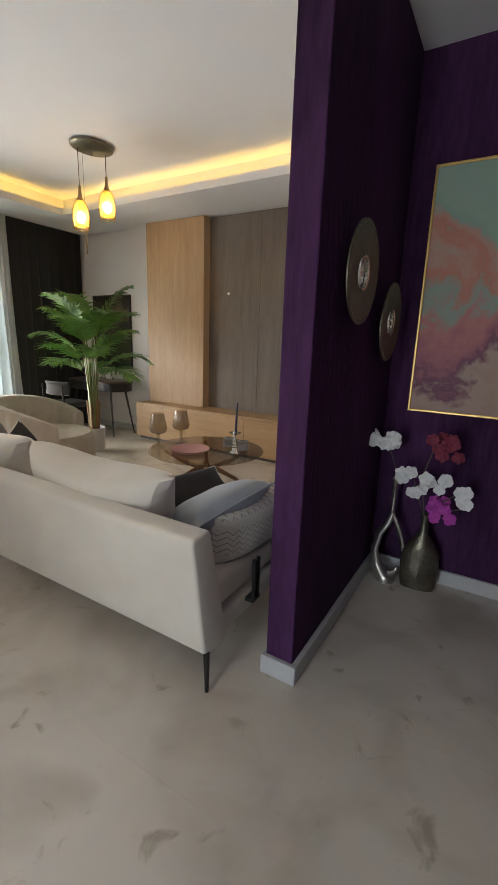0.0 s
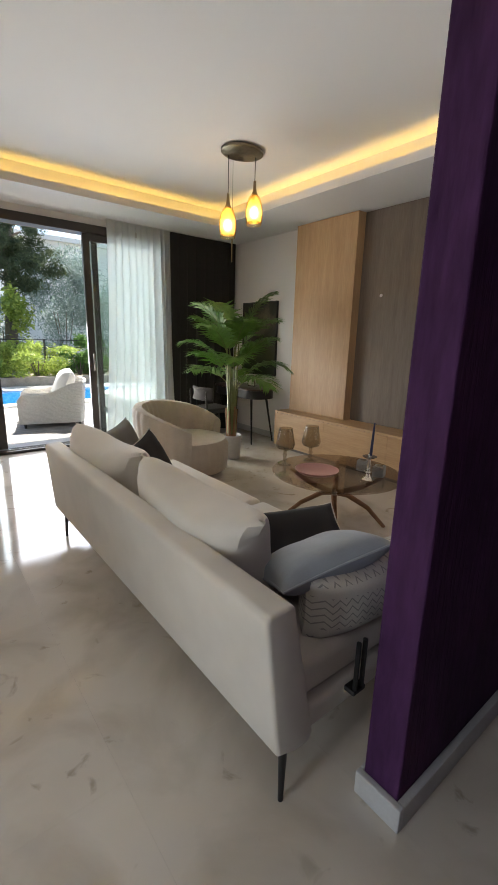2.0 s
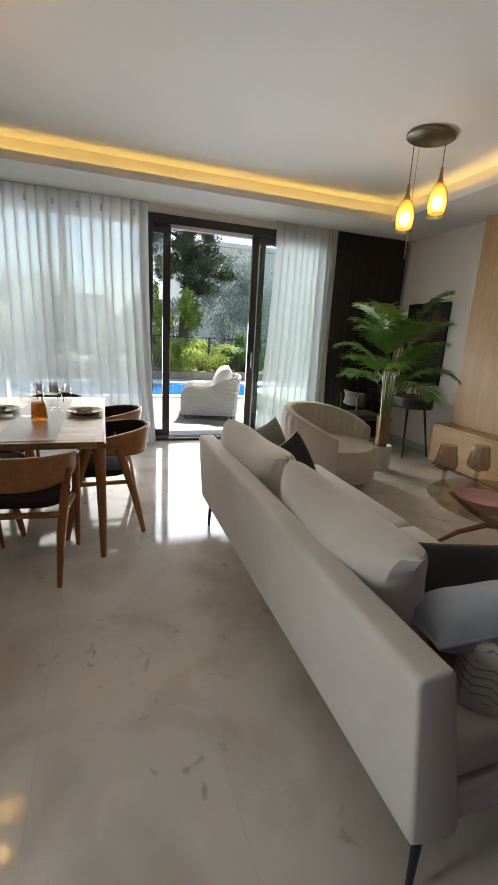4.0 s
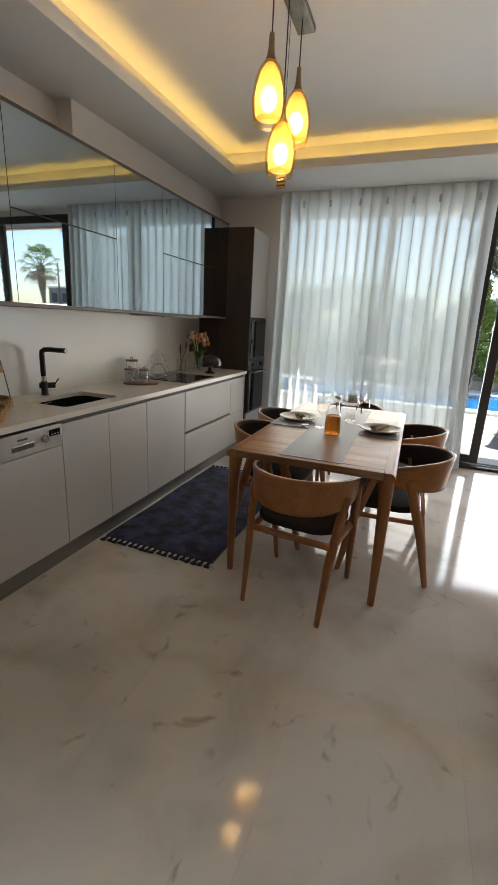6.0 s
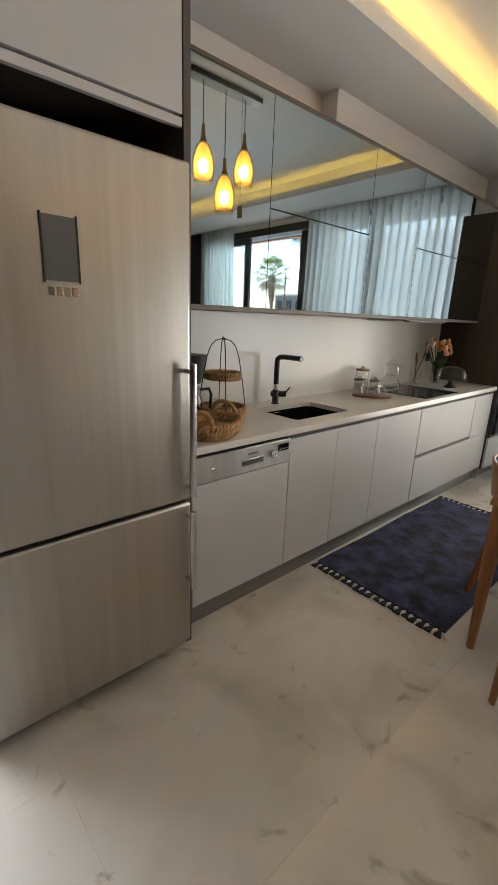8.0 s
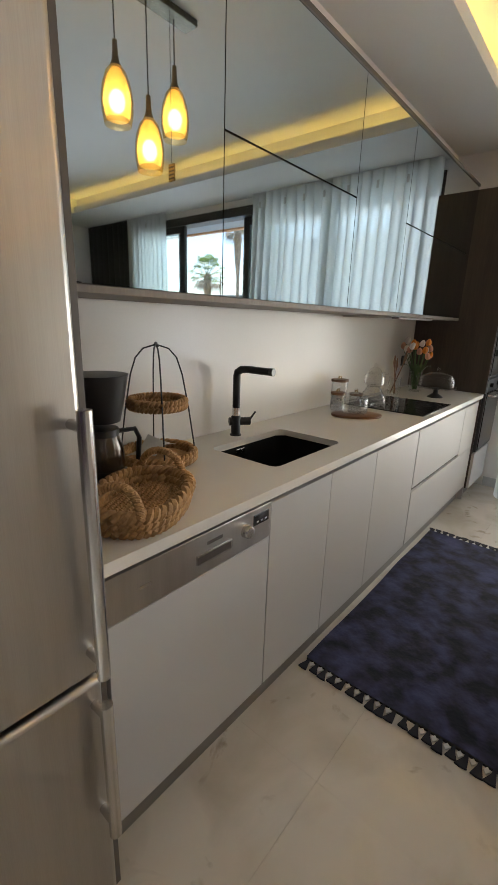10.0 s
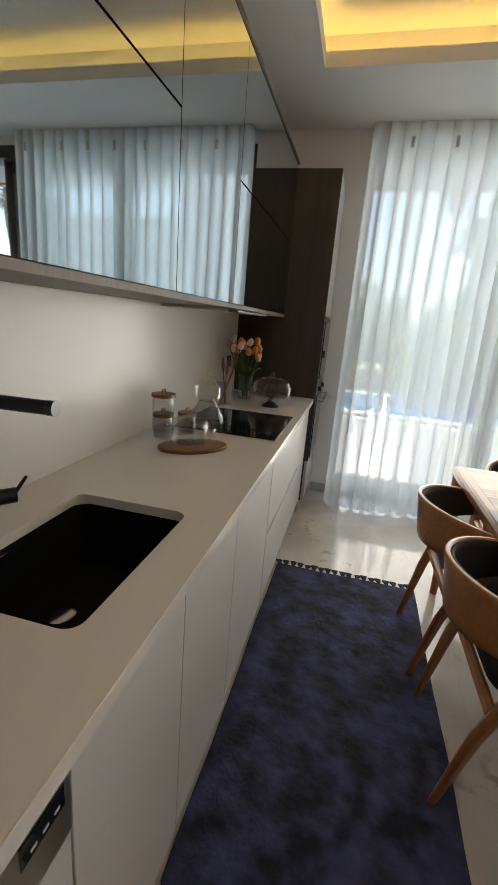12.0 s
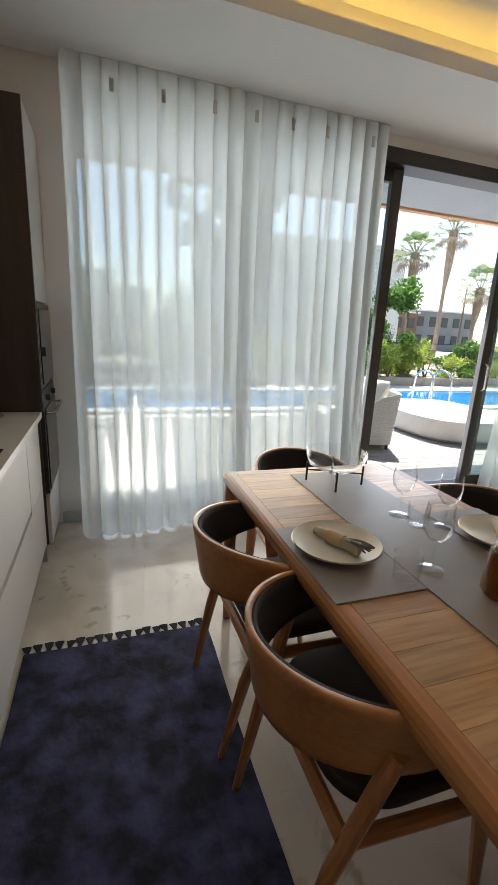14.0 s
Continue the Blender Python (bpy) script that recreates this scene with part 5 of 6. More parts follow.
def oval(a, b, z, n=40, p=2.0):
    out = []
    for k in range(n):
        t = 2 * math.pi * k / n
        c, s = math.cos(t), math.sin(t)
        out.append((a * math.copysign(abs(c) ** (2 / p), c), b * math.copysign(abs(s) ** (2 / p), s), z))
    return out


def basket():
    t = thing("wicker_tray", at(-2.07, -1.575, ZC, 32), "oval braided seagrass tray with two handles", "tray")
    part("bottom", prism([(x, y) for x, y, z in oval(0.150, 0.102, 0, 40, 2.5)], 0.0, 0.012), REED, t)
    for k in range(3):
        part("braid", braid(oval(0.150 + 0.006 * k, 0.102 + 0.006 * k, 0.014 + 0.020 * k, 40, 2.5), 0.0165, 22, True), REED, t)
    weave = bmesh.new()
    for i in range(-6, 7):
        y = i * 0.016
        half = 0.145 * math.sqrt(max(0.05, 1 - (y / 0.106) ** 2))
        join(weave, braid([(-half, y, 0.016), (0, y, 0.016), (half, y, 0.016)], 0.009, 11))
    tagged(part("woven_floor", weave, REED, t), kind="stuff")
    for s in (-1, 1):
        pts = [(s * (0.162 - 0.02 * math.sin(a)), 0.062 * math.cos(a), 0.055 + 0.07 * math.sin(a)) for a in [math.pi * k / 12 for k in range(13)]]
        part("handle", braid(pts, 0.010, 12), REED, t)


basket()


def tiered():
    t = thing("tiered_stand", at(-2.355, -1.865, ZC, 15), "two-tier seagrass tray stand with wire frame", "tiered stand")
    for r, z in ((0.125, 0.022), (0.092, 0.205)):
        tray = part("tray", lathe([(0, z - 0.012), (r - 0.01, z - 0.012), (r - 0.01, z - 0.004), (0, z - 0.004)], 32), REED, t)
        for k in range(2):
            part("braid", braid(oval(r, r, z + 0.016 * k, 32), 0.0125, 20, True), REED, tray)
    for k in range(4):
        a = radians(45 + 90 * k)
        c, s = math.cos(a), math.sin(a)
        part("wire", tube([(0.135 * c, 0.135 * s, 0.0), (0.108 * c, 0.108 * s, 0.19), (0.086 * c, 0.086 * s, 0.31), (0.068 * c, 0.068 * s, 0.365), (0.042 * c, 0.042 * s, 0.395), (0.0, 0.0, 0.408)], 0.0028, 6), BLACK_METAL, t)
    part("grip", tube([(-0.022, -0.022, 0.404), (0, 0, 0.412), (0.022, 0.022, 0.404)], 0.005, 8), BLACK_METAL, t)
    n = thing("napkin", pose(-2.335, -1.875, ZC + 0.040, 4, 3, 30), "folded pale napkin lying on the lower tray", "napkin")
    part("cloth", sheet(steps(-1, 1, 12), steps(-1, 1, 8), lambda u, v: (0.10 * u, 0.055 * v, 0.016 + 0.012 * math.sin(2.4 * u + 1.3 * v) + 0.01 * u * v)), plain("pale_linen", (0.50, 0.47, 0.42), 0.9), n)


tiered()


def coffee_maker():
    c = thing("coffee_maker", at(-2.10, -1.80, ZC, 18), "black drip coffee maker with glass jug", "coffee maker")
    part("base", prism(rounded(0.17, 0.20, 0.03), 0, 0.035, 0.006), BLACK, c)
    part("tower", box(-0.075, 0.075, -0.10, -0.045, 0.03, 0.33, 0.012, 3), BLACK, c)
    part("brew_head", moved(lathe([(0, 0.20), (0.055, 0.20), (0.075, 0.30), (0.082, 0.335), (0, 0.34)], 28), Matrix.Translation((0, 0.0, 0))), BLACK, c)
    part("jug", lathe([(0, 0.037), (0.055, 0.037), (0.062, 0.06), (0.06, 0.12), (0.045, 0.165), (0.043, 0.165), (0.058, 0.12), (0.06, 0.06), (0, 0.041)], 28), SMOKE, c, "glass jug")
    part("jug_band", lathe([(0.046, 0.158), (0.048, 0.158), (0.048, 0.178), (0, 0.182)], 28), BLACK, c)
    part("jug_handle", tube([(-0.04, 0.03, 0.165), (-0.075, 0.06, 0.168), (-0.085, 0.068, 0.14), (-0.082, 0.064, 0.07)], 0.010, 8, False, 0.7), BLACK, c)


coffee_maker()
ACACIA = wood("acacia_board", (0.12, 0.055, 0.024), (0.26, 0.13, 0.06), 0, 0.4)
wb = thing("serving_board", at(-3.627, -1.734, ZC, 130), "oval dark wooden serving board", "serving board")
part("board", prism([(x, y) for x, y, z in oval(0.140, 0.088, 0)], 0, 0.014, 0.004), ACACIA, wb)


def jar(x, y, z, r, h, lid, label, turn=0):
    j = thing("glass_jar", at(x, y, z, turn), label, "jar", "kitchen jars")
    part("glass", lathe([(0, 0.003), (r * 0.92, 0.0), (r, 0.008), (r, h * 0.92), (r * 0.94, h), (r * 0.90, h), (r * 0.95, h * 0.9), (r * 0.95, 0.010), (0, 0.007)], 32), CRYSTAL, j)
    if lid == "wood":
        l = part("lid", lathe([(0, h), (r * 1.08, h), (r * 1.08, h + 0.014), (0, h + 0.016)], 28), ACACIA, j, "dark wooden lid")
        part("knob", tube([(-0.016, 0, h + 0.014), (-0.012, 0, h + 0.03), (0.012, 0, h + 0.03), (0.016, 0, h + 0.014)], 0.005, 8), BRASS, l)
    else:
        l = part("lid", lathe([(r, h), (r * 0.9, h + 0.012), (r * 0.35, h + 0.026), (0, h + 0.028)], 28), CRYSTAL, j, "clear glass lid")
        part("knob", lathe([(0, h + 0.026), (0.008, h + 0.03), (0.013, h + 0.042), (0.008, h + 0.052), (0, h + 0.054)], 14), CRYSTAL, l)
    return j


jar(-3.80, -1.945, ZC, 0.048, 0.155, "wood", "tall glass storage jar with a dark wooden lid")
jar(-3.705, -1.90, ZC, 0.040, 0.092, "wood", "short glass storage jar with a dark wooden lid")
jar(-3.83, -1.845, ZC, 0.038, 0.080, "wood", "short glass storage jar with a dark wooden lid")
po = jar(-3.640, -1.755, ZC + 0.0145, 0.072, 0.085, "glass", "clear glass cooking pot with a lid")
for s in (-1, 1):
    part("handle", tube([(0, s * 0.076, 0.06), (0.014, s * 0.10, 0.062), (-0.014, s * 0.10, 0.062), (0, s * 0.076, 0.06)], 0.006, 8), CRYSTAL, po)


def teapot():
    t = thing("glass_teapot", at(-3.99, -1.81, ZC + 0.006), "stacked clear glass teapot", "teapot")
    part("lower_pot", lathe([(0, 0.002), (0.06, 0), (0.082, 0.02), (0.082, 0.045), (0.05, 0.10), (0.04, 0.115), (0.038, 0.115), (0.079, 0.045), (0, 0.006)], 32), CRYSTAL, t)
    part("upper_pot", lathe([(0, 0.118), (0.04, 0.118), (0.062, 0.135), (0.062, 0.185), (0.04, 0.21), (0.038, 0.208), (0.059, 0.183), (0.059, 0.137), (0, 0.122)], 32), CRYSTAL, t)
    part("lid", lathe([(0.042, 0.21), (0.03, 0.228), (0.01, 0.236), (0.010, 0.245), (0.014, 0.255), (0, 0.26)], 24), CRYSTAL, t)
    for a, b in ((0.03, 0.10), (0.14, 0.20)):
        part("handle", tube([(-0.06, 0.03, a), (-0.095, 0.055, a + 0.01), (-0.095, 0.055, b - 0.01), (-0.05, 0.03, b)], 0.006, 8), CRYSTAL, t)


teapot()
ut = thing("utensil_jar", at(-4.56, -1.90, ZC), "glass jar holding wooden spoons", "utensil jar")
part("glass", lathe([(0, 0.003), (0.045, 0), (0.048, 0.006), (0.046, 0.13), (0.043, 0.13), (0.044, 0.010), (0, 0.007)], 28), CRYSTAL, ut)
for a, ln in ((100, 0.27), (20, 0.22), (-140, 0.23)):
    dx, dy = 0.06 * math.cos(radians(a)), 0.06 * math.sin(radians(a))
    part("spoon", tube([(-dx * 0.4, -dy * 0.4, 0.01), (dx * 0.7, dy * 0.7, ln * 0.8), (dx * 0.9, dy * 0.9, ln), (dx, dy, ln + 0.05)], [0.005, 0.006, 0.018, 0.006], 8, False, 0.5), ACACIA, ut, "wooden spoon")


def tulips():
    v = thing("tulip_vase", at(-4.85, -1.85, ZC), "clear vase of orange and white tulips", "flower vase")
    part("vase", lathe([(0, 0.004), (0.042, 0), (0.048, 0.01), (0.043, 0.08), (0.052, 0.16), (0.050, 0.16), (0.040, 0.08), (0.044, 0.012), (0, 0.008)], 28), CRYSTAL, v)
    green = plain("tulip_green", (0.045, 0.10, 0.025), 0.5)
    cols = [plain("orange_tulip", (0.80, 0.27, 0.02), 0.5), plain("white_tulip", (0.82, 0.76, 0.70), 0.5), plain("peach_tulip", (0.60, 0.30, 0.20), 0.5)]
    rnd = random.Random(12)
    for k in range(16):
        a, r, h = k * 2.4, rnd.uniform(0.05, 0.15), rnd.uniform(0.25, 0.36)
        tip = (r * math.cos(a), r * math.sin(a), h)
        st = part("stem", tube([(0.015 * math.cos(a), 0.015 * math.sin(a), 0.02), (tip[0] * 0.4, tip[1] * 0.4, h * 0.55), tip], 0.003, 6), green, v)
        bud = lathe([(0, 0), (0.016, 0.006), (0.021, 0.022), (0.017, 0.042), (0.008, 0.054), (0, 0.05)], 10)
        for q in bud.verts:
            q.co.x *= 1 + 0.15 * math.sin(3 * math.atan2(q.co.y, q.co.x))
        b = part("bloom", bud, cols[k % 3], v)
        b.matrix_local = pose(*tip, rnd.uniform(-25, 25), rnd.uniform(-25, 25), 0)
        if k % 2:
            lf = sheet(steps(0, 1, 6), steps(-1, 1, 2), lambda u, w: (0.02 + 0.09 * u, 0.014 * w * math.sin(math.pi * (0.1 + 0.9 * u)), 0.12 + 0.17 * u - 0.10 * u ** 3))
            part("leaf", moved(lf, pose(0, 0, 0, 0, 0, math.degrees(a) + 40)), green, v)


tulips()
cs = thing("cake_stand", at(-4.69, -1.64, ZC), "black cake stand under a clear glass dome", "cake stand")
part("foot", lathe([(0, 0), (0.055, 0.0), (0.05, 0.008), (0.018, 0.03), (0.015, 0.055), (0.04, 0.068), (0, 0.07)], 32), BLACK, cs)
part("plate", lathe([(0, 0.068), (0.135, 0.070), (0.14, 0.075), (0.135, 0.080), (0, 0.078)], 40), CRYSTAL, cs)
part("dome", lathe([(0.118, 0.081), (0.12, 0.12), (0.105, 0.155), (0.06, 0.178), (0.0, 0.184)], 40), CRYSTAL, cs)
part("knob", lathe([(0, 0.184), (0.008, 0.186), (0.013, 0.20), (0.008, 0.212), (0, 0.214)], 14), CRYSTAL, cs)

# ---- rug ----
RUGM = surface("navy_shaggy_pile", (0.003, 0.004, 0.014), (0.042, 0.045, 0.118), 0.95, 0, 7.5, 17, 0.7, 0.012, rvar=0.04, sheen=0.03, mix=0.30, spread=(0.41, 0.62))
rg = thing("rug", at(0, 0), "navy blue mottled rug with tasselled ends", "rug")
part("rug_surface", sheet(steps(-4.385, -2.79, 60), steps(-1.45, -0.665, 32), lambda x, y: (x + 0.004 * math.sin(9 * y), y + 0.004 * math.sin(7 * x), 0.013 + 0.003 * noise.noise(Vector((x * 9, y * 9, 0))))), RUGM, rg)
part("backing", box(-4.385, -2.79, -1.45, -0.665, 0.001, 0.010), BLACK_CLOTH, rg)
TASSEL = plain("dark_tassel", (0.012, 0.013, 0.022), 0.9)
KNOT = plain("white_knot", (0.58, 0.57, 0.56), 0.9)
rr_rug = random.Random(17)
for x0, sg in ((-2.79, 1), (-4.385, -1)):
    for k in range(19):
        y, sway, ln = -1.437 + 0.0418 * k, rr_rug.uniform(-0.008, 0.008), rr_rug.uniform(0.044, 0.058)
        fan = prism([(x0 - sg * 0.004, y - 0.005), (x0 + sg * 0.018, y - 0.008), (x0 + sg * ln, y - 0.020 + sway), (x0 + sg * (ln + 0.003), y + sway), (x0 + sg * ln, y + 0.019 + sway), (x0 + sg * 0.018, y + 0.008), (x0 - sg * 0.004, y + 0.005)], 0.001, 0.010, 0.002)
        part("tassel", fan, TASSEL, rg)
        if k < 18 and k not in (9, 10):
            c = y + 0.0209
            knot = prism([(x0 - sg * 0.002, c), (x0 + sg * 0.014, c - 0.0115), (x0 + sg * 0.030, c), (x0 + sg * 0.014, c + 0.0115)], 0.001, 0.008, 0.002)
            part("knot", knot, KNOT, rg, "white knotted thread")

# ---- dining table ----
OAK_T = wood("oiled_oak", (0.31, 0.135, 0.048), (0.68, 0.40, 0.18), 1, 0.36, per_piece=0.34)
OAK_X = wood("oiled_oak_rail", (0.30, 0.110, 0.032), (0.47, 0.21, 0.068), 0, 0.34)
OAK_Z = wood("oiled_oak_leg", (0.27, 0.098, 0.030), (0.42, 0.18, 0.062), 2, 0.38)
TX0, TX1, TY0, TY1, TZ = -4.46, -2.765, -0.585, 0.300, 0.752


def dining_table():
    t = thing("dining_table", at(0, 0), "solid oak dining table with rounded edge rails", "dining table")
    n = 17
    for k in range(n):
        x0 = TX0 + 0.055 + (TX1 - TX0 - 0.11) * k / n
        x1 = TX0 + 0.055 + (TX1 - TX0 - 0.11) * (k + 1) / n
        part("plank", box(x0 + 0.0003, x1 - 0.0003, TY0 + 0.055, TY1 - 0.055, TZ - 0.022, TZ, 0.0004, 1), OAK_T, t)
    for y0, y1 in ((TY0, TY0 + 0.0545), (TY1 - 0.0545, TY1)):
        out = [(0, -0.042), (0.054, -0.042), (0.054, 0.0), (0.022, 0.001), (0.010, -0.004), (0.002, -0.014), (-0.001, -0.026)]
        prof = [(y0 + a if y0 < -0.3 else y1 - a, TZ + h) for a, h in out]
        rail = prism(prof, 0, TX1 - TX0)
        part("edge_rail", moved(rail, Matrix(((0, 0, 1, TX0), (1, 0, 0, 0), (0, 1, 0, 0), (0, 0, 0, 1)))), OAK_X, t)
    for x0, x1 in ((TX0, TX0 + 0.0545), (TX1 - 0.0545, TX1)):
        part("end_rail", box(x0, x1, TY0 + 0.056, TY1 - 0.056, TZ - 0.040, TZ, 0.003, 2), OAK_T, t)
    for x, sx in ((TX0 + 0.033, 1), (TX1 - 0.033, -1)):
        for y, sy in ((TY0 + 0.033, 1), (TY1 - 0.033, -1)):
            pts = [(x, y, 0), (x, y, 0.3), (x + sx * 0.002, y + sy * 0.002, 0.62), (x + sx * 0.008, y + sy * 0.008, TZ - 0.043)]
            part("leg", tube(pts, [0.019, 0.026, 0.034, 0.042], 12, False, 0.95), OAK_Z, t)


dining_table()
LEATHER = surface("dark_brown_leather", (0.008, 0.005, 0.004), (0.018, 0.011, 0.010), 0.75, 0, 10, 240, 0.25, 0.0008)


def dining_chair(m):
    """Faces +x, seat centre over the origin."""
    c = thing("dining_chair", m, "oak dining chair with curved back and dark leather seat", "dining chair", "chairs round the table")
    seat = prism([(x + 0.025, y) for x, y in rounded(0.40, 0.44, 0.13, 8)], 0.425, 0.470, 0.016)
    part("seat", seat, LEATHER, c, "dark brown leather seat pad")

    def band(inner):
        def fn(u, v):
            a = radians(-104 + 208 * u)
            q = abs(2 * u - 1)
            rx, ry = 0.320, 0.262
            off = -0.013 if inner else 0.0
            h = 0.185 - 0.120 * q ** 2.5
            zc = 0.658 - 0.012 * q
            z = zc + h * (v - 0.5)
            fl = 0.030 * (v - 0.5) * (1 - q)
            return (-(rx + off + fl) * math.cos(a) + 0.015, (ry + off + fl * 0.6) * math.sin(a), z)
        return fn

    b = part("backrest", sheet(steps(0, 1, 44), steps(0, 1, 8), band(False)), OAK_X, c)
    k = b.modifiers.new("thick", "SOLIDIFY")
    k.thickness, k.offset = 0.016, 0.0
    p = part("back_pad", sheet(steps(0.10, 0.90, 36), steps(0.06, 0.97, 6), band(True)), LEATHER, c, "dark leather back padding")
    k = p.modifiers.new("thick", "SOLIDIFY")
    k.thickness, k.offset = 0.014, 0.0
    for s in (-1, 1):
        part("rear_leg", tube([(-0.265, s * 0.205, 0), (-0.20, s * 0.215, 0.30), (-0.10, s * 0.245, 0.635)], [0.018, 0.030, 0.031], 10, False, 0.62), OAK_Z, c)
        part("front_leg", tube([(0.235, s * 0.225, 0), (0.175, s * 0.237, 0.34), (0.080, s * 0.257, 0.660)], [0.018, 0.031, 0.032], 10, False, 0.62), OAK_Z, c)
        part("side_rail", tube([(-0.165, s * 0.215, 0.385), (0.165, s * 0.232, 0.385)], 0.019, 8, False, 0.7), OAK_X, c)
        part("bolt", lathe([(0, 0), (0.006, 0), (0.006, 0.004), (0, 0.004)], 10), BRASS, c).matrix_local = pose(0.145, s * 0.263, 0.44, -90 * s)
    part("rear_rail", tube([(-0.175, -0.21, 0.39), (-0.175, 0.21, 0.39)], 0.019, 8, False, 0.8), OAK_Z, c)
    part("front_rail", tube([(0.155, -0.23, 0.385), (0.155, 0.23, 0.385)], 0.018, 8, False, 0.8), OAK_Z, c)
    return c


chair = dining_chair(at(-2.79, -0.140, 0, 180 - 6))
copy_thing(chair, at(-3.42, -0.475, 0, 90))
copy_thing(chair, at(-3.95, -0.495, 0, 91))
copy_thing(chair, at(-3.30, 0.275, 0, -90))
copy_thing(chair, at(-3.96, 0.275, 0, -91))
copy_thing(chair, at(-4.50, -0.13, 0, 0))

# ---- table setting ----
MAT = surface("grey_taupe_placemat", (0.17, 0.145, 0.135), (0.235, 0.205, 0.19), 0.42, 0, 6, 320, 0.25, 0.0006)
ZM = TZ + 0.001
rn = thing("table_runner", at(0, 0), "grey-taupe leather-look table runner", "table runner")
part("cloth", box(-4.37, -2.80, -0.295, 0.030, ZM, ZM + 0.0025, 0.001, 1), MAT, rn)
for y0, y1 in ((-0.570, -0.298), (0.033, 0.285)):
    pm = thing("placemat", at(0, 0), "grey-taupe rectangular placemat under a plate", "placemat", "placemats")
    part("mat", box(-3.865, -3.455, y0, y1, ZM + 0.002, ZM + 0.0042, 0.001, 1), MAT, pm)
STONEWARE = surface("cream_stoneware", (0.56, 0.52, 0.43), (0.66, 0.62, 0.53), 0.35, 0, 8, 160, 0.08, 0.0006)
SAGE = surface("dried_leaf_grey", (0.05, 0.045, 0.035), (0.16, 0.145, 0.11), 0.8, 0, 20, 120, 0.3, 0.001)
for px, py, tn in ((-3.705, -0.43, 24), (-3.635, 0.155, -30)):
    pt = thing("dinner_plate", at(px, py, ZM + 0.0045), "cream stoneware plate with a dark rim line", "plate", "dinner plates")
    part("dish", lathe([(0, 0.002), (0.085, 0.0), (0.10, 0.004), (0.128, 0.018), (0.136, 0.022), (0.135, 0.026), (0.125, 0.023), (0.098, 0.010), (0, 0.008)], 56), STONEWARE, pt)
    part("rim_line", lathe([(0.1335, 0.0255), (0.1375, 0.0225), (0.1375, 0.0235), (0.1345, 0.0265)], 56), BRASS, pt)
    nb = thing("napkin_bundle", at(px, py, ZM + 0.016, tn), "rolled grey napkin with dried leaves and paper band", "napkin", "napkin bundles")
    part("roll", tube([(-0.085, 0.0, 0.014), (-0.03, 0, 0.017), (0.04, 0, 0.016), (0.08, 0.004, 0.016)], [0.013, 0.018, 0.019, 0.022], 10, False, 0.75), plain("pale_stalks", (0.45, 0.40, 0.30), 0.8), nb)
    part("band", tube([(-0.032, 0, 0.016), (0.022, 0, 0.016)], 0.0225, 14, False, 0.8), plain("kraft_band", (0.50, 0.36, 0.22), 0.7), nb)
    rnd = random.Random(int(tn) + 40)
    for k in range(7):
        a = rnd.uniform(-0.5, 0.5)
        lf = sheet(steps(0, 1, 5), steps(-1, 1, 2), lambda u, v: (0.03 + 0.085 * u, 0.012 * v * math.sin(math.pi * (0.15 + 0.8 * u)) + 0.05 * a * u, 0.024 + 0.016 * u * (1 - u) + 0.006 * k / 7 + 0.003 * v * v))
        part("leaf", lf, SAGE, nb)


def wine_glass(x, y, s=1.0):
    g = thing("wine_glass", at(x, y, ZM + 0.003), "clear stemmed wine glass", "wine glass", "wine glasses")
    part("bowl", moved(lathe([(0.0035, 0.085), (0.02, 0.095), (0.038, 0.12), (0.042, 0.15), (0.036, 0.20), (0.035, 0.20), (0.0405, 0.15), (0.0365, 0.121), (0.018, 0.097), (0, 0.092)], 28), Matrix.Scale(s, 4)), CRYSTAL, g)
    part("stem", moved(lathe([(0, 0.002), (0.036, 0.0), (0.037, 0.002), (0.006, 0.008), (0.0035, 0.02), (0.0035, 0.085), (0, 0.088)], 24), Matrix.Scale(s, 4)), CRYSTAL, g)


def tumbler(x, y):
    g = thing("tumbler", at(x, y, ZM + 0.003), "clear glass water tumbler", "tumbler", "tumblers")
    part("glass", lathe([(0, 0.004), (0.030, 0.0), (0.034, 0.01), (0.038, 0.085), (0.0365, 0.085), (0.032, 0.014), (0, 0.011)], 28), CRYSTAL, g)


wine_glass(-3.87, -0.075)
wine_glass(-3.53, -0.225)
wine_glass(-3.75, 0.02, 0.95)
tumbler(-3.50, -0.335)
tumbler(-3.78, -0.07)


def amber_carafe():
    v = thing("amber_carafe", at(-3.385, -0.125, ZM + 0.003), "clear carafe with a dimpled amber base", "carafe")
    bm = lathe([(0, 0.003), (0.044, 0), (0.050, 0.01), (0.050, 0.04), (0.049, 0.08), (0.046, 0.125), (0.044, 0.125), (0.046, 0.08), (0.046, 0.012), (0, 0.009)], 40)
    for q in bm.verts:
        a, r = math.atan2(q.co.y, q.co.x), math.hypot(q.co.x, q.co.y)
        if r > 0.03 and 0.005 < q.co.z < 0.12:
            k = 1 + 0.05 * math.cos(a * 8 + (math.pi if int(q.co.z / 0.04) % 2 else 0))
            q.co.x, q.co.y = q.co.x * k, q.co.y * k
    part("amber_base", bm, AMBER_D, v, "dimpled amber glass base")
    part("neck", lathe([(0.046, 0.126), (0.036, 0.16), (0.032, 0.20), (0.038, 0.255), (0.0365, 0.255), (0.030, 0.20), (0.034, 0.16), (0.044, 0.127)], 32), CRYSTAL, v)


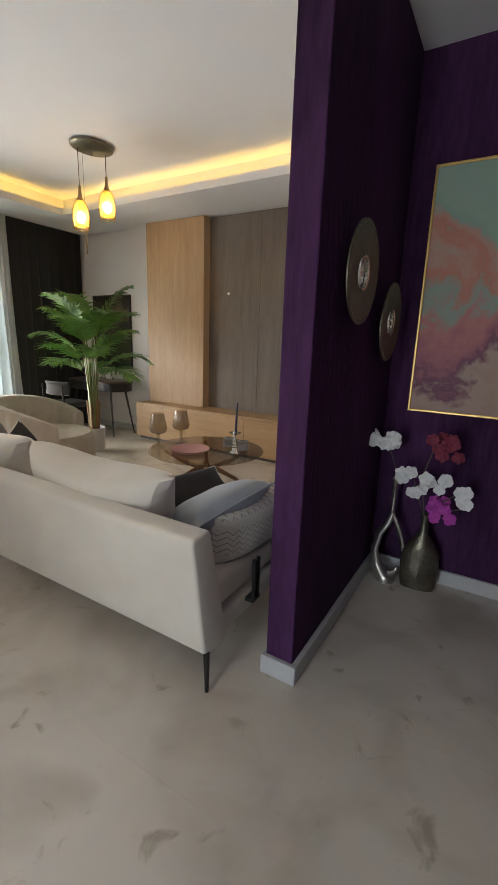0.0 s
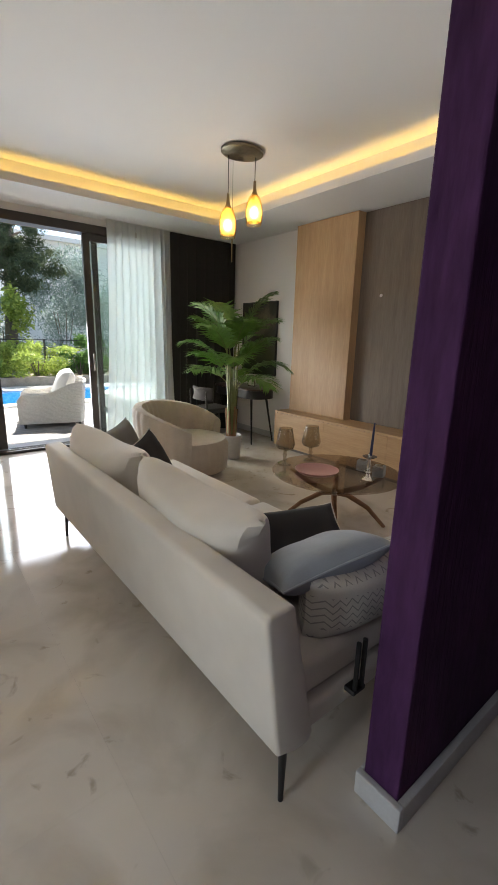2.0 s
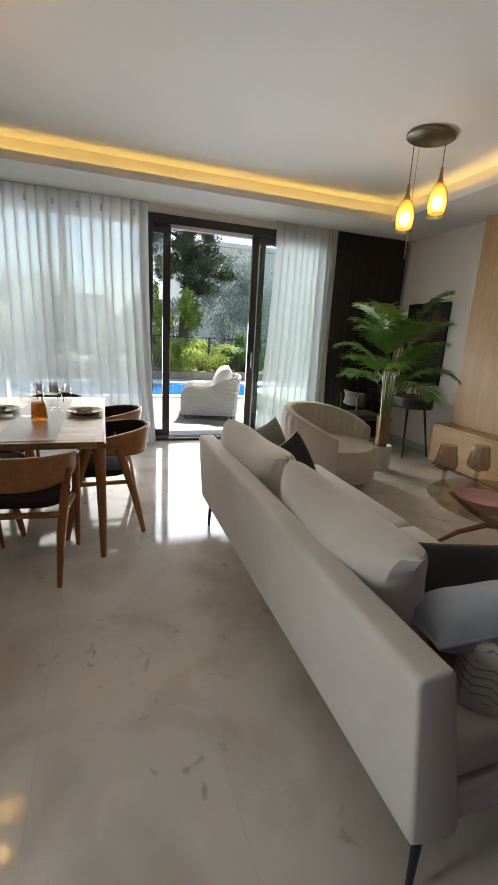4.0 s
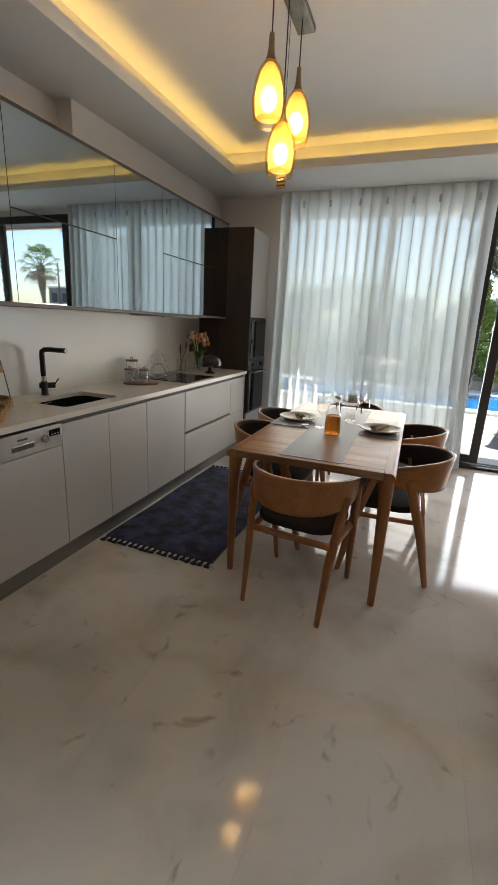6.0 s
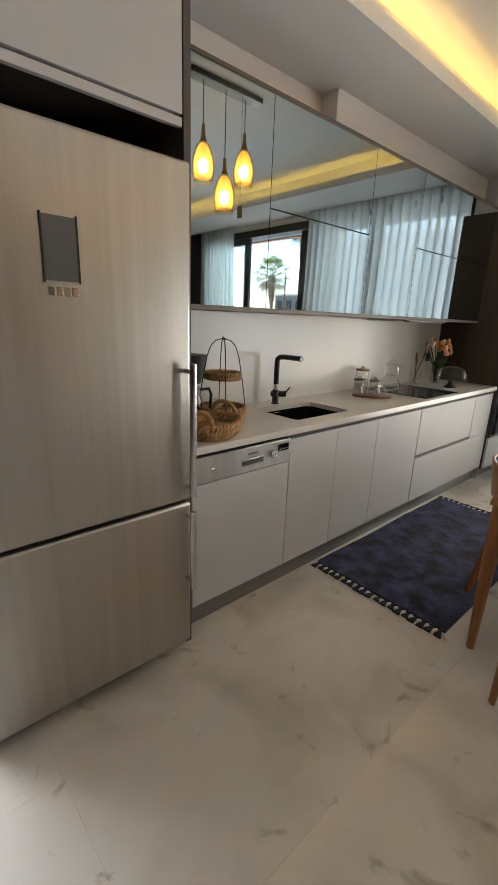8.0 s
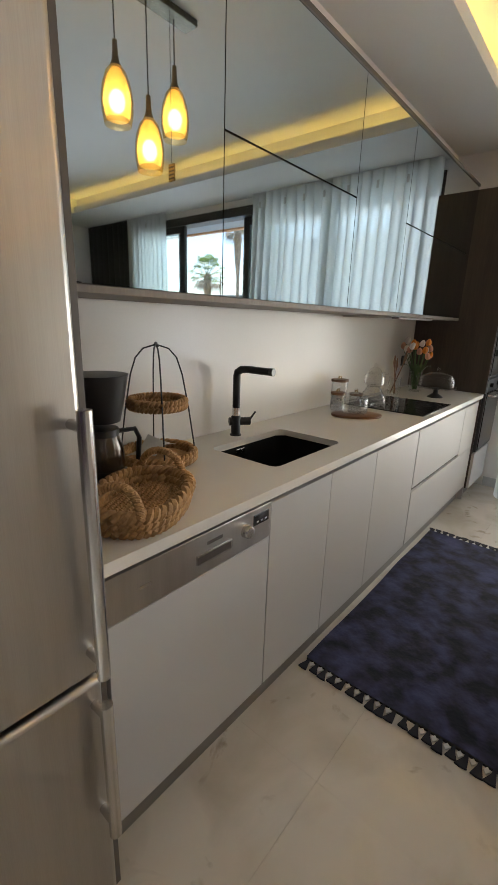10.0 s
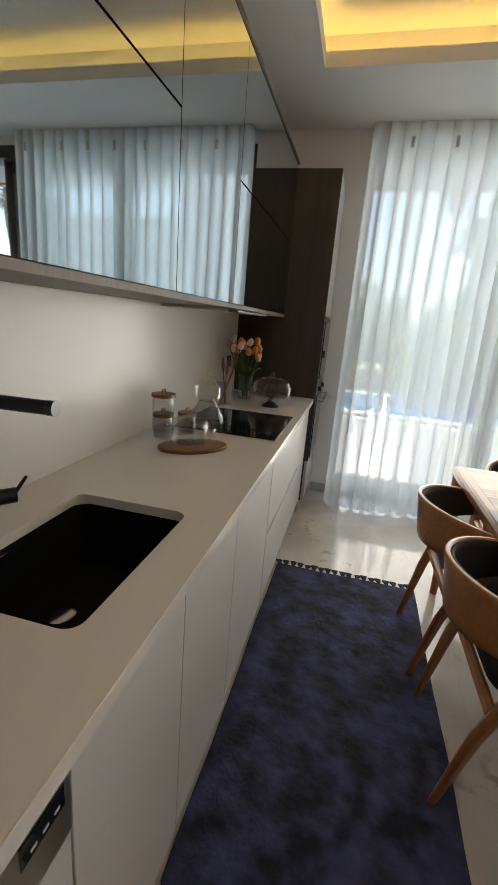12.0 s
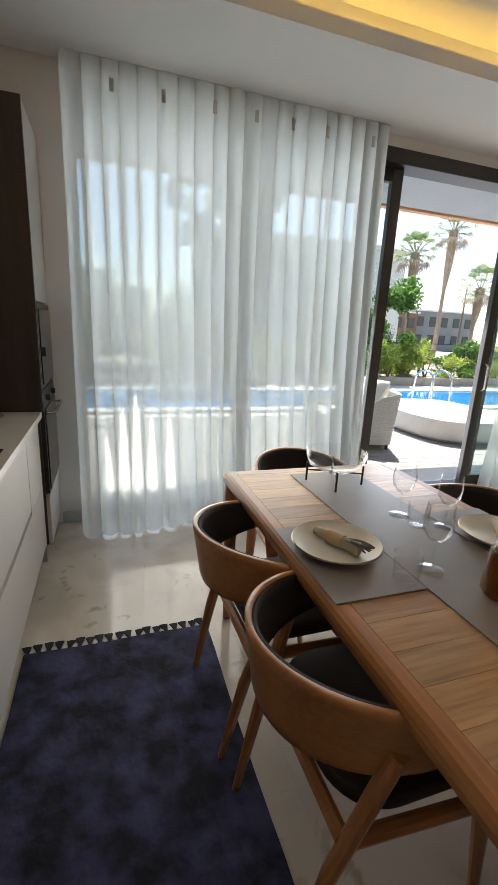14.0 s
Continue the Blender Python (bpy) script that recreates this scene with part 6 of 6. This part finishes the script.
AMBER_D = clear("moulded_amber_glass", (0.78, 0.58, 0.34), 0.05, 0.8)
amber_carafe()
fb = thing("fruit_bowl", at(-4.235, -0.145, ZM + 0.003, 20), "clear glass bowl on a black wire stand", "bowl")
part("bowl", lathe([(0, 0.055), (0.07, 0.06), (0.115, 0.085), (0.13, 0.125), (0.128, 0.15), (0.1265, 0.15), (0.128, 0.125), (0.113, 0.087), (0.07, 0.0625), (0, 0.0575)], 48), CRYSTAL, fb)
for k in range(4):
    a = radians(45 + 90 * k)
    c, s = math.cos(a), math.sin(a)
    part("stand_leg", tube([(0.12 * c, 0.12 * s, 0.0), (0.12 * c, 0.12 * s, 0.085)], 0.0045, 6), BLACK_METAL, fb)
    part("stand_bar", tube([(0, 0, 0.050), (0.12 * c, 0.12 * s, 0.050)], 0.0035, 6), BLACK_METAL, fb)


# ---- outside ----
DECK = wood("weathered_deck", (0.21, 0.195, 0.185), (0.31, 0.29, 0.275), 1, 0.7, per_piece=0.12)
PAVE = surface("pale_paving", (0.50, 0.47, 0.42), (0.62, 0.59, 0.53), 0.8, 0, 3, 60, 0.3, 0.003, space="world")
EARTH = surface("dry_garden_ground", (0.20, 0.17, 0.11), (0.32, 0.28, 0.19), 0.95, 0, 0.6, 8, 0.4, 0.02, space="world")
COPING = surface("white_coping", (0.66, 0.65, 0.62), (0.76, 0.75, 0.72), 0.7, 0, 4, 60, 0.2, 0.002, space="world")
POOL_TILE = surface("blue_pool_tile", (0.03, 0.22, 0.42), (0.05, 0.32, 0.55), 0.4, 0, 2, 20, 0, space="world")
RENDER_W = surface("white_facade", (0.70, 0.71, 0.72), (0.80, 0.80, 0.80), 0.85, 0, 0.7, 30, 0.2, 0.004, space="world")
RENDER_G = surface("grey_facade", (0.22, 0.22, 0.23), (0.32, 0.32, 0.33), 0.85, 0, 0.7, 30, 0.2, 0.004, space="world")
ROOF_GREY = surface("grey_roof_render", (0.26, 0.28, 0.30), (0.33, 0.35, 0.37), 0.85, 0, 0.8, 30, 0.2, 0.004, space="world")
GARDEN_STONE = surface("brown_garden_stone", (0.20, 0.175, 0.14), (0.36, 0.32, 0.26), 0.9, 0, 5, 30, 0.6, 0.02, space="world")
SOFFIT_WOOD = wood("cedar_soffit", (0.42, 0.20, 0.085), (0.56, 0.30, 0.14), 1, 0.5)
PANE_D = plain("dark_window_pane", (0.05, 0.07, 0.08), 0.08)

structure("ground", box(-400, 400, -400, 400, -0.6, -0.42), EARTH, "dry garden ground reaching the horizon", "ground")


def terrace():
    d = structure("terrace", box(-9.55, -5.99, -6, 12, -0.4, -0.085), PAVE, "timber deck terrace outside the sliding door", "terrace")
    me = mesh_of("deck_board", box(-0.068, 0.068, -9, 9, -0.083, -0.055, 0.003, 1), DECK)
    for k in range(25):
        ob = new("deck_board", me)
        ob.location, ob.parent = (-6.06 - 0.142 * k, 3, 0), d
    structure("threshold", box(-6.40, -5.99, -6, 12, -0.0549, -0.035, 0.004), COPING, "pale stone strip along the door threshold", "pavement")
    structure("pavement", box(-14.5, -9.56, -12, 22, -0.4, -0.16), PAVE, "pale paving round the pool", "pavement")
    structure("pavement_step", box(-9.9, -9.56, -6, 12, -0.16, -0.10), COPING, "pale step at the edge of the deck", "pavement")
    roof = structure("terrace_roof", box(-8.35, -5.99, -6, 12, 3.16, 3.35), ROOF_GREY, "grey terrace roof slab", "roof")
    part("fascia", box(-8.47, -8.36, -6, 12, 3.13, 3.40, 0.004), SOFFIT_WOOD, roof, "warm cedar fascia board")
    structure("wall_house", box(-6.6, -5.99, -6.2, -2.3, -0.4, 3.36), RENDER_W, "white outer wall of the house", "wall")


terrace()


def pool():
    p = thing("swimming_pool", at(0, 0), "blue tiled swimming pool with white coping", "swimming pool", kind="structure")
    x0, x1, y0, y1 = -13.0, -10.6, -6, 14
    part("basin", box(x0, x1, y0, y1, -0.159, -0.150), POOL_TILE, p, "blue tiles")
    water, n, l, s = nodes_of("pool_water")
    s.inputs["Base Color"].default_value, s.inputs["Roughness"].default_value = (0.02, 0.17, 0.45, 1), 0.05
    nz, b = n.new("ShaderNodeTexNoise"), n.new("ShaderNodeBump")
    nz.inputs["Scale"].default_value, b.inputs["Strength"].default_value, b.inputs["Distance"].default_value = 3.0, 0.3, 0.02
    l.new(nz.outputs[0], b.inputs["Height"]), l.new(b.outputs[0], s.inputs["Normal"])
    part("water", box(x0, x1, y0, y1, -0.149, -0.13), water, p, "clear blue water")
    for a in ((x0 - 0.3, x0, y0, y1), (x1, x1 + 0.3, y0, y1), (x0 - 0.3, x1 + 0.3, y1, y1 + 0.3)):
        part("coping", box(*a, -0.159, -0.10, 0.01), COPING, p)
    for y in (5.75, 6.25):
        rl = thing("pool_handrail", at(0, 0), "curved chrome pool handrail", "handrail", "pool handrails")
        pts = [(-10.35, y, -0.12)] + [(-10.65 + 0.30 * math.cos(a), y, 0.45 + 0.24 * math.sin(a)) for a in [math.pi * k / 8 for k in range(9)]] + [(-11.0, y, -0.13)]
        part("bar", tube(pts, 0.022, 10), CHROME, rl)


pool()
WICKER = surface("white_wicker", (0.55, 0.53, 0.49), (0.70, 0.68, 0.64), 0.7, 0, 40, 200, 0.3, 0.002)
PAD = surface("white_outdoor_cloth", (0.66, 0.63, 0.58), (0.76, 0.73, 0.68), 0.9, 0, 6, 200, 0.2, 0.001)


def wicker_chair():
    """An outdoor armchair that faces -y; woven bands round its shell."""
    c = thing("outdoor_armchair", at(-7.72, 2.10, -0.055, -14), "white wicker outdoor armchair with pale cushions", "armchair")
    rim = []
    for u in steps(0, 1, 40):
        if u < 0.36:
            q = (-0.42, -0.48 + 0.88 * (u / 0.36))
        elif u > 0.64:
            q = (0.42, 0.40 - 0.88 * ((u - 0.64) / 0.36))
        else:
            a = math.pi * (u - 0.36) / 0.28
            q = (-0.42 * math.cos(a), 0.40 + 0.09 * math.sin(a))
        g = max(0.0, min(1.0, (q[1] + 0.12) / 0.55))
        rim.append((q[0], q[1], 0.53 + 0.19 * g * g * (3 - 2 * g) - 0.10 * max(0.0, (-0.38 - q[1]) / 0.10) ** 2))
    for k in range(24):
        f = k / 23
        band = [(x * (1 + 0.08 * f), y + 0.05 * f * (y > 0.3), 0.08 + (h - 0.08) * f) for x, y, h in rim]
        part("woven_band", tube(band, 0.0145 if k < 23 else 0.021, 6, False, 0.85), WICKER, c)
    part("seat_base", box(-0.41, 0.41, -0.46, 0.44, 0.09, 0.30, 0.01), WICKER, c)
    part("seat_cushion", box(-0.38, 0.38, -0.46, 0.36, 0.30, 0.44, 0.04, 4), PAD, c)
    part("back_cushion", pillow(0.80, 0.60, 0.30, 0.5, 14, 0.05, 0.06, 3), PAD, c).matrix_local = pose(0, 0.20, 0.62, -26)
    for sx in (-1, 1):
        for sy in (-1, 1):
            part("foot", lathe([(0, 0), (0.018, 0), (0.022, 0.1), (0, 0.1)], 10), ALU, c).location = (sx * 0.38, sy * 0.40, 0)


wicker_chair()
lg = thing("sun_lounger", at(-8.25, 4.15, -0.055), "large round pale outdoor daybed mattress", "sun lounger")
part("mattress", prism([(x, y) for x, y, z in oval(1.05, 0.85, 0, 48, 3.0)], 0.03, 0.34, 0.06), PAD, lg)
part("base", prism([(x, y) for x, y, z in oval(0.95, 0.75, 0, 48, 3.0)], 0.0, 0.03), WICKER, lg)

# garden wall, fence
gw = structure("garden_wall", box(-14.75, -14.5, -12, 22, -0.42, 0.10), GARDEN_STONE, "low brown stone planter wall behind the pool", "wall")
for k, z in enumerate((0.62, 0.95, 1.20)):
    part("fence_rail", box(-16.02, -15.98, -12, 22, z - 0.014, z + 0.014), ALU, gw, "thin dark fence rail")
for k in range(18):
    part("fence_post", box(-16.03, -15.97, -12.02 + 2 * k, -11.96 + 2 * k, -0.42, 1.23), ALU, gw)
part("planter_soil", box(-19, -14.74, -12, 22, -0.41, 0.02), EARTH, gw)


def leaves(name, blobs, count, size, material, parent, seed, narrow=0.45):
    """Many small folded leaves in uneven clumps."""
    rng = np.random.default_rng(seed)
    blobs = np.array(blobs, float)
    vol = blobs[:, 3] * blobs[:, 4] * blobs[:, 5]
    pick = rng.choice(len(blobs), count, p=vol / vol.sum())
    d = rng.normal(size=(count, 3))
    d /= np.linalg.norm(d, axis=1)[:, None]
    r = rng.uniform(0.25, 1.0, count) ** 0.45
    c = blobs[pick, :3] + d * r[:, None] * blobs[pick, 3:6] * (1 + 0.22 * rng.normal(size=(count, 1)))
    a = rng.normal(size=(count, 3)) + d * 0.7
    a /= np.linalg.norm(a, axis=1)[:, None]
    b = np.cross(a, rng.normal(size=(count, 3)))
    b /= np.linalg.norm(b, axis=1)[:, None]
    s = size * rng.uniform(0.6, 1.3, count)[:, None]
    fold = np.cross(a, b) * s * 0.18
    v = np.stack([c - a * s, c + b * s * narrow + fold, c + a * s, c - b * s * narrow + fold], 1).reshape(-1, 3)
    i = np.arange(count) * 4
    f = np.concatenate([np.stack([i, i + 1, i + 2], 1), np.stack([i, i + 2, i + 3], 1)])
    me = bpy.data.meshes.new(name)
    me.from_pydata(v.tolist(), [], f.tolist())
    me.materials.append(material)
    ob = new(name, me)
    ob.parent = parent
    return tagged(ob, kind="stuff")


def foliage(name, c1, c2):
    m, n, l, p = nodes_of(name)
    geo, ramp = n.new("ShaderNodeNewGeometry"), n.new("ShaderNodeValToRGB")
    ramp.color_ramp.elements[0].color, ramp.color_ramp.elements[1].color = (*c1, 1), (*c2, 1)
    l.new(geo.outputs["Random Per Island"], ramp.inputs[0]), l.new(ramp.outputs[0], p.inputs["Base Color"])
    p.inputs["Roughness"].default_value = 0.5
    tl, mx = n.new("ShaderNodeBsdfTranslucent"), n.new("ShaderNodeMixShader")
    l.new(ramp.outputs[0], tl.inputs[0])
    mx.inputs[0].default_value = 0.42
    l.new(p.outputs[0], mx.inputs[1]), l.new(tl.outputs[0], mx.inputs[2]), l.new(mx.outputs[0], n["Material Output"].inputs[0])
    return m


PINE = foliage("pine_needles", (0.035, 0.055, 0.022), (0.12, 0.15, 0.070))
OLIVE = foliage("olive_leaf", (0.10, 0.15, 0.13), (0.34, 0.42, 0.38))
LIME = foliage("lime_leaf", (0.20, 0.28, 0.04), (0.46, 0.54, 0.12))
GREEN = foliage("garden_leaf", (0.05, 0.12, 0.02), (0.15, 0.27, 0.06))
PALM_G = foliage("fan_palm_leaf", (0.06, 0.11, 0.03), (0.19, 0.27, 0.09))
BARK = surface("grey_bark", (0.12, 0.095, 0.075), (0.22, 0.18, 0.145), 0.9, 0, 6, 40, 0.8, 0.02, (1, 1, 0.3))
FIBRE = surface("palm_bark", (0.24, 0.185, 0.14), (0.46, 0.37, 0.29), 0.9, 0, 8, 40, 0.8, 0.02, (1, 1, 0.5))
rnd = random.Random(21)


def clump(cx, cy, cz, rx, ry, rz, n):
    return [(cx + rnd.uniform(-rx, rx), cy + rnd.uniform(-ry, ry), cz + rnd.uniform(-rz, rz), rx * rnd.uniform(0.22, 0.5), ry * rnd.uniform(0.22, 0.5), rz * rnd.uniform(0.22, 0.5)) for _ in range(n)]


def big_pine(x, y):
    t = thing("pine_tree", at(x, y, -0.4), "old dark pine tree with a leaning trunk", "tree")
    part("trunk", tube([(0, 0, 0), (0.05, 0.1, 2), (0.1, 0.25, 4.5), (0.2, 0.3, 8)], [0.26, 0.22, 0.19, 0.10], 12), BARK, t)
    blobs = []
    for k in range(15):
        a, z = k * 2.1, 3.3 + 0.42 * k
        ln = rnd.uniform(1.0, 2.2)
        tip = (ln * math.cos(a), ln * math.sin(a), z + 0.7)
        part("limb", tube([(0.08, 0.2, z), (tip[0] * 0.5, tip[1] * 0.5, z + 0.45), tip], [0.09, 0.06, 0.03], 7), BARK, t)
        blobs += clump(tip[0], tip[1], tip[2], 0.95, 0.95, 0.75, 12)
    leaves("crown", blobs, 60000, 0.085, PINE, t, 5, 0.18)


big_pine(-19.6, 3.6)


def shrub(x, y, r, h, material, label, count, size, seed, narrow=0.45, z=0.0):
    s = thing("shrub", at(x, y, z), label, "shrub", "garden shrubs")
    for k in range(4):
        a = k * 1.7
        part("stem", tube([(0, 0, -0.05), (0.3 * r * math.cos(a), 0.3 * r * math.sin(a), h * 0.5)], [0.03, 0.015], 6), BARK, s)
    leaves("crown", clump(0, 0, h * 0.52, r, r, h * 0.42, 16), count, size, material, s, seed, narrow)


for k, (x, y, r, h) in enumerate(((-19.6, 5.7, 1.5, 4.6), (-20.3, 7.8, 1.6, 4.0), (-20.6, 10.2, 1.7, 4.2), (-21.0, 3.4, 1.5, 2.8), (-20.8, 0.6, 1.6, 3.0), (-20.8, -2.5, 1.7, 3.2), (-20.8, -5.5, 1.7, 3.0))):
    shrub(x, y, r, h, OLIVE, "tall grey-green hedge shrub behind the fence", 8000, 0.085, 40 + k, 0.22)
for k, (x, y, r, h, m) in enumerate(((-15.3, 1.9, 0.75, 1.15, LIME), (-15.4, 3.6, 0.95, 1.25, LIME), (-15.6, 5.0, 0.8, 1.3, GREEN), (-15.4, 6.6, 0.8, 1.2, GREEN), (-15.5, 0.2, 0.8, 1.1, LIME), (-15.4, -1.8, 0.9, 1.2, GREEN), (-15.4, -3.6, 0.9, 1.2, LIME), (-15.5, 8.3, 0.8, 1.3, LIME), (-15.4, 9.8, 0.75, 1.2, LIME), (-15.4, 11.4, 0.8, 1.25, GREEN), (-15.5, 13.2, 0.9, 1.2, LIME))):
    shrub(x, y, r, h, m, "bright yellow-green garden shrub in the planter" if m == LIME else "green leafy garden shrub in the planter", 3600, 0.075, 60 + k, 0.3)
shrub(-17.2, 9.1, 1.3, 3.1, GREEN, "tall leafy green bush beyond the pool", 7000, 0.10, 90)
shrub(-18.6, 3.2, 1.0, 3.2, LIME, "tall bright green bush beyond the pool", 5000, 0.09, 91)


def fan_palm(x, y, h, seed, size=1.0):
    p = thing("fan_palm", at(x, y, -0.4) @ Matrix.Scale(size, 4), "tall fan palm with a shaggy trunk", "palm tree", "fan palms")
    r2 = random.Random(seed)
    part("trunk", tube([(0, 0, 0), (0.05, 0, h * 0.3), (0.0, 0.06, h * 0.55), (0.08, 0.05, h * 0.75), (0.1, 0.05, h)], [0.16, 0.11, 0.10, 0.22, 0.25], 12), FIBRE, p)
    for k in range(34):
        a, el = k * 2.399, radians(-55 + 130 * (k / 33))
        d = Vector((math.cos(a) * math.cos(el), math.sin(a) * math.cos(el), math.sin(el)))
        hub = Vector((0.1, 0.05, h)) + d * r2.uniform(0.7, 0.95)
        bm = bmesh.new()
        s = d.cross(Vector((0, 0, 1))).normalized()
        u = s.cross(d)
        for j in range(11):
            f = radians(-75 + 15 * j)
            w = d * math.cos(f) + s * math.sin(f)
            e = hub + w * 0.6 + Vector((0, 0, -0.22)) + u * 0.05
            m = hub + w * 0.32 + u * 0.06
            q = d.cross(w).normalized().cross(w) * 0.035 if abs(f) > 0.01 else s * 0.035
            vs = [bm.verts.new(c) for c in (hub, m + q, e, m - q)]
            bm.faces.new(vs)
        leaf = part("fan_leaf", bm, PALM_G if el > -0.35 else FIBRE, p)
        part("stalk", tube([(0.1, 0.05, h - 0.1), hub], 0.018, 5), STALK, leaf)


fan_palm(-23.0, 14.4, 6.4, 1, 0.95)
fan_palm(-32.7, 25.1, 7.2, 2, 1.4)
fan_palm(-21.5, 17.6, 4.7, 3, 0.95)


def house(name, label, x, y0, y1, depth, h, facade, floors, bays):
    b = thing(name, at(0, 0), label, "house")
    part("wall", box(x - depth, x, y0, y1, -0.42, h), facade, b)
    part("roof", box(x - depth - 0.2, x + 0.25, y0 - 0.2, y1 + 0.2, h, h + 0.25), RENDER_W, b)
    for i in range(floors):
        for k in range(bays):
            yc = y0 + (y1 - y0) * (k + 0.5) / bays
            zc = -0.2 + (h / floors) * (i + 0.5)
            w = part("window", box(x + 0.005, x + 0.05, yc - 0.62, yc + 0.62, zc - 0.75, zc + 0.75), ALU, b)
            part("pane", box(x + 0.051, x + 0.06, yc - 0.55, yc + 0.55, zc - 0.68, zc + 0.68), PANE_D, w)
    return b


house("villa", "white rendered neighbouring villa behind the hedge", -27, 5.2, 17, 8, 6.4, RENDER_W, 2, 0)
house("townhouse", "grey distant townhouse with dark windows", -62, 46, 58, 8, 5.6, RENDER_G, 2, 5)
house("townhouse", "reddish-grey distant townhouse with dark windows", -60, 38, 45, 8, 5.0, surface("brick_facade", (0.20, 0.10, 0.08), (0.30, 0.17, 0.13), 0.9, 0, 1, 30, 0.2, 0.004, space="world"), 2, 3)
pole = thing("utility_pole", at(-50, 44, -0.42), "distant wooden utility pole", "utility pole")
part("shaft", tube([(0, 0, 0), (0, 0, 8.5)], [0.14, 0.09], 8), BARK, pole)
